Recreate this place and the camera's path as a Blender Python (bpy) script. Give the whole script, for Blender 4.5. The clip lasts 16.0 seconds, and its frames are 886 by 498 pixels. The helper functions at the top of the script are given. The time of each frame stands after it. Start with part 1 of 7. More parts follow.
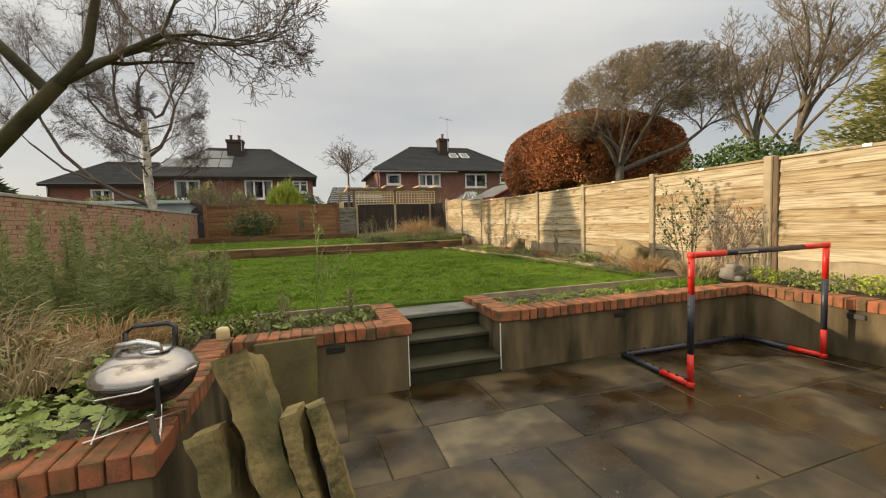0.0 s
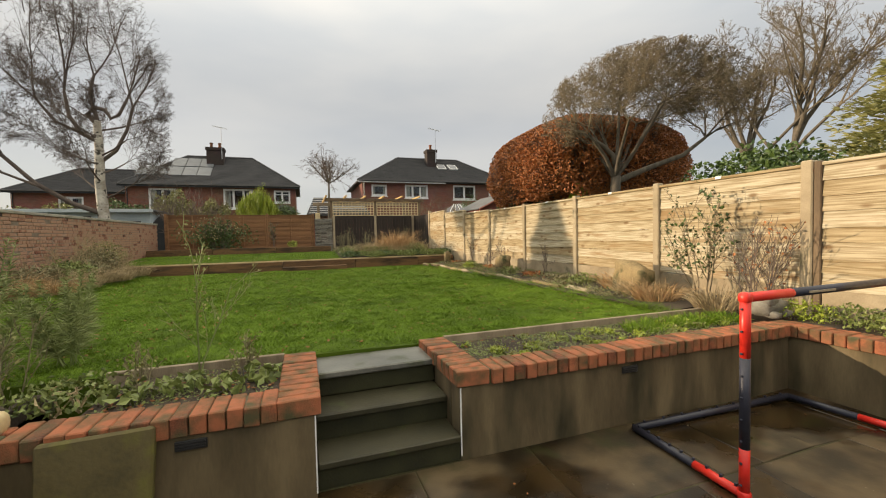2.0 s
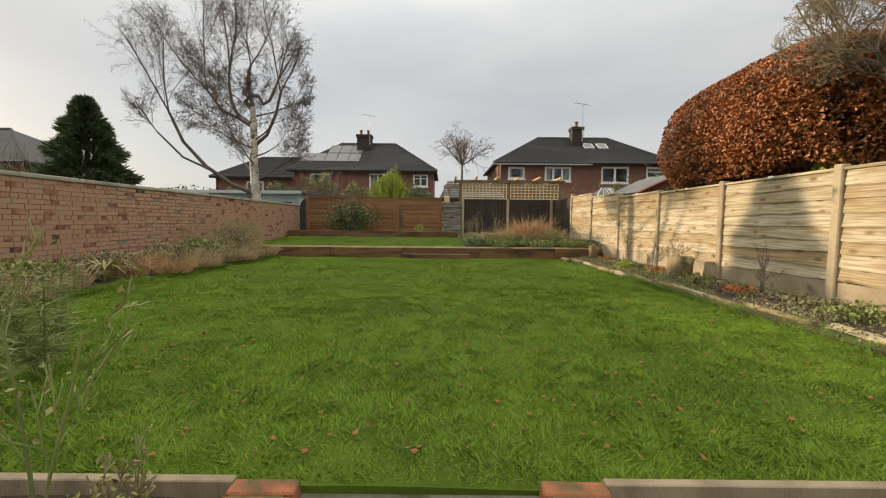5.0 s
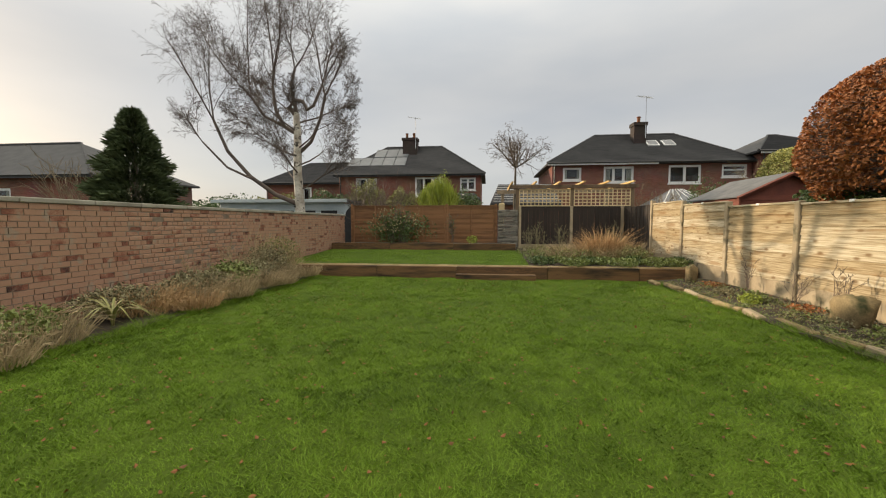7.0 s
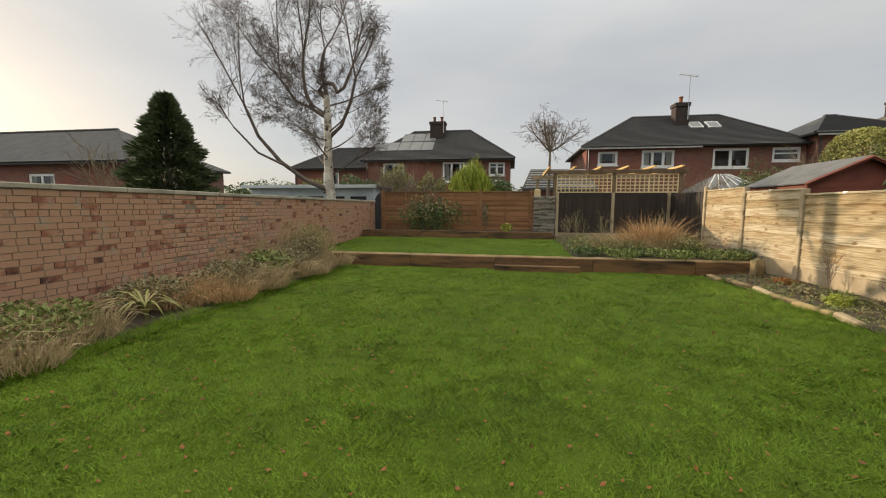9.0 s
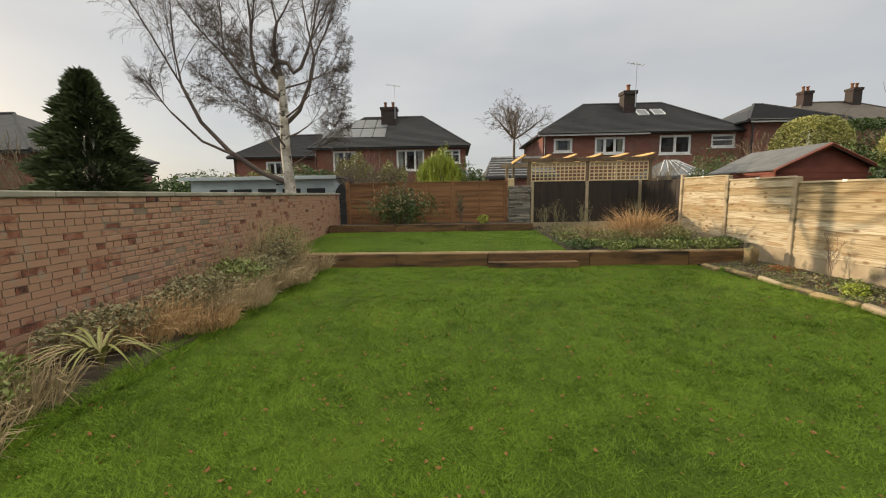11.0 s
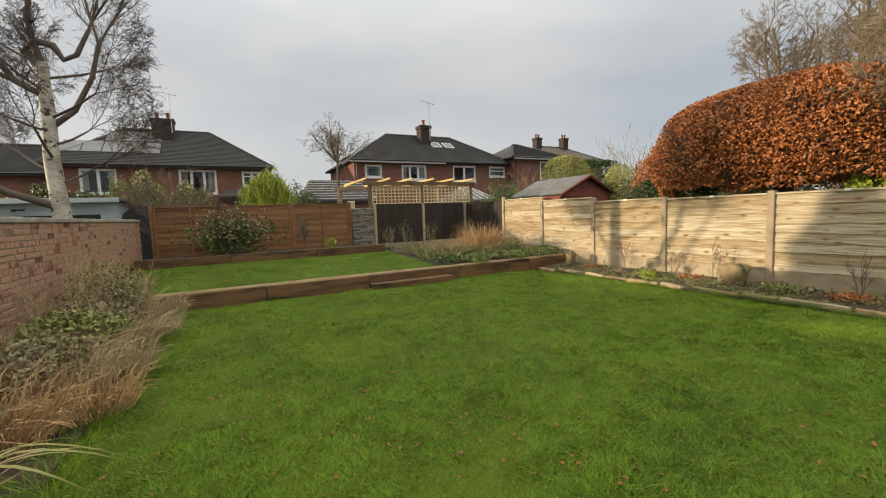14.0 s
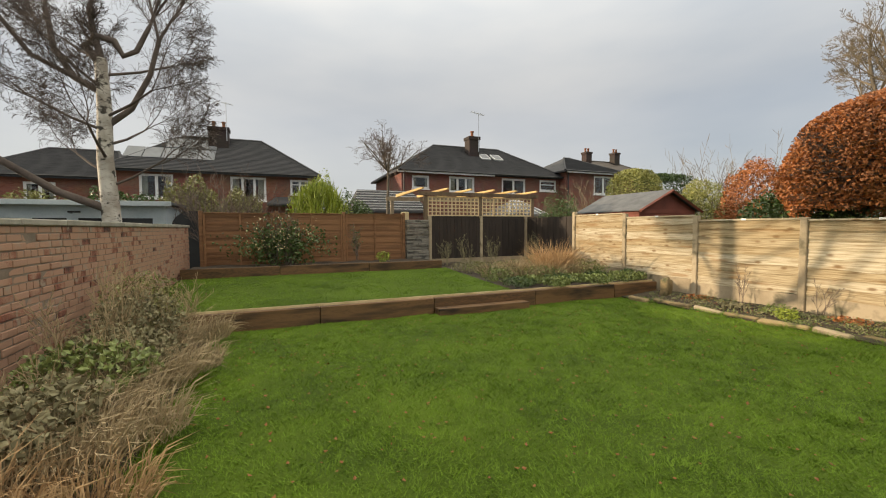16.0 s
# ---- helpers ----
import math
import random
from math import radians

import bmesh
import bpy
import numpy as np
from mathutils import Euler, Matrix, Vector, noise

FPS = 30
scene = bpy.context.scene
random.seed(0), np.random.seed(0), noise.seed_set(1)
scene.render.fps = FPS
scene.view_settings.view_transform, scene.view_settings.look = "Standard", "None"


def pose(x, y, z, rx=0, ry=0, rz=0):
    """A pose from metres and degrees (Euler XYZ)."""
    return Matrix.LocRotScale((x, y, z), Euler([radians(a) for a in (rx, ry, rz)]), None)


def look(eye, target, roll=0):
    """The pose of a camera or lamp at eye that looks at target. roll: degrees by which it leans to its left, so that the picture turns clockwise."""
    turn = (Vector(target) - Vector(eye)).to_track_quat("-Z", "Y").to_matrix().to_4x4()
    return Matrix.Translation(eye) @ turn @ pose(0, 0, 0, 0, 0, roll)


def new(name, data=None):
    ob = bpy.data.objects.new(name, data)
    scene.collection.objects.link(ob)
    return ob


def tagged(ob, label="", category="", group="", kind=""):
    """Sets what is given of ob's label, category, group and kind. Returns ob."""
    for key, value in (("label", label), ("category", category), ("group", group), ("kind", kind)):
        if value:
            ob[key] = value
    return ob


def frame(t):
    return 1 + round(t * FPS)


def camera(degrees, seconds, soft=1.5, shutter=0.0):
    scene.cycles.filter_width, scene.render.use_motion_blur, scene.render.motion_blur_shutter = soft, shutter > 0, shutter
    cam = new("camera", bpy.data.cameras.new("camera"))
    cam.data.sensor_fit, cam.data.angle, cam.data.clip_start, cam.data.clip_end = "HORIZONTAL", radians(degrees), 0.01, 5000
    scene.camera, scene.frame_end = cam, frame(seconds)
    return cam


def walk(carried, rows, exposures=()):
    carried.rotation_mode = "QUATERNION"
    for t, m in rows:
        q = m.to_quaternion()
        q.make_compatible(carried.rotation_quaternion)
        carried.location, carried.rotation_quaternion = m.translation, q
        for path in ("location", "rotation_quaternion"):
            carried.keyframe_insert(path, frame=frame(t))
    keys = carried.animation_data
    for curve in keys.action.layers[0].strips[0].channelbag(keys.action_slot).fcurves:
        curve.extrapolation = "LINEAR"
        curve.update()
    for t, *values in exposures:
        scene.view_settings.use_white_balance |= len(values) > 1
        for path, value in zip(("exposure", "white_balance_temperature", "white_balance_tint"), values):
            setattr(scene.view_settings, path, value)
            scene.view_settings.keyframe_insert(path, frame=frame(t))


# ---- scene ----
cam = camera(95.7, 16.0, soft=1.1)
PATH = [
    (0, (-0.313, 1.275, 1.468), (0.3, 3.174, 1.336), -1.8),
    (0.5, (-0.175, 1.47, 1.448), (0.476, 3.358, 1.349), -1.9),
    (1, (0.102, 1.727, 1.483), (0.778, 3.608, 1.405), -1.8),
    (1.5, (0.266, 1.99, 1.489), (0.947, 3.869, 1.417), -1.6),
    (2, (0.403, 2.29, 1.509), (1.062, 4.177, 1.437), -1.2),
    (2.5, (0.613, 2.608, 1.511), (1.221, 4.512, 1.433), -0.8),
    (3, (0.782, 2.944, 1.489), (1.299, 4.874, 1.402), -0.2),
    (3.5, (0.868, 3.287, 1.497), (1.261, 5.245, 1.398), 0.2),
    (4, (0.973, 3.589, 1.502), (1.222, 5.57, 1.387), 0.5),
    (4.5, (0.993, 3.951, 1.5), (1.107, 5.944, 1.375), 0.6),
    (5, (0.98, 4.268, 1.526), (0.976, 6.264, 1.388), 0.5),
    (7.5, (0.506, 5.838, 1.895), (0.255, 7.818, 1.761), 0.3),
    (8, (0.491, 5.821, 1.871), (0.196, 7.794, 1.719), 0.6),
    (8.5, (0.376, 5.946, 1.884), (0.03, 7.907, 1.705), 0.4),
    (11, (-0.849, 6.841, 2.068), (-0.923, 8.822, 1.798), -0.9),
    (11.5, (-1.168, 6.836, 2.056), (-1.094, 8.819, 1.804), -1.3),
    (12, (-1.567, 6.978, 2.072), (-1.29, 8.944, 1.832), -1.7),
    (12.5, (-1.941, 7.24, 2.052), (-1.446, 9.165, 1.83), -2.0),
    (13, (-2.177, 7.291, 2.038), (-1.495, 9.16, 1.839), -2.3),
    (13.5, (-2.535, 7.271, 2.039), (-1.699, 9.078, 1.853), -2.3),
    (14, (-2.635, 7.275, 2.016), (-1.726, 9.048, 1.843), -2.1),
    (14.5, (-2.671, 7.42, 1.987), (-1.758, 9.193, 1.831), -1.7),
    (15, (-2.619, 7.801, 2.008), (-1.754, 9.598, 1.866), -1.1),
    (15.5, (-2.676, 8.23, 2.022), (-1.87, 10.057, 1.904), -0.6),
    (16, (-2.786, 8.715, 2.055), (-2.034, 10.565, 1.951), -0.3),
]
walk(cam, [(t, look(eye, target, roll)) for t, eye, target, roll in PATH], exposures=[(0.0, 0.12, 6900, 10), (4.0, 0.14, 6700, 10), (8.0, 0.04, 6650, 10), (16.0, 0.13, 6650, 10)])

# ---- world, sun, exposure ----
SUN_AZ, SUN_EL = 64.0, 10.3          # degrees left of +y, and above the horizon
to_sun = Vector((-math.sin(radians(SUN_AZ)) * math.cos(radians(SUN_EL)), math.cos(radians(SUN_AZ)) * math.cos(radians(SUN_EL)), math.sin(radians(SUN_EL))))
world = bpy.data.worlds.new("winter_sky")
scene.world = world
world.use_nodes = True
wn, wl = world.node_tree.nodes, world.node_tree.links
wn.clear()
w_out, w_bg = wn.new("ShaderNodeOutputWorld"), wn.new("ShaderNodeBackground")
w_sky = wn.new("ShaderNodeTexSky")
w_sky.sky_type, w_sky.sun_disc = "NISHITA", False
w_sky.sun_elevation, w_sky.sun_rotation = radians(SUN_EL), radians(-SUN_AZ)
w_tc, w_map, w_noise, w_ramp = wn.new("ShaderNodeTexCoord"), wn.new("ShaderNodeMapping"), wn.new("ShaderNodeTexNoise"), wn.new("ShaderNodeValToRGB")
w_map.inputs["Scale"].default_value = (1.0, 1.0, 3.2)
w_noise.inputs["Scale"].default_value, w_noise.inputs["Detail"].default_value = 1.7, 6.0
w_noise.inputs["Roughness"].default_value = 0.45
w_ramp.color_ramp.elements[0].position, w_ramp.color_ramp.elements[1].position = 0.3, 0.72
w_ramp.color_ramp.elements[0].color, w_ramp.color_ramp.elements[1].color = (0.39, 0.425, 0.48, 1), (0.59, 0.59, 0.595, 1)
w_scale, w_mix = wn.new("ShaderNodeVectorMath"), wn.new("ShaderNodeMix")
w_scale.operation = "SCALE"
w_scale.inputs["Scale"].default_value = 0.1
w_mix.data_type = "RGBA"
w_mix.inputs["Factor"].default_value = 0.8
wl.new(w_tc.outputs["Generated"], w_map.inputs["Vector"])
wl.new(w_map.outputs["Vector"], w_noise.inputs["Vector"])
wl.new(w_noise.outputs["Fac"], w_ramp.inputs["Fac"])
wl.new(w_sky.outputs["Color"], w_scale.inputs[0])
wl.new(w_scale.outputs["Vector"], w_mix.inputs["A"])
wl.new(w_ramp.outputs["Color"], w_mix.inputs["B"])
w_sep, w_lift, w_mul = wn.new("ShaderNodeSeparateXYZ"), wn.new("ShaderNodeMapRange"), wn.new("ShaderNodeVectorMath")
w_lift.interpolation_type = "SMOOTHSTEP"
w_lift.inputs["From Min"].default_value, w_lift.inputs["From Max"].default_value = 0.25, 1.0
w_lift.inputs["To Min"].default_value, w_lift.inputs["To Max"].default_value = 1.0, 4.2      # an overcast sky is brightest overhead
w_mul.operation = "SCALE"
wl.new(w_tc.outputs["Generated"], w_sep.inputs[0])
wl.new(w_sep.outputs["Z"], w_lift.inputs["Value"])
wl.new(w_mix.outputs["Result"], w_mul.inputs[0])
wl.new(w_lift.outputs["Result"], w_mul.inputs["Scale"])
w_warm = wn.new("ShaderNodeMix")                     # the cloud overhead is lit warm by the low sun
w_warm.data_type, w_warm.blend_type = "RGBA", "MULTIPLY"
w_warm.inputs["B"].default_value = (1.0, 0.90, 0.70, 1)
w_up = wn.new("ShaderNodeMapRange")
w_up.inputs["From Min"].default_value, w_up.inputs["From Max"].default_value = 0.25, 0.8
wl.new(w_sep.outputs["Z"], w_up.inputs["Value"])
wl.new(w_up.outputs["Result"], w_warm.inputs["Factor"])
wl.new(w_mul.outputs["Vector"], w_warm.inputs["A"])
wl.new(w_warm.outputs["Result"], w_bg.inputs["Color"])
w_bg.inputs["Strength"].default_value = 1.15
wl.new(w_bg.outputs["Background"], w_out.inputs["Surface"])
sun_data = bpy.data.lights.new("sun", "SUN")
sun_data.energy, sun_data.angle, sun_data.color = 4.4, radians(0.6), (1.0, 0.80, 0.56)
sun = new("sun", sun_data)
sun.matrix_world = look(to_sun * 60, (0, 0, 0))


# ---- materials ----
def pbr(name, dark, light, scale=4.0, rough=0.8, bump=0.3, fine=60.0, vary=0.25, metal=0.0, stretch=(1, 1, 1), island=False, spots=None, wet=0.0, grain=0.45, mid=None):
    """A surface of two scales of noise between two colours, with fine relief; each object (or island) a little different."""
    m = bpy.data.materials.new(name)
    m.use_nodes = True
    n, l = m.node_tree.nodes, m.node_tree.links
    b = n["Principled BSDF"]
    tc, mp, info = n.new("ShaderNodeTexCoord"), n.new("ShaderNodeMapping"), n.new("ShaderNodeObjectInfo")
    mp.inputs["Scale"].default_value = stretch
    shift = n.new("ShaderNodeVectorMath")
    shift.operation = "MULTIPLY_ADD"
    l.new(info.outputs["Random"], shift.inputs[0])
    shift.inputs[1].default_value = (37.0, 53.0, 19.0)
    l.new(tc.outputs["Object"], shift.inputs[2])
    l.new(shift.outputs["Vector"], mp.inputs["Vector"])
    big, small = n.new("ShaderNodeTexNoise"), n.new("ShaderNodeTexNoise")
    big.inputs["Scale"].default_value, big.inputs["Detail"].default_value = scale, 5.0
    small.inputs["Scale"].default_value, small.inputs["Detail"].default_value = fine, 4.0
    for t in (big, small):
        l.new(mp.outputs["Vector"], t.inputs["Vector"])
    add = n.new("ShaderNodeMath")
    add.operation = "MULTIPLY_ADD"
    l.new(small.outputs["Fac"], add.inputs[0])
    add.inputs[1].default_value = grain
    l.new(big.outputs["Fac"], add.inputs[2])
    if vary:
        rnd = n.new("ShaderNodeMath")
        rnd.operation = "MULTIPLY_ADD"
        src = n.new("ShaderNodeNewGeometry").outputs["Random Per Island"] if island else info.outputs["Random"]
        l.new(src, rnd.inputs[0])
        rnd.inputs[1].default_value = vary * 2
        l.new(add.outputs[0], rnd.inputs[2])
        add = rnd
    ramp = n.new("ShaderNodeValToRGB")
    ramp.color_ramp.elements[0].position, ramp.color_ramp.elements[1].position = 0.42 + vary * 0.3 + (grain - 0.45) * 0.5, 1.02 + vary * 1.5 + (grain - 0.45) * 0.5
    ramp.color_ramp.elements[0].color, ramp.color_ramp.elements[1].color = (*dark, 1), (*light, 1)
    if mid:
        at = ramp.color_ramp.elements.new((ramp.color_ramp.elements[0].position + ramp.color_ramp.elements[1].position) / 2)
        at.color = (*mid, 1)
    l.new(add.outputs[0], ramp.inputs["Fac"])
    colour = ramp.outputs["Color"]
    if spots:
        tint, amount, size = spots
        patch, step, mix = n.new("ShaderNodeTexNoise"), n.new("ShaderNodeMapRange"), n.new("ShaderNodeMix")
        patch.inputs["Scale"].default_value, patch.inputs["Detail"].default_value = size, 7.0
        l.new(mp.outputs["Vector"], patch.inputs["Vector"])
        step.inputs["From Min"].default_value, step.inputs["From Max"].default_value = 0.62 - amount * 0.3, 0.70
        l.new(patch.outputs["Fac"], step.inputs["Value"])
        mix.data_type = "RGBA"
        l.new(step.outputs["Result"], mix.inputs["Factor"])
        l.new(colour, mix.inputs["A"])
        mix.inputs["B"].default_value = (*tint, 1)
        colour = mix.outputs["Result"]
    l.new(colour, b.inputs["Base Color"])
    b.inputs["Metallic"].default_value = metal
    if wet:
        pool, rr = n.new("ShaderNodeTexNoise"), n.new("ShaderNodeMapRange")
        pool.inputs["Scale"].default_value, pool.inputs["Detail"].default_value = 1.3, 5.0
        l.new(tc.outputs["Object"], pool.inputs["Vector"])
        rr.inputs["From Min"].default_value, rr.inputs["From Max"].default_value = 0.38, 0.66
        rr.inputs["To Min"].default_value, rr.inputs["To Max"].default_value = rough, rough - wet
        l.new(pool.outputs["Fac"], rr.inputs["Value"])
        l.new(rr.outputs["Result"], b.inputs["Roughness"])
    else:
        rr = n.new("ShaderNodeMapRange")
        rr.inputs["To Min"].default_value, rr.inputs["To Max"].default_value = max(0.03, rough - 0.12), min(1.0, rough + 0.12)
        l.new(small.outputs["Fac"], rr.inputs["Value"])
        l.new(rr.outputs["Result"], b.inputs["Roughness"])
    if bump:
        bp = n.new("ShaderNodeBump")
        bp.inputs["Strength"].default_value, bp.inputs["Distance"].default_value = bump, 0.01
        l.new(add.outputs[0], bp.inputs["Height"])
        l.new(bp.outputs["Normal"], b.inputs["Normal"])
    return m


def far_brick(name, c1, c2, mortar):
    """Brickwork of walls that stay far off."""
    m = bpy.data.materials.new(name)
    m.use_nodes = True
    n, l = m.node_tree.nodes, m.node_tree.links
    b = n["Principled BSDF"]
    tc, mp, br, no, mx = n.new("ShaderNodeTexCoord"), n.new("ShaderNodeMapping"), n.new("ShaderNodeTexBrick"), n.new("ShaderNodeTexNoise"), n.new("ShaderNodeMix")
    mp.inputs["Rotation"].default_value = (radians(90), 0, 0)
    l.new(tc.outputs["Object"], mp.inputs["Vector"])
    l.new(mp.outputs["Vector"], br.inputs["Vector"])
    br.inputs["Scale"].default_value = 1.0
    br.inputs["Brick Width"].default_value, br.inputs["Row Height"].default_value, br.inputs["Mortar Size"].default_value = 0.225, 0.075, 0.008
    br.inputs["Color1"].default_value, br.inputs["Color2"].default_value, br.inputs["Mortar"].default_value = (*c1, 1), (*c2, 1), (*mortar, 1)
    no.inputs["Scale"].default_value, no.inputs["Detail"].default_value = 0.8, 6.0
    l.new(tc.outputs["Object"], no.inputs["Vector"])
    mx.data_type, mx.blend_type = "RGBA", "MULTIPLY"
    mx.inputs["Factor"].default_value = 0.55
    l.new(br.outputs["Color"], mx.inputs["A"])
    l.new(no.outputs["Color"], mx.inputs["B"])
    l.new(mx.outputs["Result"], b.inputs["Base Color"])
    b.inputs["Roughness"].default_value = 0.85
    return m


def nodes_of(name):
    m = bpy.data.materials.new(name)
    m.use_nodes = True
    return m, m.node_tree.nodes, m.node_tree.links, m.node_tree.nodes["Principled BSDF"]


def tex(n, l, vec, scale, detail, stretch=(1, 1, 1), kind="ShaderNodeTexNoise"):
    """A texture on stretched coordinates."""
    mp, t = n.new("ShaderNodeMapping"), n.new(kind)
    mp.inputs["Scale"].default_value = stretch
    l.new(vec, mp.inputs["Vector"])
    l.new(mp.outputs["Vector"], t.inputs["Vector"])
    t.inputs["Scale"].default_value = scale
    if kind == "ShaderNodeTexNoise":
        t.inputs["Detail"].default_value = detail
        return t.outputs["Fac"]
    return t.outputs["Distance"]


def span(n, l, src, a, b, lo=0.0, hi=1.0):
    r = n.new("ShaderNodeMapRange")
    r.interpolation_type = "SMOOTHSTEP"
    for key, v in (("From Min", a), ("From Max", b), ("To Min", lo), ("To Max", hi)):
        r.inputs[key].default_value = v
    l.new(src, r.inputs["Value"])
    return r.outputs["Result"]


def blend(n, l, fac, a, b, mode="MIX"):
    x = n.new("ShaderNodeMix")
    x.data_type, x.blend_type = "RGBA", mode
    if hasattr(fac, "is_output"):
        l.new(fac, x.inputs["Factor"])
    else:
        x.inputs["Factor"].default_value = fac
    for key, v in (("A", a), ("B", b)):
        if hasattr(v, "is_output"):
            l.new(v, x.inputs[key])
        else:
            x.inputs[key].default_value = (*v, 1)
    return x.outputs["Result"]


def relief(n, l, b, src, strength, dist=0.01):
    bp = n.new("ShaderNodeBump")
    bp.inputs["Strength"].default_value, bp.inputs["Distance"].default_value = strength, dist
    l.new(src, bp.inputs["Height"])
    l.new(bp.outputs["Normal"], b.inputs["Normal"])


def board_coords(n, l):
    """Object coordinates, shifted for each board."""
    tc, info, sh = n.new("ShaderNodeTexCoord"), n.new("ShaderNodeObjectInfo"), n.new("ShaderNodeVectorMath")
    sh.operation = "MULTIPLY_ADD"
    l.new(info.outputs["Random"], sh.inputs[0])
    sh.inputs[1].default_value = (37.0, 53.0, 19.0)
    l.new(tc.outputs["Object"], sh.inputs[2])
    return sh.outputs["Vector"], info.outputs["Random"], tc.outputs["Object"]


def weathered_board(name):
    """Sun-bleached sawn boards: long grain, brown knots, patches where the grey has worn to brown."""
    m, n, l, b = nodes_of(name)
    vec, rnd_out, _ = board_coords(n, l)
    grain = tex(n, l, vec, 7.0, 6.0, (1, 0.35, 9))
    col = blend(n, l, span(n, l, grain, 0.32, 0.68), (0.33, 0.265, 0.165), (0.58, 0.515, 0.385))
    tone = span(n, l, rnd_out, 0.0, 1.0)
    col = blend(n, l, tone, col, blend(n, l, 0.75, col, (0.66, 0.56, 0.40), "MULTIPLY"))
    worn = span(n, l, tex(n, l, vec, 1.5, 7.0, (1, 0.8, 5)), 0.54, 0.70, 0.0, 0.7)
    col = blend(n, l, worn, col, (0.27, 0.165, 0.075))
    knot = span(n, l, tex(n, l, vec, 1.0, 0.0, (0.5, 3.2, 7.0), "ShaderNodeTexVoronoi"), 0.07, 0.27, 0.85, 0.0)
    col = blend(n, l, knot, col, (0.17, 0.10, 0.045))
    l.new(col, b.inputs["Base Color"])
    b.inputs["Roughness"].default_value = 0.88
    b.inputs["Specular IOR Level"].default_value = 0.25
    relief(n, l, b, grain, 0.5, 0.006)
    return m


def wet_flag(name, pale=False):
    """Sandstone paving under a broken film of water: stains run on from flag to flag."""
    m, n, l, b = nodes_of(name)
    vec, rnd_out, world_vec = board_coords(n, l)
    mott = tex(n, l, vec, 3.0, 9.0)
    fine = tex(n, l, vec, 60.0, 5.0)
    dry = ((0.075, 0.066, 0.046), (0.19, 0.165, 0.115)) if pale else ((0.024, 0.018, 0.008), (0.108, 0.080, 0.043))
    col = blend(n, l, span(n, l, mott, 0.32, 0.68), dry[0], dry[1])
    col = blend(n, l, span(n, l, rnd_out, 0.0, 1.0, 0.0, 0.6), col, blend(n, l, 1.0, col, (0.75, 0.62, 0.45), "MULTIPLY"))
    film = tex(n, l, world_vec, 1.25, 11.0)
    stain = span(n, l, film, 0.46, 0.54)
    col = blend(n, l, stain, col, blend(n, l, 1.0, col, (0.42, 0.36, 0.28), "MULTIPLY"))
    moss = span(n, l, tex(n, l, world_vec, 2.7, 8.0), 0.58, 0.70, 0.0, 0.7)
    col = blend(n, l, moss, col, (0.03, 0.032, 0.009))
    grit = span(n, l, tex(n, l, world_vec, 34.0, 3.0), 0.70, 0.76, 0.0, 0.6)
    col = blend(n, l, grit, col, (0.20, 0.17, 0.12))
    l.new(col, b.inputs["Base Color"])
    l.new(span(n, l, film, 0.42, 0.66, 0.62, 0.10), b.inputs["Roughness"])
    add = n.new("ShaderNodeMath")
    add.operation = "MULTIPLY_ADD"
    l.new(fine, add.inputs[0])
    add.inputs[1].default_value = 0.25
    l.new(mott, add.inputs[2])
    relief(n, l, b, add.outputs[0], 0.35, 0.012)
    return m


def birch_bark(name):
    """White bark with dark lenticels and black scars."""
    m, n, l, b = nodes_of(name)
    vec, _, _ = board_coords(n, l)
    col = blend(n, l, span(n, l, tex(n, l, vec, 3.0, 6.0), 0.35, 0.65), (0.34, 0.30, 0.25), (0.62, 0.59, 0.52))
    col = blend(n, l, span(n, l, tex(n, l, vec, 9.0, 4.0, (1, 1, 5)), 0.60, 0.66, 0.0, 0.7), col, (0.16, 0.13, 0.10))
    col = blend(n, l, span(n, l, tex(n, l, vec, 4.5, 6.0, (1, 1, 1.3)), 0.55, 0.63), col, (0.055, 0.048, 0.04))
    l.new(col, b.inputs["Base Color"])
    b.inputs["Roughness"].default_value = 0.8
    relief(n, l, b, tex(n, l, vec, 12.0, 6.0), 0.5)
    return m


M_flag = wet_flag("wet_sandstone_flag")
M_joint = pbr("mossy_joint", (0.016, 0.017, 0.005), (0.07, 0.065, 0.026), 6, 0.9, 0.5, 90, 0)
M_render = pbr("damp_cement_render", (0.055, 0.039, 0.018), (0.20, 0.152, 0.083), 2.2, 0.85, 0.35, 45, 0.0, stretch=(2.0, 2.0, 0.5), spots=((0.028, 0.024, 0.009), 0.6, 2.0), grain=0.25)
M_capbrick = pbr("red_coping_brick", (0.07, 0.024, 0.014), (0.36, 0.12, 0.055), 8, 0.85, 0.8, 110, 0.4, spots=((0.075, 0.07, 0.03), 0.75, 9))
M_mortar = pbr("grey_mortar", (0.15, 0.115, 0.085), (0.30, 0.24, 0.18), 5, 0.95, 0.5, 90, 0)
M_mossmortar = pbr("mossy_mortar", (0.028, 0.03, 0.010), (0.12, 0.115, 0.05), 7, 0.95, 0.6, 90, 0, spots=((0.17, 0.15, 0.11), 0.25, 6))
M_oldbrick = pbr("weathered_wall_brick", (0.045, 0.026, 0.022), (0.40, 0.235, 0.155), 6, 0.9, 0.8, 100, 0.55, spots=((0.34, 0.27, 0.20), 0.12, 7), mid=(0.25, 0.095, 0.058))
M_coping = pbr("stone_coping", (0.16, 0.15, 0.12), (0.36, 0.34, 0.28), 3, 0.9, 0.5, 60, 0.1)
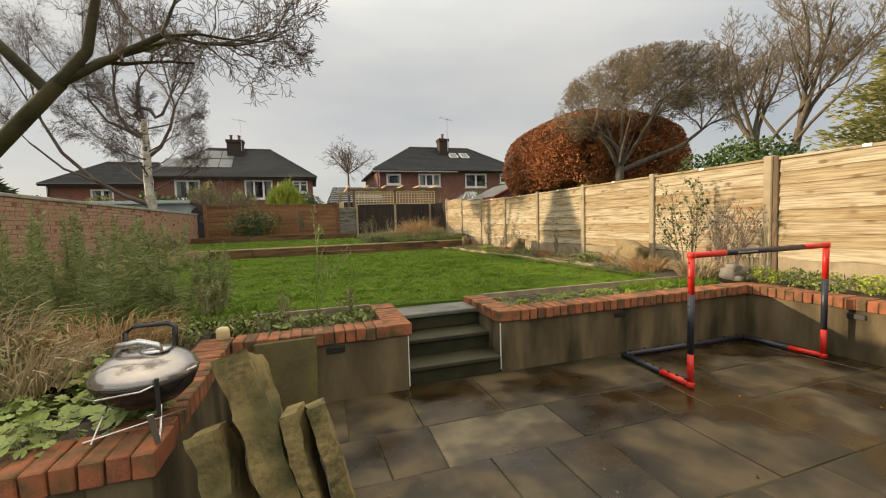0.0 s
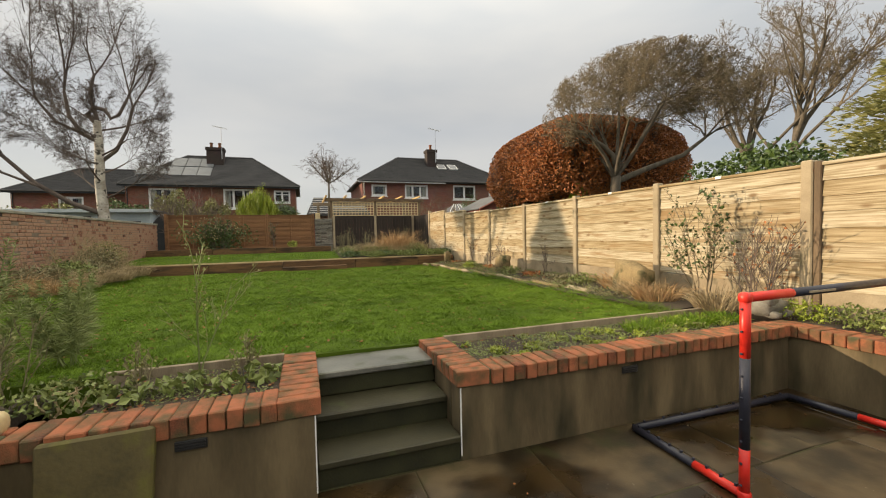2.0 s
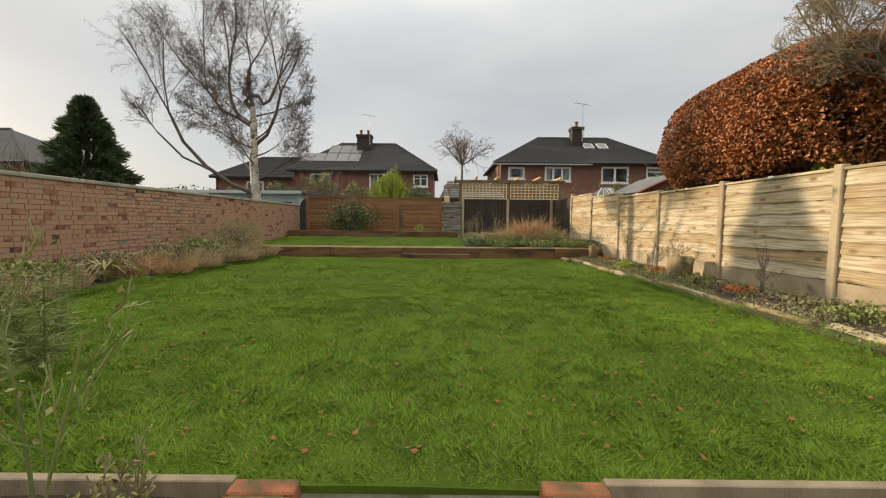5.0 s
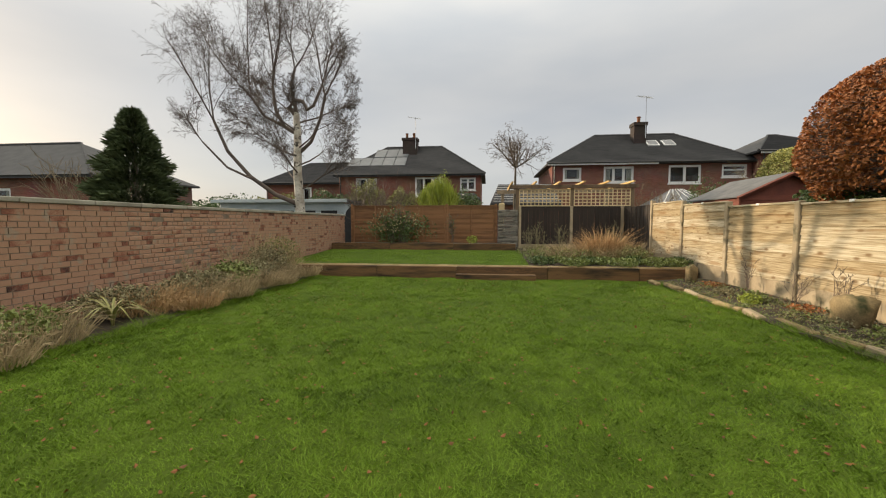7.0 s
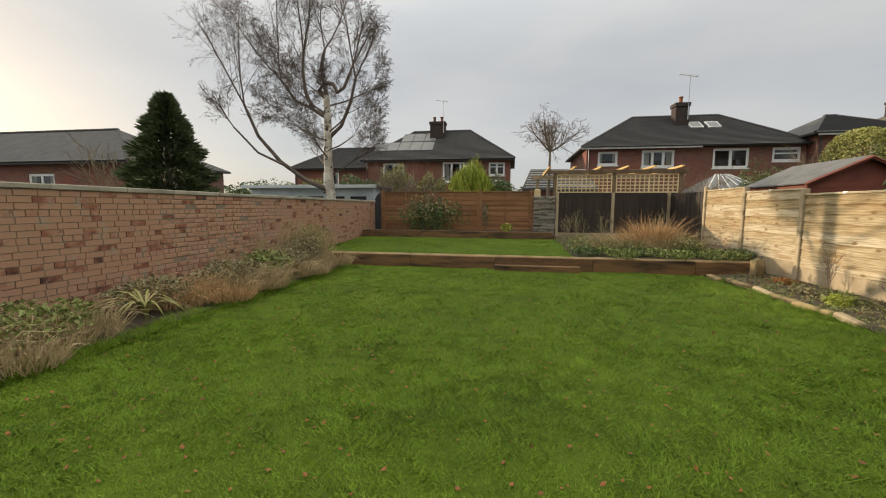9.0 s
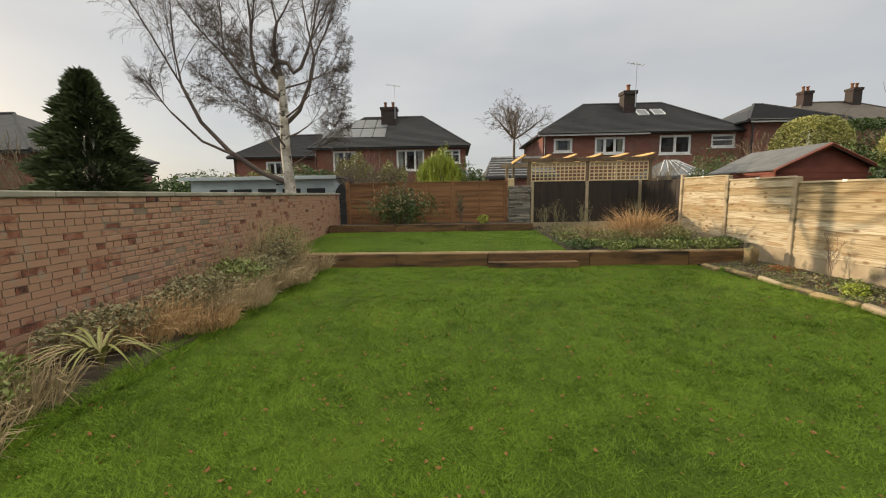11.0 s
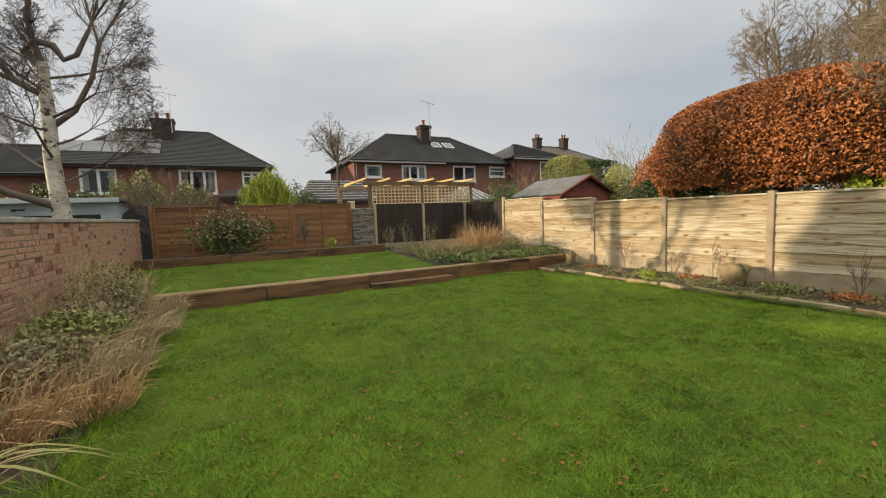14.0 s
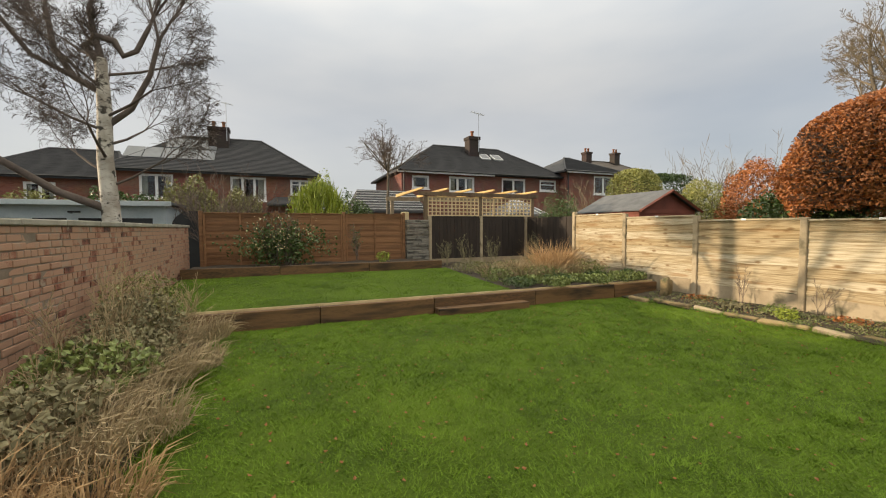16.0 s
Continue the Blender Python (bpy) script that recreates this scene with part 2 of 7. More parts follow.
M_slate = pbr("wet_step_stone", (0.012, 0.012, 0.004), (0.05, 0.045, 0.022), 3, 0.62, 0.4, 50, 0.1, spots=((0.05, 0.065, 0.02), 0.2, 4))
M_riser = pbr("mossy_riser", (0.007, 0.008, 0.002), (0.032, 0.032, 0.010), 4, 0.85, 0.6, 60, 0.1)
M_soil = pbr("damp_soil", (0.018, 0.013, 0.009), (0.075, 0.055, 0.038), 5, 0.95, 0.9, 60, 0)
M_ground = pbr("rough_ground", (0.03, 0.035, 0.015), (0.09, 0.09, 0.045), 0.5, 0.95, 0.6, 12, 0)
M_turf = pbr("turf_base", (0.024, 0.046, 0.003), (0.085, 0.135, 0.009), 0.9, 0.95, 0.8, 60, 0)
M_grass = pbr("grass_blade", (0.024, 0.056, 0.004), (0.150, 0.248, 0.020), 0.9, 0.7, 0.0, 4.0, 0.22, island=True, grain=0.6)
for m in (M_turf, M_grass):
    m.node_tree.nodes["Principled BSDF"].inputs["Specular IOR Level"].default_value = 0.22
M_sleeper = pbr("timber_sleeper", (0.028, 0.016, 0.008), (0.175, 0.095, 0.04), 2.2, 0.8, 0.6, 30, 0.2, stretch=(0.5, 2.5, 3), spots=((0.022, 0.014, 0.008), 0.55, 2.2), grain=0.7)
M_fence = weathered_board("bleached_fence_board")
M_conc = pbr("weathered_concrete", (0.20, 0.155, 0.095), (0.42, 0.345, 0.235), 3, 0.9, 0.4, 90, 0.15, spots=((0.13, 0.115, 0.07), 0.2, 3))
M_lap = pbr("orange_lap_fence", (0.11, 0.052, 0.022), (0.27, 0.135, 0.06), 2.5, 0.8, 0.5, 30, 0.2, stretch=(0.5, 3, 5))
M_darkfence = pbr("dark_stained_fence", (0.011, 0.008, 0.006), (0.035, 0.025, 0.019), 2.5, 0.8, 0.5, 30, 0.15, stretch=(3, 3, 0.6))
M_oak = pbr("weathered_grey_post", (0.13, 0.10, 0.065), (0.32, 0.26, 0.18), 3, 0.85, 0.5, 50, 0.15, stretch=(3, 3, 0.5))
M_pergola = pbr("yellow_pine_rafter", (0.38, 0.22, 0.07), (0.62, 0.42, 0.17), 2, 0.7, 0.4, 40, 0.15, stretch=(3, 0.5, 3))
M_pgpost = pbr("brown_pergola_timber", (0.07, 0.045, 0.025), (0.20, 0.14, 0.085), 3, 0.8, 0.5, 40, 0.1, stretch=(3, 3, 0.5))
M_trellis = pbr("pale_trellis_lath", (0.44, 0.33, 0.17), (0.70, 0.56, 0.34), 4, 0.8, 0.3, 40, 0.2)
M_drystone = pbr("dry_laid_stone", (0.06, 0.058, 0.05), (0.25, 0.235, 0.20), 6, 0.9, 0.6, 60, 0.3)
M_rock = pbr("mossy_sandstone", (0.07, 0.052, 0.024), (0.33, 0.245, 0.125), 3.5, 0.9, 0.8, 50, 0.15, spots=((0.06, 0.065, 0.025), 0.2, 4))
M_mossrock = pbr("mossy_rough_sandstone", (0.06, 0.048, 0.02), (0.30, 0.225, 0.095), 5, 0.9, 1.0, 45, 0.12, spots=((0.045, 0.05, 0.015), 0.75, 3.5), grain=0.7)
M_yorkslab = pbr("green_algae_slab", (0.020, 0.017, 0.005), (0.10, 0.08, 0.03), 3.0, 0.8, 0.6, 40, 0.1, spots=((0.15, 0.15, 0.02), 0.3, 3.2))
M_housebrick = far_brick("house_brick", (0.22, 0.075, 0.05), (0.32, 0.12, 0.08), (0.22, 0.17, 0.14))
M_soot = far_brick("sooty_chimney_brick", (0.045, 0.03, 0.027), (0.07, 0.044, 0.038), (0.04, 0.035, 0.03))
M_roof = pbr("dark_roof_tile", (0.022, 0.023, 0.026), (0.06, 0.06, 0.064), 1.5, 0.75, 0.5, 8, 0.05)
M_roof2 = pbr("brown_roof_tile", (0.05, 0.04, 0.032), (0.11, 0.09, 0.075), 1.5, 0.8, 0.5, 8, 0.05)
M_white = pbr("white_upvc", (0.70, 0.70, 0.70), (0.84, 0.84, 0.83), 3, 0.4, 0.05, 30, 0.05)
M_felt = pbr("grey_roof_felt", (0.06, 0.062, 0.066), (0.14, 0.145, 0.15), 3, 0.9, 0.4, 120, 0.05)
M_redshed = pbr("red_brown_shed_board", (0.10, 0.026, 0.018), (0.22, 0.065, 0.042), 2, 0.75, 0.4, 30, 0.1)
M_blueshed = pbr("pale_blue_painted_board", (0.42, 0.50, 0.54), (0.60, 0.67, 0.70), 1.5, 0.6, 0.1, 20, 0.05)
M_dark = pbr("dark_void", (0.010, 0.011, 0.013), (0.025, 0.027, 0.03), 3, 0.35, 0.1, 30, 0.05)
M_solar = pbr("solar_panel_face", (0.10, 0.11, 0.125), (0.16, 0.17, 0.185), 2, 0.45, 0.0, 20, 0.1)
M_curtain = pbr("cream_curtain", (0.40, 0.36, 0.28), (0.55, 0.5, 0.4), 5, 0.9, 0.2, 20, 0.1, stretch=(9, 9, 0.4))
M_bark = pbr("grey_brown_bark", (0.055, 0.045, 0.034), (0.19, 0.16, 0.12), 6, 0.9, 0.7, 50, 0.0, stretch=(2, 2, 0.5))
M_mossbark = pbr("mossy_fruit_bark", (0.028, 0.027, 0.013), (0.115, 0.10, 0.05), 6, 0.9, 0.8, 50, 0.0, spots=((0.06, 0.07, 0.02), 0.3, 5))
M_birch = birch_bark("silver_birch_bark")
M_twig = pbr("purple_brown_twig", (0.075, 0.055, 0.045), (0.19, 0.145, 0.115), 3, 0.85, 0.1, 30, 0.0)
M_birchtwig = pbr("pale_purple_birch_twig", (0.06, 0.046, 0.04), (0.165, 0.13, 0.11), 3, 0.85, 0.1, 30, 0.0)
# twig colour with sunlight put into it: lighter than M_twig
M_twiglit = pbr("sunlit_olive_grey_twig", (0.10, 0.08, 0.05), (0.27, 0.215, 0.14), 3, 0.85, 0.1, 30, 0.0)
M_beech = pbr("copper_beech_leaf", (0.085, 0.026, 0.010), (0.42, 0.155, 0.045), 1.2, 0.55, 0.0, 6, 0.35, island=True)
M_ever = pbr("evergreen_leaf", (0.014, 0.030, 0.008), (0.075, 0.125, 0.028), 1.5, 0.4, 0.0, 8, 0.3, island=True)
M_conifer = pbr("conifer_needle", (0.018, 0.032, 0.014), (0.075, 0.105, 0.04), 1.5, 0.7, 0.0, 8, 0.3, island=True)
M_lime = pbr("lime_green_leaf", (0.08, 0.13, 0.012), (0.30, 0.36, 0.04), 1.2, 0.5, 0.0, 8, 0.3, island=True)
M_olive = pbr("variegated_hedge_leaf", (0.055, 0.062, 0.014), (0.24, 0.235, 0.075), 1.2, 0.5, 0.0, 8, 0.3, island=True)
M_hedge = pbr("yellow_green_hedge_leaf", (0.10, 0.115, 0.025), (0.36, 0.36, 0.11), 1.2, 0.6, 0.0, 8, 0.3, island=True)
M_scallop = pbr("soft_scalloped_leaf", (0.05, 0.085, 0.015), (0.25, 0.31, 0.085), 2, 0.5, 0.0, 12, 0.35, island=True, spots=((0.30, 0.25, 0.09), 0.15, 6))
M_straw = pbr("dead_straw", (0.12, 0.085, 0.045), (0.42, 0.325, 0.19), 2, 0.85, 0.0, 12, 0.3, island=True)
M_tan = pbr("dead_grass_orange", (0.16, 0.085, 0.035), (0.46, 0.30, 0.15), 2, 0.85, 0.0, 12, 0.3, island=True)
M_greyleaf = pbr("withered_grey_leaf", (0.065, 0.062, 0.03), (0.25, 0.225, 0.125), 2, 0.85, 0.0, 12, 0.3, island=True)
M_leaf = pbr("bed_green_leaf", (0.035, 0.06, 0.012), (0.19, 0.23, 0.06), 2, 0.5, 0.0, 12, 0.3, island=True)
M_frond = pbr("feathery_frond", (0.07, 0.10, 0.03), (0.24, 0.28, 0.10), 2, 0.7, 0.0, 12, 0.3, island=True)
M_fallen = pbr("fallen_leaf", (0.025, 0.012, 0.006), (0.24, 0.09, 0.025), 2, 0.7, 0.0, 12, 0.45, island=True)
M_red = pbr("red_plastic_tube", (0.58, 0.018, 0.012), (0.72, 0.035, 0.022), 4, 0.4, 0.05, 40, 0.05)
M_navy = pbr("dark_navy_tube", (0.012, 0.013, 0.024), (0.03, 0.032, 0.05), 4, 0.4, 0.05, 40, 0.05)
M_enamel = pbr("black_enamel", (0.018, 0.016, 0.016), (0.035, 0.03, 0.03), 4, 0.16, 0.02, 40, 0.0)
M_lid = pbr("smoke_brown_enamel_lid", (0.40, 0.36, 0.34), (0.52, 0.48, 0.46), 3, 0.16, 0.02, 40, 0.0, metal=0.75)
M_steel = pbr("bright_steel", (0.50, 0.50, 0.50), (0.68, 0.68, 0.68), 8, 0.3, 0.05, 60, 0.0, metal=1.0)
M_cream = pbr("cream_pebble", (0.52, 0.40, 0.20), (0.68, 0.56, 0.34), 8, 0.7, 0.2, 60, 0.0)
M_figure = pbr("grey_cast_stone", (0.10, 0.095, 0.08), (0.27, 0.25, 0.21), 9, 0.9, 0.5, 70, 0.0)
M_vent = pbr("black_plastic_vent", (0.015, 0.015, 0.016), (0.03, 0.03, 0.032), 6, 0.5, 0.1, 40, 0.0)
M_glass = bpy.data.materials.new("window_glass")
M_glass.use_nodes = True
M_glass.node_tree.nodes["Principled BSDF"].inputs["Base Color"].default_value = (0.75, 0.8, 0.82, 1)
M_glass.node_tree.nodes["Principled BSDF"].inputs["Transmission Weight"].default_value = 1.0
M_glass.node_tree.nodes["Principled BSDF"].inputs["IOR"].default_value = 1.45
M_glass.node_tree.nodes["Principled BSDF"].inputs["Roughness"].default_value = 0.02


# ---- mesh helpers ----
class Geo:
    """Collects the faces of one mesh."""
    def __init__(self):
        self.v, self.f = [], []

    def add(self, verts, faces):
        k = len(self.v)
        self.v.extend(verts)
        self.f.extend([tuple(i + k for i in f) for f in faces])
        return self

    def box(self, x0, x1, y0, y1, z0, z1, c=0.0, m=None):
        """A box, its edges cut by c, moved by m."""
        lo, hi = (x0, y0, z0), (x1, y1, z1)
        mid = [(a + b) / 2 for a, b in zip(lo, hi)]
        if c <= 0:
            vs = [Vector((hi[0] if i & 1 else lo[0], hi[1] if i & 2 else lo[1], hi[2] if i & 4 else lo[2])) for i in range(8)]
            fs = [(0, 4, 6, 2), (1, 3, 7, 5), (0, 1, 5, 4), (2, 6, 7, 3), (0, 2, 3, 1), (4, 5, 7, 6)]
        else:
            vs, idx, fs = [], {}, []
            for s in range(8):
                sg = [1 if s & (1 << a) else -1 for a in range(3)]
                for a in range(3):
                    idx[s, a] = len(vs)
                    vs.append(Vector([(hi[b] if sg[b] > 0 else lo[b]) - (0 if b == a else sg[b] * c) for b in range(3)]))
            for a in range(3):
                b1, b2 = 1 << ((a + 1) % 3), 1 << ((a + 2) % 3)
                for s in (0, 1 << a):
                    fs.append([idx[s + o, a] for o in (0, b1, b1 + b2, b2)])
                for s in (0, b1, b2, b1 + b2):
                    p, q = (a + 1) % 3, (a + 2) % 3
                    fs.append([idx[s, p], idx[s + (1 << a), p], idx[s + (1 << a), q], idx[s, q]])
            fs += [[idx[s, 0], idx[s, 1], idx[s, 2]] for s in range(8)]
            out = []
            for f in fs:
                nrm = (vs[f[1]] - vs[f[0]]).cross(vs[f[2]] - vs[f[0]])
                cen = sum((vs[i] for i in f), Vector()) / len(f) - Vector(mid)
                out.append(tuple(f if nrm.dot(cen) > 0 else f[::-1]))
            fs = out
        if m is not None:
            vs = [m @ v for v in vs]
        return self.add(vs, fs)

    def tube(self, pts, radii, n=6, cap=True):
        """A tapered tube along points."""
        pts = [Vector(p) for p in pts]
        if not hasattr(radii, "__len__"):
            radii = [radii] * len(pts)
        vs, fs = [], []
        ref = Vector((0.31, 0.2, 0.93))
        for i, p in enumerate(pts):
            d = pts[min(i + 1, len(pts) - 1)] - pts[max(i - 1, 0)]
            d = d.normalized() if d.length > 1e-9 else Vector((0, 0, 1))
            u = d.cross(ref)
            u = u.normalized() if u.length > 0.05 else d.cross(Vector((1, 0, 0))).normalized()
            w = d.cross(u)
            for j in range(n):
                a = math.tau * j / n
                vs.append(p + (u * math.cos(a) + w * math.sin(a)) * radii[i])
        for i in range(len(pts) - 1):
            for j in range(n):
                fs.append((i * n + j, i * n + (j + 1) % n, (i + 1) * n + (j + 1) % n, (i + 1) * n + j))
        if cap and n > 3:
            fs += [tuple(range(n))[::-1], tuple((len(pts) - 1) * n + j for j in range(n))]
        return self.add(vs, fs)

    def blade(self, p, tip, w, bend=0.0):
        """A thin leaf from p to tip, widest low down."""
        p, tip = Vector(p), Vector(tip)
        side = (tip - p).cross(Vector((random.gauss(0, 1), random.gauss(0, 1), random.gauss(0, 0.4))))
        side = side.normalized() * w if side.length > 1e-6 else Vector((w, 0, 0))
        mid = p.lerp(tip, 0.5) + Vector((0, 0, bend))
        return self.add([p - side * 0.5, p + side * 0.5, mid + side * 0.45, mid - side * 0.45, tip], [(0, 1, 2, 3), (3, 2, 4)])

    def leaf(self, p, size, flat=0.0):
        """A small folded leaf of two faces."""
        u = Vector((random.gauss(0, 1), random.gauss(0, 1), random.gauss(0, 1 - flat))).normalized()
        w = u.cross(Vector((random.gauss(0, 1 - flat), random.gauss(0, 1 - flat), 1 if flat else random.gauss(0, 1))))
        w = w.normalized() if w.length > 1e-5 else Vector((0, 0, 1))
        fold = u.cross(w) * size * 0.12
        p = Vector(p)
        return self.add([p - u * size * 0.5, p + w * size * 0.33 + fold, p + u * size * 0.5, p - w * size * 0.33 + fold], [(0, 1, 2), (0, 2, 3)])

    def lathe(self, profile, n=24, at=(0, 0, 0)):
        vs, fs = [], []
        for r, z in profile:
            for j in range(n):
                a = math.tau * j / n
                vs.append(Vector((at[0] + r * math.cos(a), at[1] + r * math.sin(a), at[2] + z)))
        for i in range(len(profile) - 1):
            for j in range(n):
                fs.append((i * n + j, i * n + (j + 1) % n, (i + 1) * n + (j + 1) % n, (i + 1) * n + j))
        return self.add(vs, fs)

    def rock(self, at, size, seed, m=None, rough=0.18, n=9):
        """A rough blocky stone."""
        vs, fs = [], []
        for i in range(n + 1):
            th = math.pi * i / n
            for j in range(2 * n):
                ph = math.tau * j / (2 * n)
                d = Vector((math.sin(th) * math.cos(ph), math.sin(th) * math.sin(ph), math.cos(th)))
                k = max(abs(d.x), abs(d.y), abs(d.z)) ** 0.72
                d = d / k * (1 + rough * noise.noise(d * 2.1 + Vector((seed * 7.3, seed, 0))) + rough * 0.4 * noise.noise(d * 6 + Vector((seed, 3, 1))))
                v = Vector((d.x * size[0], d.y * size[1], d.z * size[2]))
                vs.append((m @ v if m is not None else v) + Vector(at))
        w = 2 * n
        for i in range(n):
            for j in range(w):
                fs.append((i * w + j, (i + 1) * w + j, (i + 1) * w + (j + 1) % w, i * w + (j + 1) % w))
        return self.add(vs, fs)

    def mesh(self, name, mat, smooth=False):
        me = bpy.data.meshes.new(name)
        me.from_pydata(self.v, [], self.f)
        me.validate()
        me.materials.append(mat)
        if smooth:
            me.polygons.foreach_set("use_smooth", [True] * len(me.polygons))
        return me


def thing(name, at, label, category, group="", kind=""):
    """An Empty at a thing's base, for its parts."""
    e = new(name)
    e.empty_display_size = 0.1
    e.matrix_basis = Matrix.Translation(at)
    return tagged(e, label, category, group, kind)


def part(name, geo, mat, parent, label="", smooth=False, kind=""):
    """One mesh, in world metres, under a thing or a part."""
    ob = new(name, geo.mesh(name, mat, smooth))
    if parent is not None:
        ob.parent = parent
        top, off = parent, Vector()
        while top is not None:
            off += top.matrix_basis.translation
            off += top.matrix_parent_inverse.translation
            top = top.parent
        ob.matrix_parent_inverse = Matrix.Translation(-off)
    return tagged(ob, label, kind=kind)


def solo(name, geo, mat, label, category, group="", kind="", smooth=False):
    """A thing of one mesh."""
    return tagged(new(name, geo.mesh(name, mat, smooth)), label, category, group, kind)


def piece(name, me, m, parent):
    """An object of its own on a shared mesh, under a parent."""
    ob = new(name, me)
    ob.parent = parent
    off = parent.matrix_basis.translation
    ob.matrix_parent_inverse = Matrix.Translation(-off)
    ob.matrix_basis = m
    return ob


def lawn_z(y):
    return 0.565 - 0.075 * min(1.0, max(0.0, (y - 5.6) / 9.9))


def terrace_z(y):
    return 0.785 + 0.13 * (y - 15.6) / 3.7

# ---- ground and terraces ----
PX0, PX1, PY0, PY1 = -0.98, 4.67, -4.0, 4.74      # patio
STEP_X0, STEP_X1 = 0.46, 1.34
g = Geo()
R = 900.0
px0, px1, py0, py1 = -1.2, 4.8, -4.0, 5.7
zg, zp = 0.45, -0.08
o = [(-R, -R, zg), (R, -R, zg), (R, R, zg), (-R, R, zg)]
h = [(px0, py0, zg), (px1, py0, zg), (px1, py1, zg), (px0, py1, zg)]
p = [(a, b, zp) for a, b, _ in h]
g.add([Vector(q) for q in o + h + p], [(0, 1, 5, 4), (1, 2, 6, 5), (2, 3, 7, 6), (3, 0, 4, 7), (4, 5, 9, 8), (5, 6, 10, 9), (6, 7, 11, 10), (7, 4, 8, 11), (8, 9, 10, 11)])
solo("ground", g, M_ground, "rough winter ground running out to the horizon", "ground", kind="structure")


def sheet(x0, x1, y0, y1, zf, nx, ny, depth=0.3):
    """A gently uneven bed of earth or turf with sides."""
    s = Geo()
    vs = [Vector((x0 + (x1 - x0) * i / nx, y0 + (y1 - y0) * j / ny, 0)) for j in range(ny + 1) for i in range(nx + 1)]
    for v in vs:
        v.z = zf(v.x, v.y)
    fs = [(j * (nx + 1) + i, j * (nx + 1) + i + 1, (j + 1) * (nx + 1) + i + 1, (j + 1) * (nx + 1) + i) for j in range(ny) for i in range(nx)]
    s.add(vs, fs)
    zb = min(v.z for v in vs) - depth
    ring = [j for j in range(nx + 1)] + [(j + 1) * (nx + 1) - 1 for j in range(1, ny + 1)] + [ny * (nx + 1) + i for i in range(nx - 1, -1, -1)] + [j * (nx + 1) for j in range(ny - 1, 0, -1)]
    k = len(s.v)
    s.v.extend([Vector((s.v[i].x, s.v[i].y, zb)) for i in ring])
    m = len(ring)
    s.f.extend([(ring[i], k + i, k + (i + 1) % m, ring[(i + 1) % m]) for i in range(m)])
    return s


def bumpy(amount, scale):
    return lambda x, y: amount * noise.noise(Vector((x * scale, y * scale, 1.7)))


b1, b2 = bumpy(0.018, 1.1), bumpy(0.05, 2.3)
lawn = solo("lawn", sheet(-3.75, 4.3, 5.66, 15.5, lambda x, y: lawn_z(y) + b1(x, y), 90, 110), M_turf, "damp green mown lawn scattered with fallen leaves", "lawn", kind="structure")
terrace = solo("upper_lawn", sheet(-4.9, 1.6, 15.62, 19.32, lambda x, y: terrace_z(y) + b1(x, y) * 0.6, 60, 40), M_turf, "raised green upper lawn behind the sleepers", "lawn", kind="structure")
left_bed = solo("left_border_soil", sheet(-4.9, -3.7, 5.6, 15.45, lambda x, y: 0.57 + b2(x, y), 14, 80), M_soil, "dark damp soil border along the brick wall", "flower bed", kind="structure")
right_bed = solo("right_border_soil", sheet(4.25, 5.45, 5.75, 15.45, lambda x, y: lawn_z(y) + 0.03 + b2(x, y) * 0.8 + 0.06 * (x - 4.3), 14, 80), M_soil, "dark soil border along the board fence", "flower bed", kind="structure")
corner_bed = solo("corner_bed_soil", sheet(4.86, 5.45, -4.0, 5.75, lambda x, y: 0.56 + b2(x, y), 8, 80), M_soil, "raised soil bed between patio wall and fence", "flower bed", kind="structure")
front_bed_r = solo("front_bed_soil", sheet(1.56, 4.86, 4.93, 5.62, lambda x, y: 0.54 + b2(x, y) * 0.6, 40, 10), M_soil, "dark soil planter behind the patio wall", "flower bed", kind="structure")
front_bed_l = solo("front_bed_soil", sheet(-0.8, 0.24, 4.93, 5.62, lambda x, y: 0.54 + b2(x, y) * 0.6, 14, 10), M_soil, "dark soil planter beside the steps", "flower bed", kind="structure")
raised_bed = solo("raised_bed_soil", sheet(-4.9, -1.2, 3.3, 5.6, lambda x, y: 0.52 + b2(x, y), 30, 20), M_soil, "raised soil bed overgrown beside the patio", "flower bed", kind="structure")
back_bed = solo("back_bed_soil", sheet(-4.9, 1.5, 19.42, 20.9, lambda x, y: 1.08 + b2(x, y), 50, 12), M_soil, "dark soil bed below the back fence", "flower bed", kind="structure")
grass_bed = solo("far_bed_soil", sheet(1.6, 5.45, 15.62, 20.9, lambda x, y: 0.80 + 0.02 * (y - 15.6) + b2(x, y) * 1.4, 34, 44), M_soil, "planted bed on the upper terrace", "flower bed", kind="structure")

# ---- patio walls, steps ----
wall_n = thing("patio_wall_north", (3.0, 4.8, 0), "damp rendered retaining wall with red brick coping", "wall", kind="structure")
part("rendered_wall", Geo().box(STEP_X1 + 0.02, PX1, PY1, 4.92, -0.08, 0.49, 0.006), M_render, wall_n)
part("rendered_return", Geo().box(STEP_X1 + 0.02, 1.54, 4.92, 5.66, -0.08, 0.49, 0.006), M_render, wall_n)
wall_nl = thing("patio_wall_left_front", (-0.2, 4.7, 0), "damp rendered retaining wall left of the steps", "wall", kind="structure")
part("rendered_wall", Geo().box(-1.2, STEP_X0 - 0.02, 4.68, 4.90, -0.08, 0.49, 0.006), M_render, wall_nl)
part("rendered_return", Geo().box(0.26, STEP_X0 - 0.02, 4.90, 5.66, -0.08, 0.49, 0.006), M_render, wall_nl)
wall_e = thing("patio_wall_east", (4.75, 0, 0), "sunlit rendered patio wall with red brick coping", "wall", kind="structure")
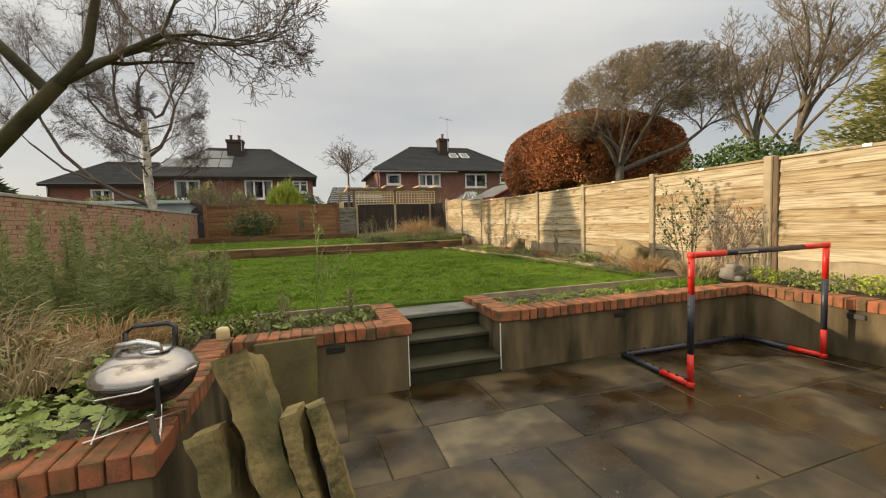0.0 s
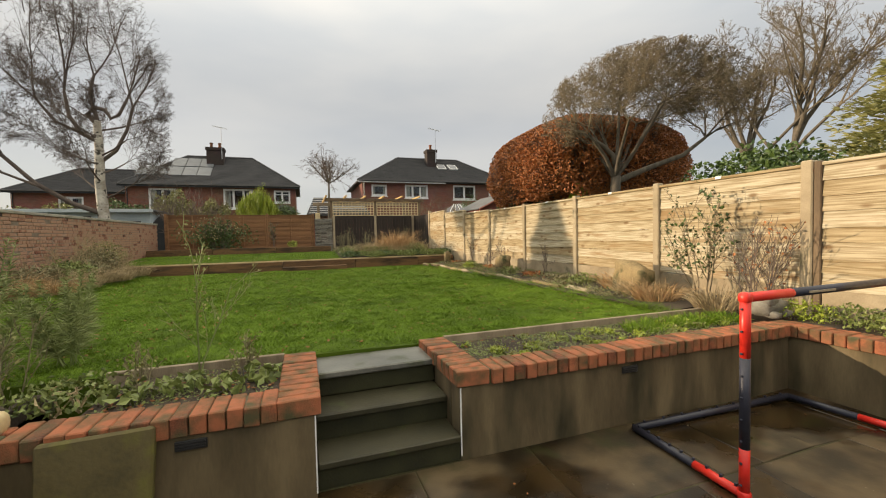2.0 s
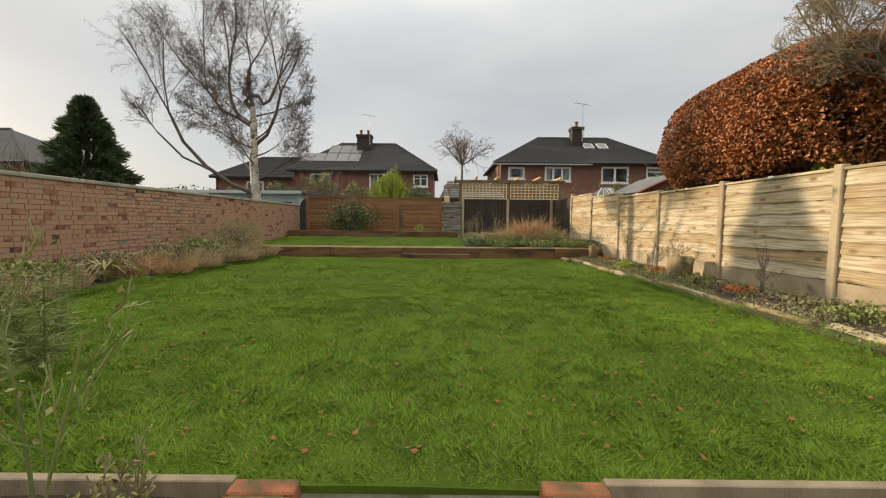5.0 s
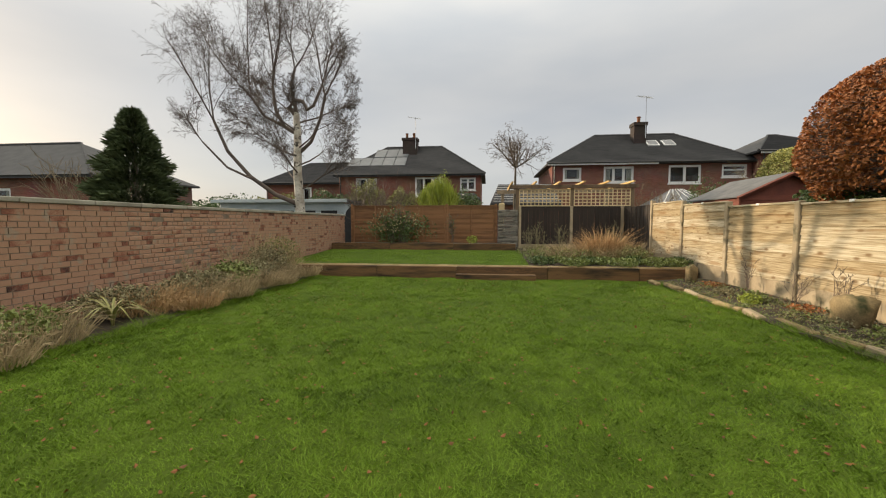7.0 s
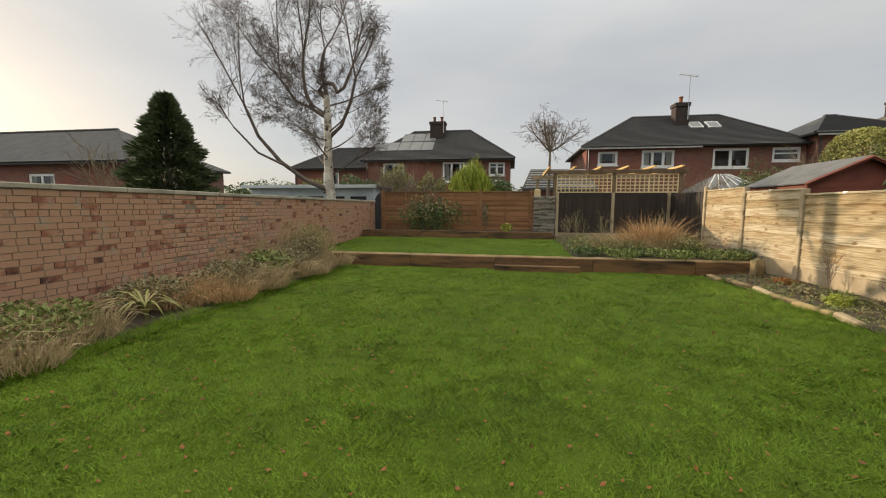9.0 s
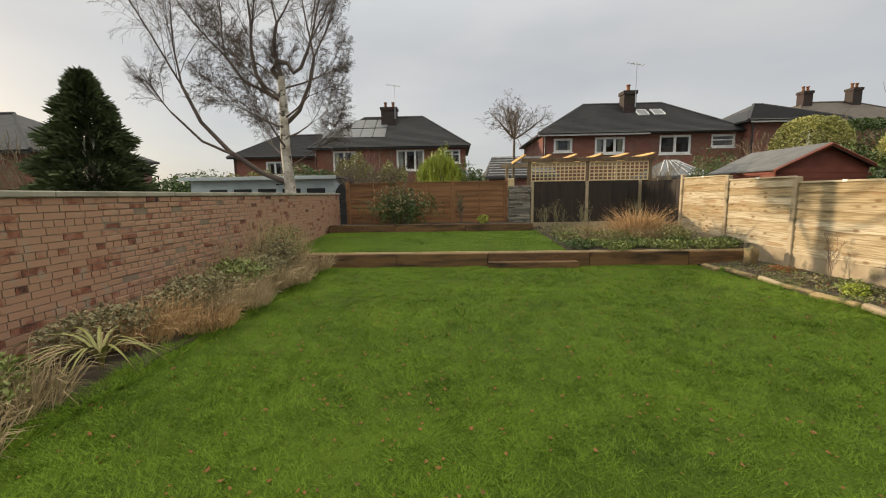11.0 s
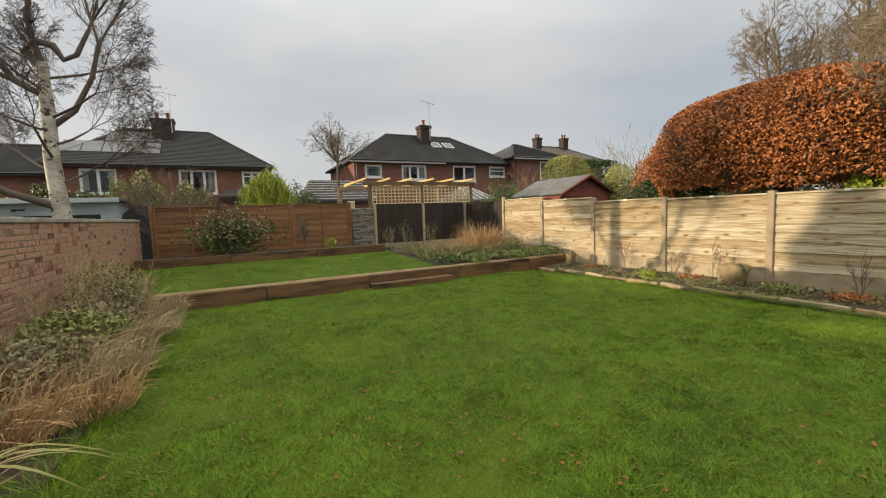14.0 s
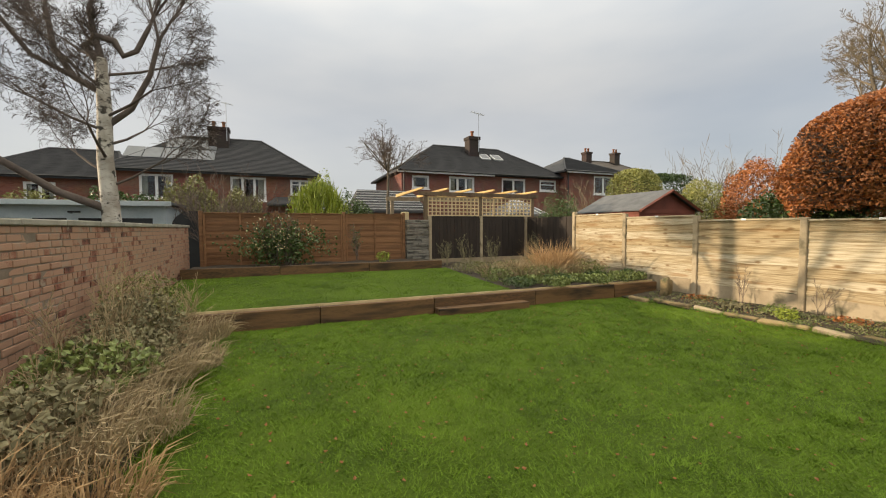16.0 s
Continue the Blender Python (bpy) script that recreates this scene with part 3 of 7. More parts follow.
part("rendered_wall", Geo().box(PX1, 4.86, PY0, 4.92, -0.08, 0.49, 0.006), M_render, wall_e)
wall_w = thing("patio_wall_west", (-1.1, 4, 0), "mossy rendered raised-bed wall with brick coping", "wall", kind="structure")
part("rendered_wall", Geo().box(-1.2, PX0, 3.12, 4.68, -0.08, 0.49, 0.006), M_render, wall_w)
part("rendered_return", Geo().box(-4.9, -1.2, 3.12, 3.32, -0.08, 0.49, 0.006), M_render, wall_w)
cap_brick_x = Geo().box(-0.0395, 0.0395, -0.118, 0.118, 0.0, 0.105, 0.006).mesh("brick", M_capbrick)
rr = random.Random(4)


def cap_row(parent, x0, y0, x1, y1, facing):
    """Coping bricks laid side by side from one point to another; facing: the turn of their long side."""
    n = max(1, round(math.hypot(x1 - x0, y1 - y0) / 0.087))
    for i in range(n):
        t = (i + 0.5) / n
        m = pose(x0 + (x1 - x0) * t, y0 + (y1 - y0) * t, 0.492 + rr.uniform(-0.003, 0.004), rr.gauss(0, 0.7), rr.gauss(0, 0.7), facing + rr.gauss(0, 0.9))
        piece("brick", cap_brick_x, m, parent)
    return n


def mortar_bed(parent, x0, x1, y0, y1):
    part("mortar_bed", Geo().box(x0, x1, y0, y1, 0.488, 0.588), M_mossmortar, parent)


mortar_bed(wall_n, STEP_X1 + 0.02, 4.66, 4.735, 4.925)
cap_row(wall_n, STEP_X1 + 0.24, 4.825, PX1 - 0.02, 4.825, 0)
mortar_bed(wall_n, STEP_X1 + 0.02, 1.55, 4.93, 5.64)
cap_row(wall_n, 1.45, 4.72, 1.45, 5.66, 90)
mortar_bed(wall_nl, -0.95, STEP_X0 - 0.02, 4.68, 4.87)
cap_row(wall_nl, -0.95, 4.77, STEP_X0 - 0.22, 4.77, 0)
mortar_bed(wall_nl, 0.255, STEP_X0 - 0.02, 4.88, 5.64)
cap_row(wall_nl, 0.355, 4.66, 0.355, 5.66, 90)
mortar_bed(wall_e, 4.67, 4.85, PY0, 4.90)
cap_row(wall_e, 4.765, 4.92, 4.765, -1.5, 90)
mortar_bed(wall_w, -1.19, -0.985, 3.34, 4.66)
cap_row(wall_w, -1.08, 3.34, -1.08, 4.86, 90)
mortar_bed(wall_w, -4.9, -0.985, 3.13, 3.31)
cap_row(wall_w, -0.95, 3.215, -4.0, 3.215, 0)
# metal corner beads and vents
for x, y in ((STEP_X1 + 0.021, PY1 - 0.001), (STEP_X0 - 0.021, 4.679)):
    part("corner_bead", Geo().box(x - 0.004, x + 0.004, y - 0.004, y + 0.004, 0.03, 0.485), M_white, wall_n, "thin white corner bead")


def vent(at, turn, parent):
    m = pose(*at, 0, 0, turn)
    v = part("vent", Geo().box(-0.075, 0.075, -0.012, 0.002, -0.026, 0.026, 0.003, m), M_vent, parent, "small black plastic wall vent")
    for k in range(3):
        part("louvre", Geo().box(-0.068, 0.068, -0.018, -0.008, -0.018 + k * 0.015, -0.011 + k * 0.015, 0.0, m), M_vent, v)


vent((-0.18, 4.679, 0.44), 0, wall_nl)
vent((2.78, PY1 - 0.001, 0.43), 0, wall_n)
vent((PX1 - 0.001, 3.7, 0.43), -90, wall_e)

M_topslab = pbr("grey_top_slab", (0.07, 0.072, 0.062), (0.19, 0.19, 0.165), 3, 0.4, 0.4, 50, 0.0, spots=((0.06, 0.07, 0.03), 0.2, 4))
steps = thing("garden_steps", (0.9, 5.1, 0), "dark wet stone steps up from patio to lawn", "steps", kind="structure")
for k, (y, z) in enumerate(((4.72, 0.175), (4.98, 0.35), (5.26, 0.535))):
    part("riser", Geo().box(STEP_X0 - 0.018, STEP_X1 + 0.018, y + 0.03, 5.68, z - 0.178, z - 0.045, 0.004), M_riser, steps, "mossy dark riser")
    s = Geo()
    yb = 5.72 if k == 2 else y + 0.33
    s.box(STEP_X0 - 0.012, STEP_X1 + 0.012, y, yb, z - 0.045, z, 0.008)
    for v in s.v:
        v.y += 0.012 * noise.noise(Vector((v.x * 9, z * 7, 0)))
        v.z += 0.004 * noise.noise(Vector((v.x * 5, v.y * 5, z)))
    part("tread", s, M_topslab if k == 2 else M_slate, steps, "grey stone top slab" if k == 2 else "wet mossy stone tread")
for x0, x1 in ((1.56, 4.9), (-0.9, 0.24)):
    solo("bed_edging", Geo().box(x0, x1, 5.62, 5.66, 0.36, 0.605, 0.004), M_oak, "weathered grey timber board edging the lawn", "edging board", "lawn edging", "structure")

# ---- sleepers ----
sleepers = thing("sleeper_wall", (0, 15.55, 0.5), "low retaining wall of brown timber sleepers", "retaining wall", kind="structure")
x = -4.3
for w in (2.1, 2.0, 2.2, 2.1, 1.3):
    part("sleeper", Geo().box(x, x + w - 0.01, 15.5, 15.61, 0.40, 0.775 + rr.uniform(-0.006, 0.006), 0.008), M_sleeper, sleepers)
    x += w
# added pale strip: draws the sunlit top edge of the sleepers as a solid
part("edging_strip", Geo().box(-4.3, 5.38, 15.612, 15.632, 0.65, 0.812), M_trellis, sleepers, "thin pale strip drawing the sunlit top edge of the sleepers")
bst = thing("sleeper_step", (0.75, 15.4, 0.6), "brown timber step standing before the sleepers", "step")
for k in range(2):
    part("plank", Geo().box(-0.2, 1.7, 15.27 + 0.11 * k, 15.375 + 0.11 * k, 0.46, 0.615, 0.008), M_sleeper, bst)
backs = thing("back_sleeper_wall", (-1.6, 19.37, 0.8), "timber sleepers edging the raised back bed", "retaining wall", kind="structure")
x = -4.9
for w in (2.1, 2.2, 2.1):
    part("sleeper", Geo().box(x, x + w - 0.01, 19.32, 19.42, 0.75, 1.14 + rr.uniform(-0.006, 0.006), 0.008), M_sleeper, backs)
    x += w

# ---- board fence on the right ----
FX = 5.50
fence = thing("board_fence", (FX, 10, 0.5), "sun-bleached horizontal board fence between concrete posts", "fence", kind="structure")
post_y = [5.04 + 1.92 * k for k in range(-4, 8)]


def fence_top(y):
    return 2.17 + max(0.0, (y - 13.2)) * 0.058


for k, y in enumerate(post_y):
    zt = fence_top(y) + 0.04
    part("fence_post", Geo().box(FX - 0.06, FX + 0.05, y - 0.055, y + 0.055, 0.3, zt, 0.012), M_conc, fence, "square concrete fence post")
    if k == 4:
        part("timber_post", Geo().box(FX - 0.045, FX + 0.05, y - 0.125, y - 0.06, 0.4, zt - 0.02, 0.008), M_pgpost, fence, "dark timber post")
    if k + 1 < len(post_y):
        y0, y1 = y + 0.056, post_y[k + 1] - (0.128 if k == 3 else 0.056)
        zb = 0.45 + max(0.0, y - 13) * 0.03
        zt0 = fence_top((y0 + y1) / 2)
        part("gravel_board", Geo().box(FX - 0.022, FX + 0.022, y0, y1, zb, zb + 0.42, 0.005), M_conc, fence, "stained concrete gravel board")
        nb = 8
        pitch = (zt0 - 0.03 - zb - 0.42) / nb
        for i in range(nb):
            b = Geo()
            n = 14
            z0 = zb + 0.42 + i * pitch
            top = z0 + pitch + 0.012
            sd = rr.uniform(0, 99)
            tilt = rr.gauss(0, 0.003)
            for j in range(n + 1):
                yy = y0 + (y1 - y0) * j / n
                low = z0 + 0.021 * noise.noise(Vector((yy * 2.3, sd, 0))) + 0.007 * noise.noise(Vector((yy * 9, sd, 4))) + tilt * (j - n / 2) * 0.4
                b.v += [Vector((FX - 0.029, yy, low)), Vector((FX - 0.010, yy, top)), Vector((FX + 0.012, yy, top)), Vector((FX - 0.016, yy, low))]
            for j in range(n):
                a, c = j * 4, j * 4 + 4
                b.f += [(a + i2, a + (i2 + 1) % 4, c + (i2 + 1) % 4, c + i2) for i2 in range(4)]
            b.f += [(3, 2, 1, 0), (n * 4, n * 4 + 1, n * 4 + 2, n * 4 + 3)]
            part("board", b, M_fence, fence)
        part("capping_rail", Geo().box(FX - 0.045, FX + 0.03, y0, y1, zt0 - 0.03, zt0 + 0.005, 0.005), M_fence, fence)
        for yy in (y0 + 0.04, y1 - 0.04):
            part("batten", Geo().box(FX + 0.013, FX + 0.035, yy - 0.03, yy + 0.03, zb + 0.42, zt0 - 0.03, 0.003), M_fence, fence)
        part("panel_clip", Geo().box(FX - 0.052, FX - 0.03, (y0 + y1) / 2 - 0.04, (y0 + y1) / 2 + 0.04, zt0 - 0.025, zt0 + 0.012, 0.003), M_white, fence, "small white clip")

# ---- back fences ----
bf = thing("lap_fence", (-1.8, 21, 1.0), "orange-brown overlapping board fence panels", "fence", kind="structure")
bx = [-4.72, -2.86, -1.0, 0.86]
for k, x in enumerate(bx):
    part("fence_post", Geo().box(x - 0.045, x + 0.045, 20.96, 21.06, 0.7, 2.55, 0.008), M_lap, bf)
    if k + 1 < len(bx):
        x0, x1 = x + 0.046, bx[k + 1] - 0.046
        n = 15
        for i in range(n):
            z0 = 1.05 + i * 0.095
            b = Geo().box(x0, x1, 20.985 - 0.0, 21.0, z0, z0 + 0.115, 0.003, Matrix.Translation((0, 0.012 * (i % 2), 0)))
            part("board", b, M_lap, bf)
        for xx in (x0 + 0.03, (x0 + x1) / 2, x1 - 0.03):
            part("batten", Geo().box(xx - 0.022, xx + 0.022, 20.955, 20.983, 1.05, 2.47, 0.003), M_lap, bf)
        part("capping_rail", Geo().box(x0, x1, 20.955, 21.03, 2.475, 2.505, 0.004), M_lap, bf)
df = thing("dark_fence", (3.5, 21, 1.0), "dark-stained fence panels between concrete posts", "fence", kind="structure")
dx = [1.75, 3.62, 5.42]
for k, x in enumerate(dx):
    part("fence_post", Geo().box(x - 0.05, x + 0.05, 20.95, 21.05, 0.6, 2.46, 0.01), M_conc, df, "square concrete fence post")
    if k + 1 < len(dx):
        x0, x1 = x + 0.05, dx[k + 1] - 0.05
        part("gravel_board", Geo().box(x0, x1, 20.98, 21.02, 0.7, 1.05, 0.005), M_conc, df, "concrete gravel board")
        n = 13
        for i in range(n):
            a = x0 + (x1 - x0) * i / n
            part("board", Geo().box(a, a + (x1 - x0) / n - 0.006, 20.985 + 0.008 * (i % 2), 21.01 + 0.008 * (i % 2), 1.05, 2.38, 0.003), M_darkfence, df)
for i in range(16):
    a = post_y[-1] + 0.06 + i * 0.158
    part("board", Geo().box(FX - 0.012 + 0.008 * (i % 2), FX + 0.012 + 0.008 * (i % 2), a, a + 0.15, 0.8, 2.40, 0.003), M_darkfence, df)

stack = thing("dry_stone_pier", (1.3, 21, 0.8), "stacked thin grey stones in a short dry pier", "stone pier", kind="structure")
z = 0.8
while z < 2.32:
    hgt = rr.uniform(0.03, 0.075)
    x = 0.93
    while x < 1.62:
        w = min(rr.uniform(0.13, 0.34), 1.68 - x)
        part("stone", Geo().box(x, x + w - 0.006, 20.88 + rr.uniform(-0.03, 0.03), 21.12, z, z + hgt - 0.006, 0.008), M_drystone, stack)
        x += w
    z += hgt

# ---- pergola with trellis ----
pg = thing("pergola", (3.6, 21.6, 0.6), "timber pergola with trellis panels and yellow rafters", "pergola")
for x in (1.66, 3.66, 5.80):
    part("post", Geo().box(x - 0.06, x + 0.06, 21.10, 21.22, 0.6, 3.24, 0.01), M_pgpost, pg)
for x in (1.2, 5.62):
    part("post", Geo().box(x - 0.06, x + 0.06, 23.6, 23.72, 0.45, 3.27, 0.01), M_oak, pg)
part("beam", Geo().box(1.38, 6.0, 21.05, 21.10, 3.12, 3.25, 0.008), M_pgpost, pg)
part("beam", Geo().box(0.95, 5.85, 23.56, 23.61, 3.10, 3.25, 0.008), M_oak, pg)
for k in range(6):
    x = 1.45 + k * 0.86
    r = Geo().box(x - 0.035, x + 0.035, 20.80, 23.9, 3.255, 3.37, 0.006)
    for v in r.v:
        if v.y < 21:
            v.z = 3.31 + (v.z - 3.255) * 0.5
    part("rafter", r, M_pergola, pg)
for x0, x1 in ((1.72, 3.60), (3.72, 5.74)):
    tr = part("trellis", Geo().box(x0, x1, 21.13, 21.16, 2.46, 2.50, 0.003).box(x0, x1, 21.13, 21.16, 3.06, 3.11, 0.003), M_trellis, pg, "pale square lattice trellis")
    n = 13
    for i in range(n + 1):
        x = x0 + 0.02 + (x1 - x0 - 0.04) * i / n
        part("lath", Geo().box(x - 0.017, x + 0.017, 21.112, 21.13, 2.46, 3.10), M_trellis, tr)
    for i in range(1, 5):
        z = 2.48 + i * 0.12
        part("lath", Geo().box(x0, x1, 21.13, 21.146, z - 0.017, z + 0.017), M_trellis, tr)
    part("panel", Geo().box(x0, x1, 21.12, 21.15, 2.28, 2.455, 0.003), M_darkfence, pg)

# ---- old brick boundary wall on the left: core and coping (bricks at the end) ----
WX = -5.0
brick_wall = thing("garden_wall_west", (WX, 12, 0.5), "weathered red brick garden wall with stone coping", "wall", kind="structure")
part("wall_core", Geo().box(WX - 0.21, WX + 0.008, 2.0, 20.9, 0.3, 2.10), M_mortar, brick_wall)
y = 2.0
while y < 20.9:
    w = min(rr.uniform(0.75, 1.0), 20.95 - y)
    part("coping_stone", Geo().box(WX - 0.26, WX + 0.04, y, y + w - 0.008, 2.10, 2.165 + rr.uniform(-0.006, 0.006), 0.01), M_coping, brick_wall)
    y += w


# ---- houses ----
def wall_with_openings(geo, x0, x1, z0, z1, y0, y1, holes):
    """One connected wall, y0 to y1 thick, with openings right through it."""
    xs = sorted({x0, x1, *[h[0] for h in holes], *[h[1] for h in holes]})
    zs = sorted({z0, z1, *[h[2] for h in holes], *[h[3] for h in holes]})
    solid = {(i, k) for i in range(len(xs) - 1) for k in range(len(zs) - 1)
             if not any(h[0] <= xs[i] + 1e-6 and h[1] >= xs[i + 1] - 1e-6 and h[2] <= zs[k] + 1e-6 and h[3] >= zs[k + 1] - 1e-6 for h in holes)}
    idx = {}

    def at(i, j, k):
        if (i, j, k) not in idx:
            idx[i, j, k] = len(geo.v)
            geo.v.append(Vector((xs[i], (y0, y1)[j], zs[k])))
        return idx[i, j, k]

    for i, k in solid:
        geo.f.append((at(i, 0, k), at(i + 1, 0, k), at(i + 1, 0, k + 1), at(i, 0, k + 1)))
        geo.f.append((at(i, 1, k + 1), at(i + 1, 1, k + 1), at(i + 1, 1, k), at(i, 1, k)))
        for di, dk, a, b in ((-1, 0, (0, 0), (0, 1)), (1, 0, (1, 1), (1, 0)), (0, -1, (1, 0), (0, 0)), (0, 1, (0, 1), (1, 1))):
            if (i + di, k + dk) not in solid:
                geo.f.append((at(i + a[0], 0, k + a[1]), at(i + b[0], 0, k + b[1]), at(i + b[0], 1, k + b[1]), at(i + a[0], 1, k + a[1])))
    return geo


def window(parent, x0, x1, z0, z1, y, lights=2, curtain=True, transom=False):
    """A white window in an opening: frame, panes, sill and curtains behind."""
    w = part("window", Geo().box(x0, x1, y + 0.05, y + 0.11, z0, z0 + 0.15).box(x0, x1, y + 0.05, y + 0.11, z1 - 0.15, z1).box(x0, x0 + 0.15, y + 0.05, y + 0.11, z0 + 0.15, z1 - 0.15).box(x1 - 0.15, x1, y + 0.05, y + 0.11, z0 + 0.15, z1 - 0.15), M_white, parent, "white plastic window frame")
    step = (x1 - x0) / lights
    for k in range(1, lights):
        part("mullion", Geo().box(x0 + k * step - 0.085, x0 + k * step + 0.085, y + 0.045, y + 0.105, z0 + 0.08, z1 - 0.08), M_white, w)
    if transom:
        part("transom", Geo().box(x0 + 0.08, x1 - 0.08, y + 0.047, y + 0.103, z1 - 0.42, z1 - 0.34), M_white, w)
    part("sill", Geo().box(x0 - 0.06, x1 + 0.06, y - 0.05, y + 0.05, z0 - 0.07, z0 - 0.002, 0.01), M_white, w)
    for k in range(lights):
        part("pane", Geo().box(x0 + k * step + 0.05, x0 + (k + 1) * step - 0.05, y + 0.075, y + 0.082, z0 + 0.08, z1 - 0.08), M_glass, w)
    if curtain:
        for a, b in ((x0 + 0.06, x0 + (x1 - x0) * 0.24), (x1 - (x1 - x0) * 0.24, x1 - 0.06)):
            c = Geo()
            n = 10
            for i in range(n + 1):
                xx = a + (b - a) * i / n
                yy = y + 0.125 + 0.02 * (i % 2)
                c.v += [Vector((xx, yy, z0 + 0.08)), Vector((xx, yy, z1 - 0.08)), Vector((xx, yy + 0.004, z1 - 0.08)), Vector((xx, yy + 0.004, z0 + 0.08))]
            for i in range(n):
                c.f += [(i * 4 + j, i * 4 + (j + 1) % 4, i * 4 + 4 + (j + 1) % 4, i * 4 + 4 + j) for j in range(4)]
            part("curtain", c, M_curtain, w, "cream curtain")
    return w


def hip_roof(x0, x1, y0, y1, ze, rx0, rx1, ry, zr, over=0.4, t=0.12):
    g = Geo()
    a, b, c, d = Vector((x0 - over, y0 - over, ze)), Vector((x1 + over, y0 - over, ze)), Vector((x1 + over, y1 + over, ze)), Vector((x0 - over, y1 + over, ze))
    e, f = Vector((rx0, ry, zr)), Vector((rx1, ry, zr))
    dn = Vector((0, 0, -t))
    g.add([a, b, c, d, e, f, a + dn, b + dn, c + dn, d + dn], [(0, 1, 5, 4), (1, 2, 5), (2, 3, 4, 5), (3, 0, 4), (0, 6, 7, 1), (1, 7, 8, 2), (2, 8, 9, 3), (3, 9, 6, 0), (9, 8, 7, 6)])
    return g


def tile_courses(parent, x0, x1, y0, ze, rx0, rx1, ry, zr, mat, n=26):
    """Thin proud courses on a front roof slope."""
    over = 0.4
    for k in range(n):
        t = (k + 0.5) / n
        xa, xb = (x0 - over) + (rx0 - x0 + over) * t, (x1 + over) + (rx1 - x1 - over) * t
        yy, zz = (y0 - over) + (ry - y0 + over) * t, ze + (zr - ze) * t
        part("tile_course", Geo().box(xa + 0.05, xb - 0.05, yy - 0.02, yy + 0.02, zz - 0.02, zz + 0.035), mat, parent)


def ridge(parent, p, q, mat, r=0.11):
    part("ridge_tiles", Geo().tube([p, q], r, 6), mat, parent)


def chimney(parent, x0, x1, y0, y1, z0, z1, pots, aerial):
    c = part("chimney", Geo().box(x0, x1, y0, y1, z0, z1 - 0.25).box(x0 - 0.07, x1 + 0.07, y0 - 0.07, y1 + 0.07, z1 - 0.25, z1), M_soot, parent, "sooty brick chimney stack")
    part("flashing", Geo().box(x0 - 0.12, x1 + 0.12, y0 - 0.12, y0 - 0.01, z0 + 0.1, z0 + 0.32), M_white, c, "pale lead flashing")
    for k in range(pots):
        x = x0 + (x1 - x0) * (k + 0.5) / pots
        part("chimney_pot", Geo().lathe([(0.15, 0), (0.12, 0.1), (0.12, 0.4), (0.16, 0.44), (0.16, 0.5), (0.10, 0.5), (0.09, 0.1)], 12, (x, (y0 + y1) / 2, z1)), M_capbrick, c, "clay chimney pot")
    if aerial:
        x, y = x1 - 0.1, y0 - 0.05
        a = part("aerial", Geo().tube([(x, y, z0 + 1), (x, y, z1 + 1.9)], 0.03, 5).tube([(x - 0.7, y, z1 + 1.95), (x + 0.5, y, z1 + 1.75)], 0.022, 5), M_steel, c, "thin metal television aerial")
        for k in range(7):
            xx = x - 0.65 + k * 0.18
            zz = z1 + 1.95 - 0.2 * (k * 0.18 + 0.05) / 1.2
            part("rod", Geo().tube([(xx, y - 0.25, zz), (xx, y + 0.25, zz)], 0.012, 4), M_steel, a)


def house(name, label, x0, x1, y0, y1, ze, rx0, rx1, zr, roof_mat, windows, fascia=None, courses=True, group="houses behind the garden"):
    h = thing(name, ((x0 + x1) / 2, (y0 + y1) / 2, 0.45), label, "house", group)
    g = Geo()
    wall_with_openings(g, x0, x1, 0.45, ze, y0, y0 + 0.3, [w[:4] for w in windows])
    part("wall", g, M_housebrick, h)
    for a, b, c, d in ((x0, x0 + 0.3, y0 + 0.302, y1), (x1 - 0.3, x1, y0 + 0.302, y1), (x0 + 0.302, x1 - 0.302, y1 - 0.3, y1)):
        part("wall", Geo().box(a, b, c, d, 0.45, ze), M_housebrick, h)
    ry = (y0 + y1) / 2
    part("roof", hip_roof(x0, x1, y0, y1, ze + 0.14, rx0, rx1, ry, zr), roof_mat, h, "dark tiled hipped roof")
    if courses:
        tile_courses(h, x0, x1, y0, ze + 0.14, rx0, rx1, ry, zr, roof_mat)
    ridge(h, (rx0, ry, zr), (rx1, ry, zr), roof_mat)
    for ex, rx in ((x0 - 0.4, rx0), (x1 + 0.4, rx1)):
        ridge(h, (ex, y0 - 0.4, ze + 0.14), (rx, ry, zr), roof_mat, 0.09)
    f0, f1 = fascia if fascia else (x0 - 0.4, x1 + 0.4)
    part("fascia", Geo().box(f0, f1, y0 - 0.44, y0 - 0.405, ze - 0.06, ze + 0.13), M_white if fascia else M_dark, h, "fascia board")
    part("gutter", Geo().tube([(x0 - 0.4, y0 - 0.5, ze + 0.1), (x1 + 0.4, y0 - 0.5, ze + 0.1)], 0.06, 6), M_dark, h, "dark gutter")
    part("downpipe", Geo().tube([(x0 + 0.15, y0 - 0.08, ze), (x0 + 0.15, y0 - 0.08, 0.5)], 0.045, 6), M_dark, h, "dark downpipe")
    for w in windows:
        window(h, *w[:4], y0, *w[4:])
    return h


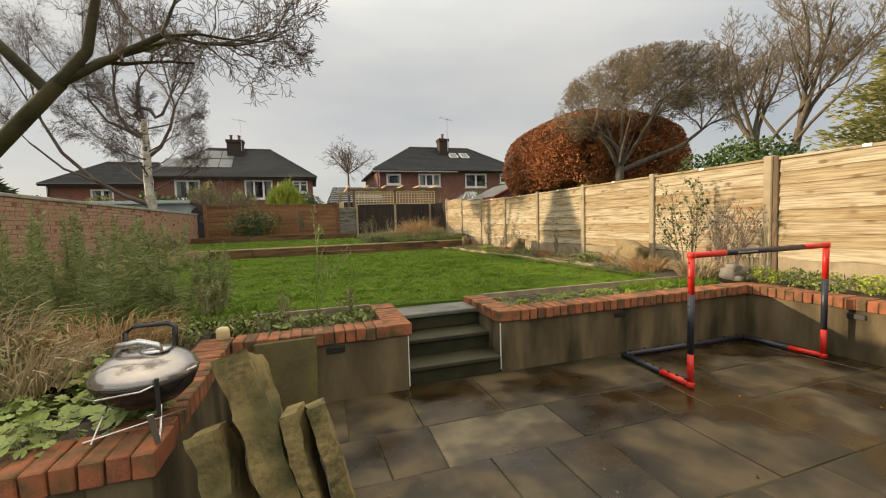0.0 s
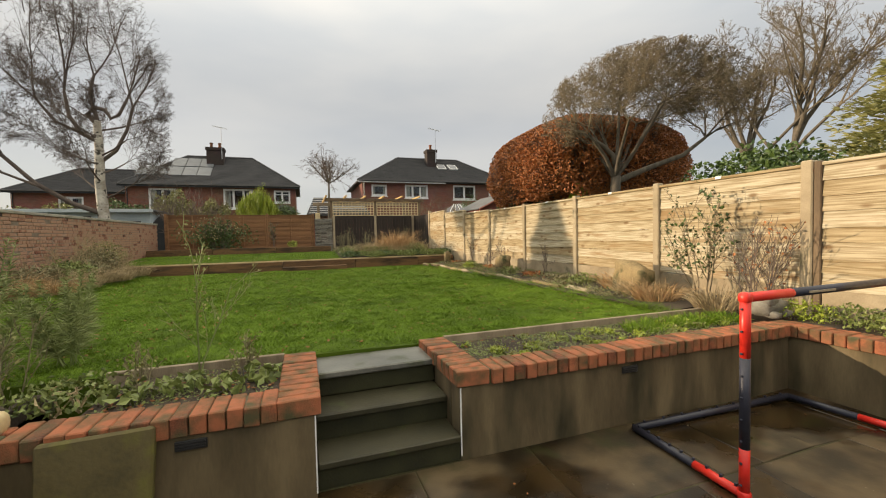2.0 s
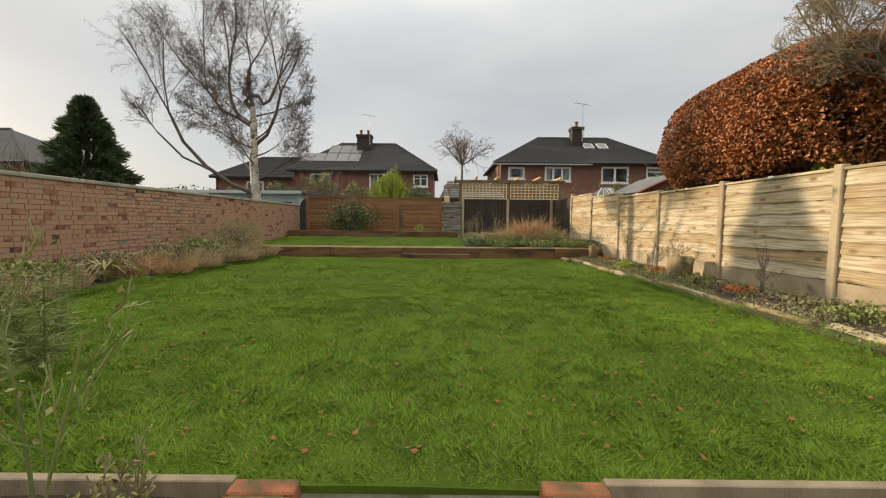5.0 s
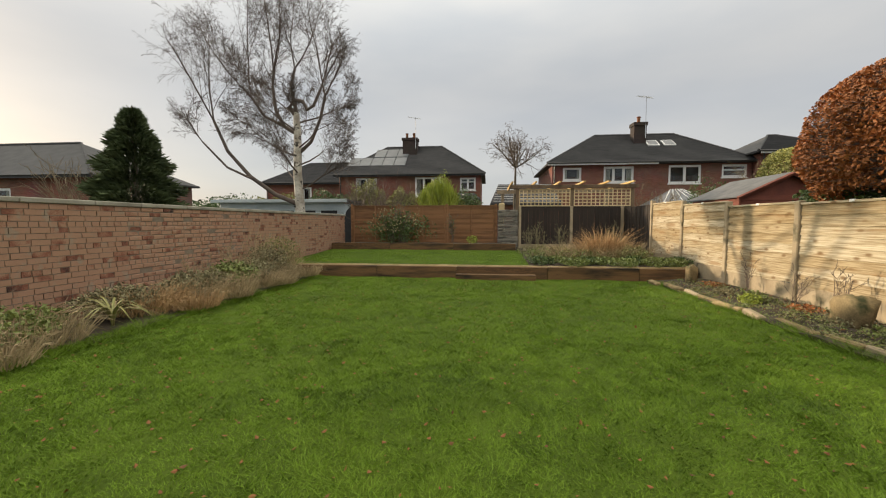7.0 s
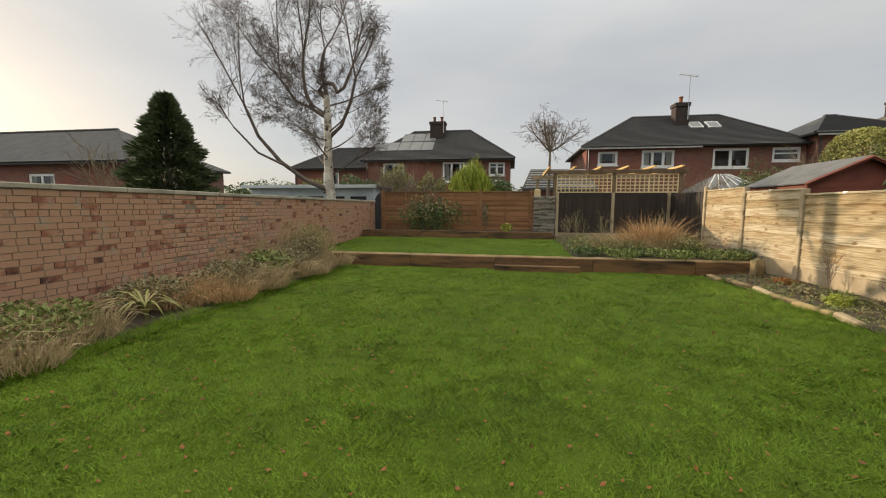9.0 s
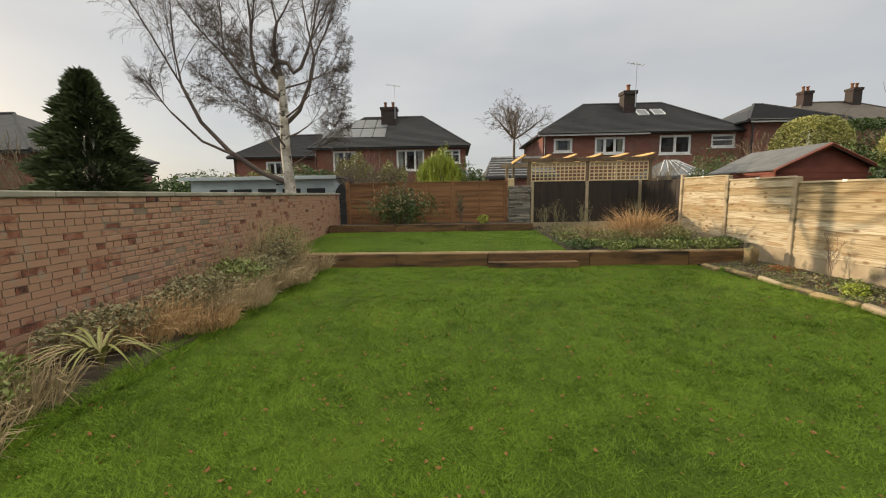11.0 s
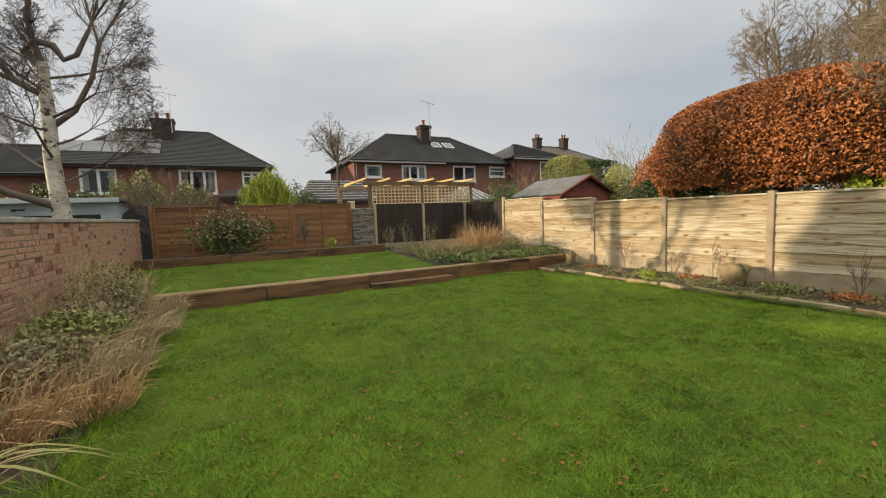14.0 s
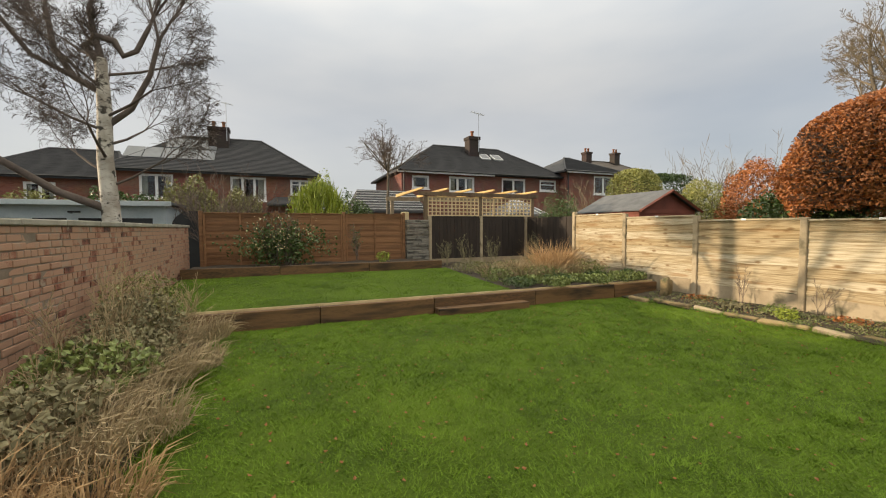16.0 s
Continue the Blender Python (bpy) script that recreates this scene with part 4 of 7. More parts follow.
HA = house("house", "red brick semi-detached house with dark hipped roof and solar panels", -13.2, -0.1, 42.0, 50.0, 6.05, -9.6, -4.0, 9.35, M_roof,
           [(-6.05, -3.65, 4.15, 5.92, 3), (-1.95, -0.55, 4.7, 5.85, 2, False, True), (-11.6, -9.6, 4.2, 5.9, 2), (-5.8, -3.2, 1.4, 3.0, 3)])
part("porch_roof", hip_roof(-3.4, -0.3, 40.6, 42.0, 3.9, -3.0, -0.7, 41.9, 4.5, 0.2), M_roof, HA, "low dark porch roof")
chimney(HA, -7.75, -6.35, 44.7, 45.7, 8.0, 10.05, 2, True)
for r in range(2):
    for k in range(5 if r == 0 else 3):
        t0, t1 = 0.28 + r * 0.32, 0.57 + r * 0.32
        x = -13.0 + k * 1.12 + (2.24 if r else 0) + 0.3
        pa = lambda t: Vector((0, 41.6 + 4.4 * t, 6.19 + 3.16 * t + 0.09))
        a, b = pa(t0), pa(t1)
        ex = Vector((1, 0, 0))
        s = Geo().add([a + ex * x, a + ex * (x + 1.06), b + ex * (x + 1.06), b + ex * x] + [q + Vector((0, 0.02, -0.05)) for q in (a + ex * x, a + ex * (x + 1.06), b + ex * (x + 1.06), b + ex * x)], [(0, 1, 2, 3), (0, 4, 5, 1), (1, 5, 6, 2), (2, 6, 7, 3), (3, 7, 4, 0)])
        part("solar_panel", s, M_solar, HA, "grey rooftop solar panel")
HA2 = house("house", "low brick house with a dark hipped roof", -21.5, -13.4, 44.0, 51.0, 5.6, -18.5, -14.2, 8.1, M_roof, [(-18.5, -16.8, 4.0, 5.3, 2)])
HB = house("house", "red brick house with dark hipped roof and skylights", 5.2, 18.7, 36.0, 44.0, 6.0, 9.1, 15.2, 8.85, M_roof,
           [(5.96, 7.27, 4.87, 5.82, 1), (8.82, 10.9, 4.7, 5.86, 3), (13.25, 15.42, 4.6, 5.9, 2, False), (16.76, 18.4, 5.0, 5.9, 1, False, True)], (4.8, 12.4))
chimney(HB, 11.65, 12.55, 38.4, 39.3, 7.3, 9.5, 1, True)
for k in range(2):
    t = 0.62
    x = 12.95 + k * 1.15
    yy, zz = 35.6 + 4.4 * t, 6.14 + 2.71 * t
    s = Matrix.Translation((x, yy, zz + 0.06)) @ Matrix.Rotation(math.atan2(2.71, 4.4), 4, "X")
    sk = part("skylight", Geo().box(-0.42, 0.42, -0.5, 0.5, -0.03, 0.06, 0.01, s), M_white, HB, "white framed roof skylight")
    part("pane", Geo().box(-0.34, 0.34, -0.42, 0.42, 0.06, 0.07, 0.0, s), M_solar, sk)
HX = house("house", "brick house wing with hipped roof", 18.75, 24.4, 35.2, 42.0, 6.5, 21.2, 21.9, 8.3, M_roof, [(21.6, 23.7, 4.8, 6.35, 2, False)], (18.5, 24.7))
HC = house("house", "distant brick house with brown tiled roof", 31.5, 43.0, 47.0, 56.0, 8.3, 35.0, 40.0, 10.9, M_roof2, [(33, 35, 6.5, 7.8, 2)], courses=False)
chimney(HC, 34.4, 35.3, 50.5, 51.4, 9.6, 11.9, 2, False)
chimney(HC, 39.2, 40.1, 50.5, 51.4, 9.6, 12.1, 2, False)
HD = house("house", "neighbouring house with a long dark hipped roof", -45.0, -22.5, 27.0, 35.0, 4.5, -38.0, -27.5, 7.3, M_roof, [(-30, -28, 2.6, 3.9, 2)], courses=False, group="houses beside the garden")

# ---- garden buildings ----
hut = thing("garden_shed", (8.9, 19.4, 0.5), "red-brown timber shed with grey felt roof", "shed")
hx0, hx1, hy0, hy1 = 7.7, 10.2, 18.1, 20.7
g = Geo()
g.add([Vector(q) for q in ((hx0, hy0, 0.45), (hx1, hy0, 0.45), (hx1, hy0, 2.6), ((hx0 + hx1) / 2, hy0, 3.2), (hx0, hy0, 2.6), (hx0, hy1, 0.45), (hx1, hy1, 0.45), (hx1, hy1, 2.6), ((hx0 + hx1) / 2, hy1, 3.2), (hx0, hy1, 2.6))],
      [(0, 1, 2, 3, 4), (9, 8, 7, 6, 5), (0, 4, 9, 5), (1, 6, 7, 2), (0, 5, 6, 1), (4, 3, 8, 9), (3, 2, 7, 8)])
part("body", g, M_redshed, hut)
for k in range(14):
    z = 0.6 + k * 0.145
    part("cladding_board", Geo().box(hx0 - 0.02, hx0 - 0.003, hy0, hy1, z, z + 0.135, 0.003), M_redshed, hut)
    part("cladding_board", Geo().box(hx0, hx1, hy0 - 0.02, hy0 - 0.003, z, z + 0.135, 0.003), M_redshed, hut)
for sx in (-1, 1):
    mx = (hx0 + hx1) / 2
    ex = mx + sx * ((hx1 - hx0) / 2 + 0.15)
    part("roof_felt", Geo().add([Vector(q) for q in ((mx, hy0 - 0.15, 3.235), (mx, hy1 + 0.15, 3.235), (ex, hy1 + 0.15, 2.565), (ex, hy0 - 0.15, 2.565), (mx, hy0 - 0.15, 3.27), (mx, hy1 + 0.15, 3.27), (ex, hy1 + 0.15, 2.60), (ex, hy0 - 0.15, 2.60))],
         [(0, 1, 2, 3), (7, 6, 5, 4), (0, 3, 7, 4), (1, 5, 6, 2), (3, 2, 6, 7), (0, 4, 5, 1)]), M_felt, hut, "grey mineral roof felt")
    part("barge_board", Geo().tube([(mx, hy0 - 0.17, 3.22), (ex, hy0 - 0.17, 2.55)], 0.05, 4), M_redshed, hut)

sm = thing("summerhouse", (-9, 25.2, 0.5), "pale blue-grey timber summerhouse with flat roof", "summerhouse")
part("wall", wall_with_openings(Geo(), -12.5, -6.2, 0.45, 2.84, 24.2, 24.3, [(-11.7 + k * 1.08, -11.7 + k * 1.08 + 0.82, 1.6, 2.42) for k in range(5)]), M_blueshed, sm)
for a, b, c, d in ((-6.3, -6.2, 24.302, 27), (-12.5, -12.4, 24.302, 27), (-12.398, -6.302, 26.9, 27)):
    part("wall", Geo().box(a, b, c, d, 0.45, 2.84), M_blueshed, sm)
part("roof", Geo().box(-12.8, -6.0, 23.95, 27.2, 2.85, 2.94, 0.01), M_felt, sm, "grey flat roof")
part("fascia", Geo().box(-12.82, -5.98, 23.91, 23.945, 2.80, 2.95, 0.004), M_blueshed, sm)
for k in range(5):
    x = -11.7 + k * 1.08
    part("window", Geo().box(x + 0.002, x + 0.818, 24.24, 24.26, 1.602, 2.418), M_dark, sm, "dark shed window pane")
part("lamp_bracket", Geo().tube([(-8.6, 24.2, 2.58), (-8.6, 24.0, 2.60), (-8.3, 23.95, 2.60)], 0.03, 5), M_dark, sm, "dark outdoor lamp bracket")
tp = Geo()
for i in range(13):
    a = math.pi * i / 12
    for yy in (23.4, 25.6):
        tp.v.append(Vector((-5.3 - 0.62 * math.cos(a), yy, 1.9 + 0.75 * math.sin(a) ** 0.8)))
tp.v += [Vector((v.x, v.y, 0.45)) for v in (tp.v[0], tp.v[1], tp.v[24], tp.v[25])]
tp.f = [(2 * i, 2 * i + 1, 2 * i + 3, 2 * i + 2) for i in range(12)] + [tuple(range(0, 26, 2))[::-1], tuple(range(1, 26, 2)), (26, 27, 1, 0), (24, 25, 29, 28), (26, 0, 24, 28), (1, 27, 29, 25)]
solo("tarpaulin_cover", tp, M_dark, "dark tarpaulin over a hooped frame", "tarpaulin")
ob = thing("outbuilding", (2.6, 31, 0.5), "low outbuilding with dark tiled roof streaked white", "outbuilding")
part("wall", Geo().box(0.9, 4.6, 29.6, 32.4, 0.45, 3.0), M_housebrick, ob)
part("roof", hip_roof(0.9, 4.6, 29.6, 32.4, 3.0, 1.2, 4.3, 31.0, 4.2, 0.2), M_roof, ob)
for k in range(8):
    t = (k + 0.5) / 8
    part("tile_course", Geo().box(0.85 + 0.3 * t, 4.65 - 0.3 * t, 29.38 + 1.6 * t, 29.44 + 1.6 * t, 3.0 + 1.2 * t, 3.03 + 1.2 * t), M_white, ob, "pale tile edge")


# ---- trees ----
def grow(limbs, twigs, p, d, length, r, level, P, rnd):
    """One branch and, from it, its children."""
    seg = P["seg"][min(level, len(P["seg"]) - 1)]
    pts, rad = [p.copy()], [r]
    d = d.normalized()
    ends = r * P["taper"]
    up = P["up"][min(level, len(P["up"]) - 1)]
    for i in range(seg):
        d = (d + Vector((rnd.gauss(0, 1), rnd.gauss(0, 1), rnd.gauss(0, 1))) * P["wob"] + Vector((0, 0, up))).normalized()
        q = pts[-1] + d * (length / seg)
        if level <= P.get("cut", 9) and P.get("inside") and not P["inside"](q):
            break
        pts.append(q)
        rad.append(max(P["rmin"], r + (ends - r) * (i + 1) / seg))
    if len(pts) < 2:
        return
    sides = 8 if r > 0.07 else 5 if r > 0.025 else 3
    (limbs if r > P["twig"] else twigs).tube(pts, rad, sides, cap=False)
    if level >= P["levels"]:
        return
    n = round(P["kids"][min(level, len(P["kids"]) - 1)] * (len(pts) - 1) / seg)
    for k in range(n):
        t = P["from"] + (1 - P["from"]) * (k + rnd.random()) / n
        f = t * (len(pts) - 1)
        i = min(int(f), len(pts) - 2)
        at = pts[i].lerp(pts[i + 1], f - i)
        ax = (pts[i + 1] - pts[i]).normalized()
        perp = ax.cross(Vector((rnd.gauss(0, 1), rnd.gauss(0, 1), rnd.gauss(0, 1)))).normalized()
        ang = radians(rnd.gauss(P["angle"], 9))
        cd = ax * math.cos(ang) + perp * math.sin(ang)
        grow(limbs, twigs, at, cd, length * P["shrink"] * rnd.uniform(0.7, 1.15) * (1.1 - 0.4 * t), max(P["rmin"], rad[i] * P["rk"]), level + 1, P, rnd)


def tree(name, base, label, starts, P, seed, bark, twig_mat, group=""):
    """A bare tree: trunk pieces given as lists of points and radii, each ending in branches."""
    e = thing(name, base, label, "tree", group)
    rnd = random.Random(seed)
    trunk, limbs, twigs = Geo(), Geo(), Geo()
    for pts, rad, length, fan in starts:
        (limbs if trunk.v else trunk).tube(pts, rad, 10, cap=False)
        a, b = Vector(pts[-2]), Vector(pts[-1])
        for k in range(fan):
            ax = (b - a).normalized()
            perp = ax.cross(Vector((rnd.gauss(0, 1), rnd.gauss(0, 1), rnd.gauss(0, 1)))).normalized()
            ang = radians(P["fan"]) * (0.25 + 0.75 * rnd.random()) if fan > 1 else 0.05
            grow(limbs, twigs, b, ax * math.cos(ang) + perp * math.sin(ang), length * rnd.uniform(0.8, 1.1), rad[-1] * 0.72, 0, P, rnd)
    part("trunk", trunk, bark, e, smooth=True)
    part("branchwork", limbs, bark if bark is not M_birch else twig_mat, e, smooth=True, kind="stuff")
    part("twigwork", twigs, twig_mat, e, kind="stuff")
    return e


bx0, by0 = -6.25, 19.7


def in_birch(q):
    """A tall crown, wider on one side, drawn in towards the top."""
    t = max(0.0, (q.z - 7.4) / 3.9)
    wide = (1.0 - t ** 1.7) if t < 1 else 0.0
    off = q.x - bx0
    edge = (4.4 if off < 0 else 1.9) * wide * (1 + 0.3 * noise.noise(q * 1.3))
    return (off / max(edge, 0.05)) ** 2 + ((q.y - by0) / max(2.9 * wide, 0.05)) ** 2 < 1 or q.z < 3.0


birch_P = dict(seg=[7, 6, 5, 5, 5], wob=0.10, up=[0.13, 0.06, 0.0, -0.09, -0.16], taper=0.2, rmin=0.0028, twig=0.028, kids=[12, 8, 5, 3], angle=31, shrink=0.52, rk=0.48, levels=4, fan=20, inside=in_birch, cut=1)
birch_P["from"] = 0.06
starts = [([(bx0 - 0.02, by0, 0.45), (bx0 + 0.04, by0, 2.2), (bx0 - 0.03, by0, 3.6), (bx0, by0, 4.7), (bx0 - 0.03, by0, 5.75)], [0.22, 0.175, 0.15, 0.135, 0.11], 1.2, 1),
          ([(bx0, by0, 2.5), (bx0 - 0.8, by0 - 0.15, 2.85), (bx0 - 1.7, by0 - 0.25, 3.5), (bx0 - 2.5, by0 - 0.3, 4.4), (bx0 - 3.0, by0 - 0.3, 5.5)], [0.09, 0.08, 0.07, 0.058, 0.045], 4.6, 2),
          ([(bx0 - 1.4, by0 - 0.2, 3.3), (bx0 - 2.4, by0 - 0.5, 3.8), (bx0 - 3.3, by0 - 0.5, 4.7)], [0.045, 0.038, 0.03], 2.8, 2),
          ([(bx0, by0, 4.3), (bx0 + 0.45, by0 + 0.1, 4.75), (bx0 + 0.85, by0, 5.5), (bx0 + 1.05, by0, 6.3)], [0.07, 0.062, 0.052, 0.045], 4.2, 2),
          ([(bx0, by0, 5.0), (bx0 - 0.5, by0, 5.3), (bx0 - 0.85, by0 + 0.1, 5.9), (bx0 - 0.95, by0 + 0.1, 6.7)], [0.075, 0.068, 0.06, 0.05], 4.6, 2),
          ([(bx0 - 0.5, by0 + 0.02, 5.3), (bx0 - 1.1, by0 - 0.2, 5.6), (bx0 - 1.55, by0 - 0.3, 6.3)], [0.05, 0.045, 0.038], 3.8, 2),
          ([(bx0 - 0.03, by0, 5.65), (bx0 - 0.26, by0 - 0.05, 5.95), (bx0 - 0.08, by0 - 0.05, 6.2), (bx0 + 0.24, by0 - 0.04, 6.14), (bx0 + 0.38, by0, 5.86), (bx0 + 0.62, by0, 6.0), (bx0 + 0.85, by0 + 0.1, 6.6)], [0.10, 0.085, 0.08, 0.075, 0.065, 0.055, 0.045], 4.4, 2),
          ([(bx0 - 0.1, by0 - 0.05, 6.18), (bx0 - 0.15, by0 - 0.1, 6.7), (bx0 - 0.05, by0, 7.3)], [0.06, 0.05, 0.042], 4.2, 2)]
for k in range(10):
    a, z, q = k * 2.4, 3.0 + k * 0.3, 0.45 + 0.1 * (k % 3)
    starts.append(([(bx0, by0, z), (bx0 + q * math.cos(a), by0 + q * math.sin(a), z + 0.22), (bx0 + 1.9 * q * math.cos(a), by0 + 1.9 * q * math.sin(a), z + 0.5)], [0.032, 0.026, 0.02], 2.0, 2))
tree("silver_birch", (bx0, by0, 0.5), "bare silver birch with drooping twigs and knuckled fork", starts, birch_P, 11, M_birch, M_birchtwig)

rc = Vector((7.4, 9.1, 4.3))
round_P = dict(seg=[5, 4, 4, 3, 3], wob=0.2, up=[0.0, 0.03, 0.03, 0.03], taper=0.4, rmin=0.003, twig=0.02, kids=[9, 8, 5, 3], angle=40, shrink=0.58, rk=0.5, levels=4, fan=75)
round_P["from"] = 0.2


def in_crown(q):
    """A flat-bottomed dome, clipped but not sharply."""
    d = ((q.x - rc.x) / 2.15) ** 2 + ((q.y - rc.y) / 2.15) ** 2
    return d + (max(0, q.z - 3.8) / 1.55) ** 2.2 < 1 + 0.09 * noise.noise(q * 3.1) and q.z > 2.75 + 0.85 * d


round_P["inside"] = in_crown
tx, ty = 6.74, 9.2
limbs_at = [(-0.6, 0.45, 3.45), (-0.85, -0.2, 3.5), (-0.4, -0.8, 3.6), (0.35, -0.95, 4.0), (0.45, 0.55, 4.2), (-0.2, 0.8, 4.0), (0.05, -0.1, 4.3), (0.85, -0.35, 4.15), (0.95, 0.35, 3.95)]
starts = [([(tx - 0.03, ty, 0.45), (tx - 0.02, ty, 1.8), (tx - 0.01, ty - 0.02, 2.45), (tx + 0.04, ty, 2.85)], [0.15, 0.12, 0.105, 0.085], 1.4, 1)]
for dx0, dy0, zt in limbs_at:
    starts.append(([(tx, ty, 2.62), (tx + dx0 * 0.35, ty + dy0 * 0.35, 3.05), (tx + dx0 * 0.75, ty + dy0 * 0.75, 3.05 + (zt - 3.05) * 0.6), (tx + dx0, ty + dy0, zt)], [0.046, 0.038, 0.03, 0.022], 1.8, 4))
starts.append(([(tx, ty, 2.55), (tx + 0.7, ty - 0.25, 2.85), (tx + 1.4, ty - 0.45, 3.1), (tx + 2.0, ty - 0.5, 3.5)], [0.07, 0.056, 0.046, 0.034], 1.3, 4))
starts.append(([(tx, ty, 2.6), (tx + 0.6, ty + 0.5, 2.95), (tx + 1.2, ty + 0.9, 3.35)], [0.055, 0.045, 0.034], 1.4, 4))
tree("clipped_tree", (tx, ty, 0.5), "bare rounded tree with dense twigs clipped into a dome", starts, round_P, 5, M_bark, M_twiglit)
big_P = dict(seg=[5, 4, 4, 3, 3], wob=0.12, up=[0.12, 0.06, 0.04, 0.03], taper=0.3, rmin=0.007, twig=0.05, kids=[8, 7, 5, 4], angle=40, shrink=0.5, rk=0.5, levels=4, fan=26)
big_P["from"] = 0.2
for k, (x, y, s, hh) in enumerate(((24.2, 17.85, 21, 0.92), (24.0, 16.3, 22, 1.0))):
    tree("tall_tree", (x, y, 0.5), "tall bare deciduous tree beyond the fence", [([(x, y, 0.4), (x - 0.05, y + 0.1 - 0.3 * k, 3.2), (x + 0.05, y + 0.15 - 0.75 * k, 5.8 * hh)], [0.31, 0.25, 0.18], 6.2 * hh, 4), ([(x, y, 4.6), (x - 0.3, y - 1.3, 5.9), (x - 0.4, y - 2.6, 7.0)], [0.09, 0.075, 0.06], 3.2, 2), ([(x, y, 5.0), (x + 0.3, y + 1.1, 6.4), (x + 0.3, y + 1.8, 7.6)], [0.09, 0.07, 0.055], 3.2, 2)], big_P, s, M_bark, M_twiglit, "tall bare trees")
apple_P = dict(seg=[4, 4, 3, 3, 3], wob=0.2, up=[0.10, 0.05, 0.05, 0.05], taper=0.4, rmin=0.0016, twig=0.010, kids=[7, 6, 5, 4], angle=46, shrink=0.6, rk=0.55, levels=4, fan=50)
apple_P["from"] = 0.2
tree("fruit_tree", (-2.75, 4.3, 0.5), "mossy leaning fruit tree with budding bare twigs",
     [([(-2.75, 4.3, 0.5), (-2.4, 4.12, 1.4), (-2.0, 3.95, 1.72), (-1.79, 3.85, 1.88), (-1.44, 3.73, 2.2)], [0.075, 0.052, 0.042, 0.038, 0.034], 0.85, 1),
      ([(-1.44, 3.73, 2.2), (-1.30, 3.68, 2.34), (-1.24, 3.66, 2.58)], [0.031, 0.024, 0.018], 0.95, 4), ([(-1.44, 3.73, 2.2), (-1.2, 3.7, 2.33), (-0.98, 3.66, 2.44)], [0.024, 0.017, 0.014], 0.75, 3),
      ([(-1.5, 3.75, 2.16), (-1.68, 3.68, 2.4), (-1.85, 3.66, 2.66)], [0.028, 0.022, 0.017], 0.95, 4), ([(-1.95, 3.9, 1.78), (-1.85, 3.75, 2.1), (-1.95, 3.55, 2.4)], [0.022, 0.018, 0.014], 0.8, 3)],
     apple_P, 33, M_mossbark, M_twig)
small_P = dict(seg=[4, 3, 3], wob=0.16, up=[0.06, -0.02, -0.06], taper=0.4, rmin=0.005, twig=0.03, kids=[7, 5, 3], angle=48, shrink=0.55, rk=0.5, levels=3, fan=75)
small_P["from"] = 0.15
tree("small_tree", (1.95, 27.2, 0.5), "small bare tree with a bushy head", [([(1.95, 27.2, 0.45), (1.95, 27.2, 3.0), (1.98, 27.2, 4.7)], [0.11, 0.08, 0.05], 1.75, 13)], small_P, 8, M_bark, M_twig)


def conifer(at, height, radius, seed, label, mat, n=9000):
    e = thing("conifer", at, label, "tree")
    rnd = random.Random(seed)
    part("trunk", Geo().tube([at, (at[0], at[1], at[2] + height * 0.95)], [radius * 0.12, 0.02], 6), M_bark, e)
    g = Geo()
    for k in range(n):
        t = rnd.random() ** 1.5
        a = rnd.random() * math.tau
        lump = 1 + 0.28 * math.sin(t * 38 + 3 * math.sin(a * 2)) + 0.22 * noise.noise(Vector((math.cos(a) * 2, math.sin(a) * 2, t * 9 + seed)))
        rr2 = radius * (1 - t) ** 0.75 * lump * (0.2 + 0.8 * rnd.random() ** 0.45)
        q = Vector((at[0] + rr2 * math.cos(a), at[1] + rr2 * math.sin(a), at[2] + 0.3 + t * (height - 0.3)))
        g.blade(q, q + Vector((math.cos(a) * 0.22, math.sin(a) * 0.22, rnd.uniform(-0.08, 0.16))), 0.06)
    part("foliage", g, mat, e, kind="stuff")


conifer((-10.9, 17.75, 0.45), 5.0, 1.6, 3, "dark green pointed conifer behind the wall", M_conifer, 20000)
conifer((20.6, 9.2, 0.45), 8.4, 4.3, 6, "broad olive green conifer beyond the fence", M_olive, 26000)


# ---- clipped beech dome ----
e = thing("beech_dome", (7.55, 11.5, 0.5), "copper beech clipped into a large dome of dry leaves", "tree")
part("trunk", Geo().tube([(7.55, 11.5, 0.45), (7.55, 11.5, 2.8)], [0.2, 0.16], 10), M_bark, e)
rnd = random.Random(77)
cx, cy, cz = 7.6, 11.4, 2.6


def dome(a, t):
    """Radius factor of the dome at the turn a and the height t from 0 to 1."""
    sq = (abs(math.cos(a)) ** 4 + abs(math.sin(a)) ** 4) ** -0.25
    return sq * (1 - max(0, t) ** 4.2) ** 0.5 * (0.92 + 0.08 * min(1, t * 5)) * (1 + 0.03 * noise.noise(Vector((math.cos(a) * 3, math.sin(a) * 3, t * 5))))


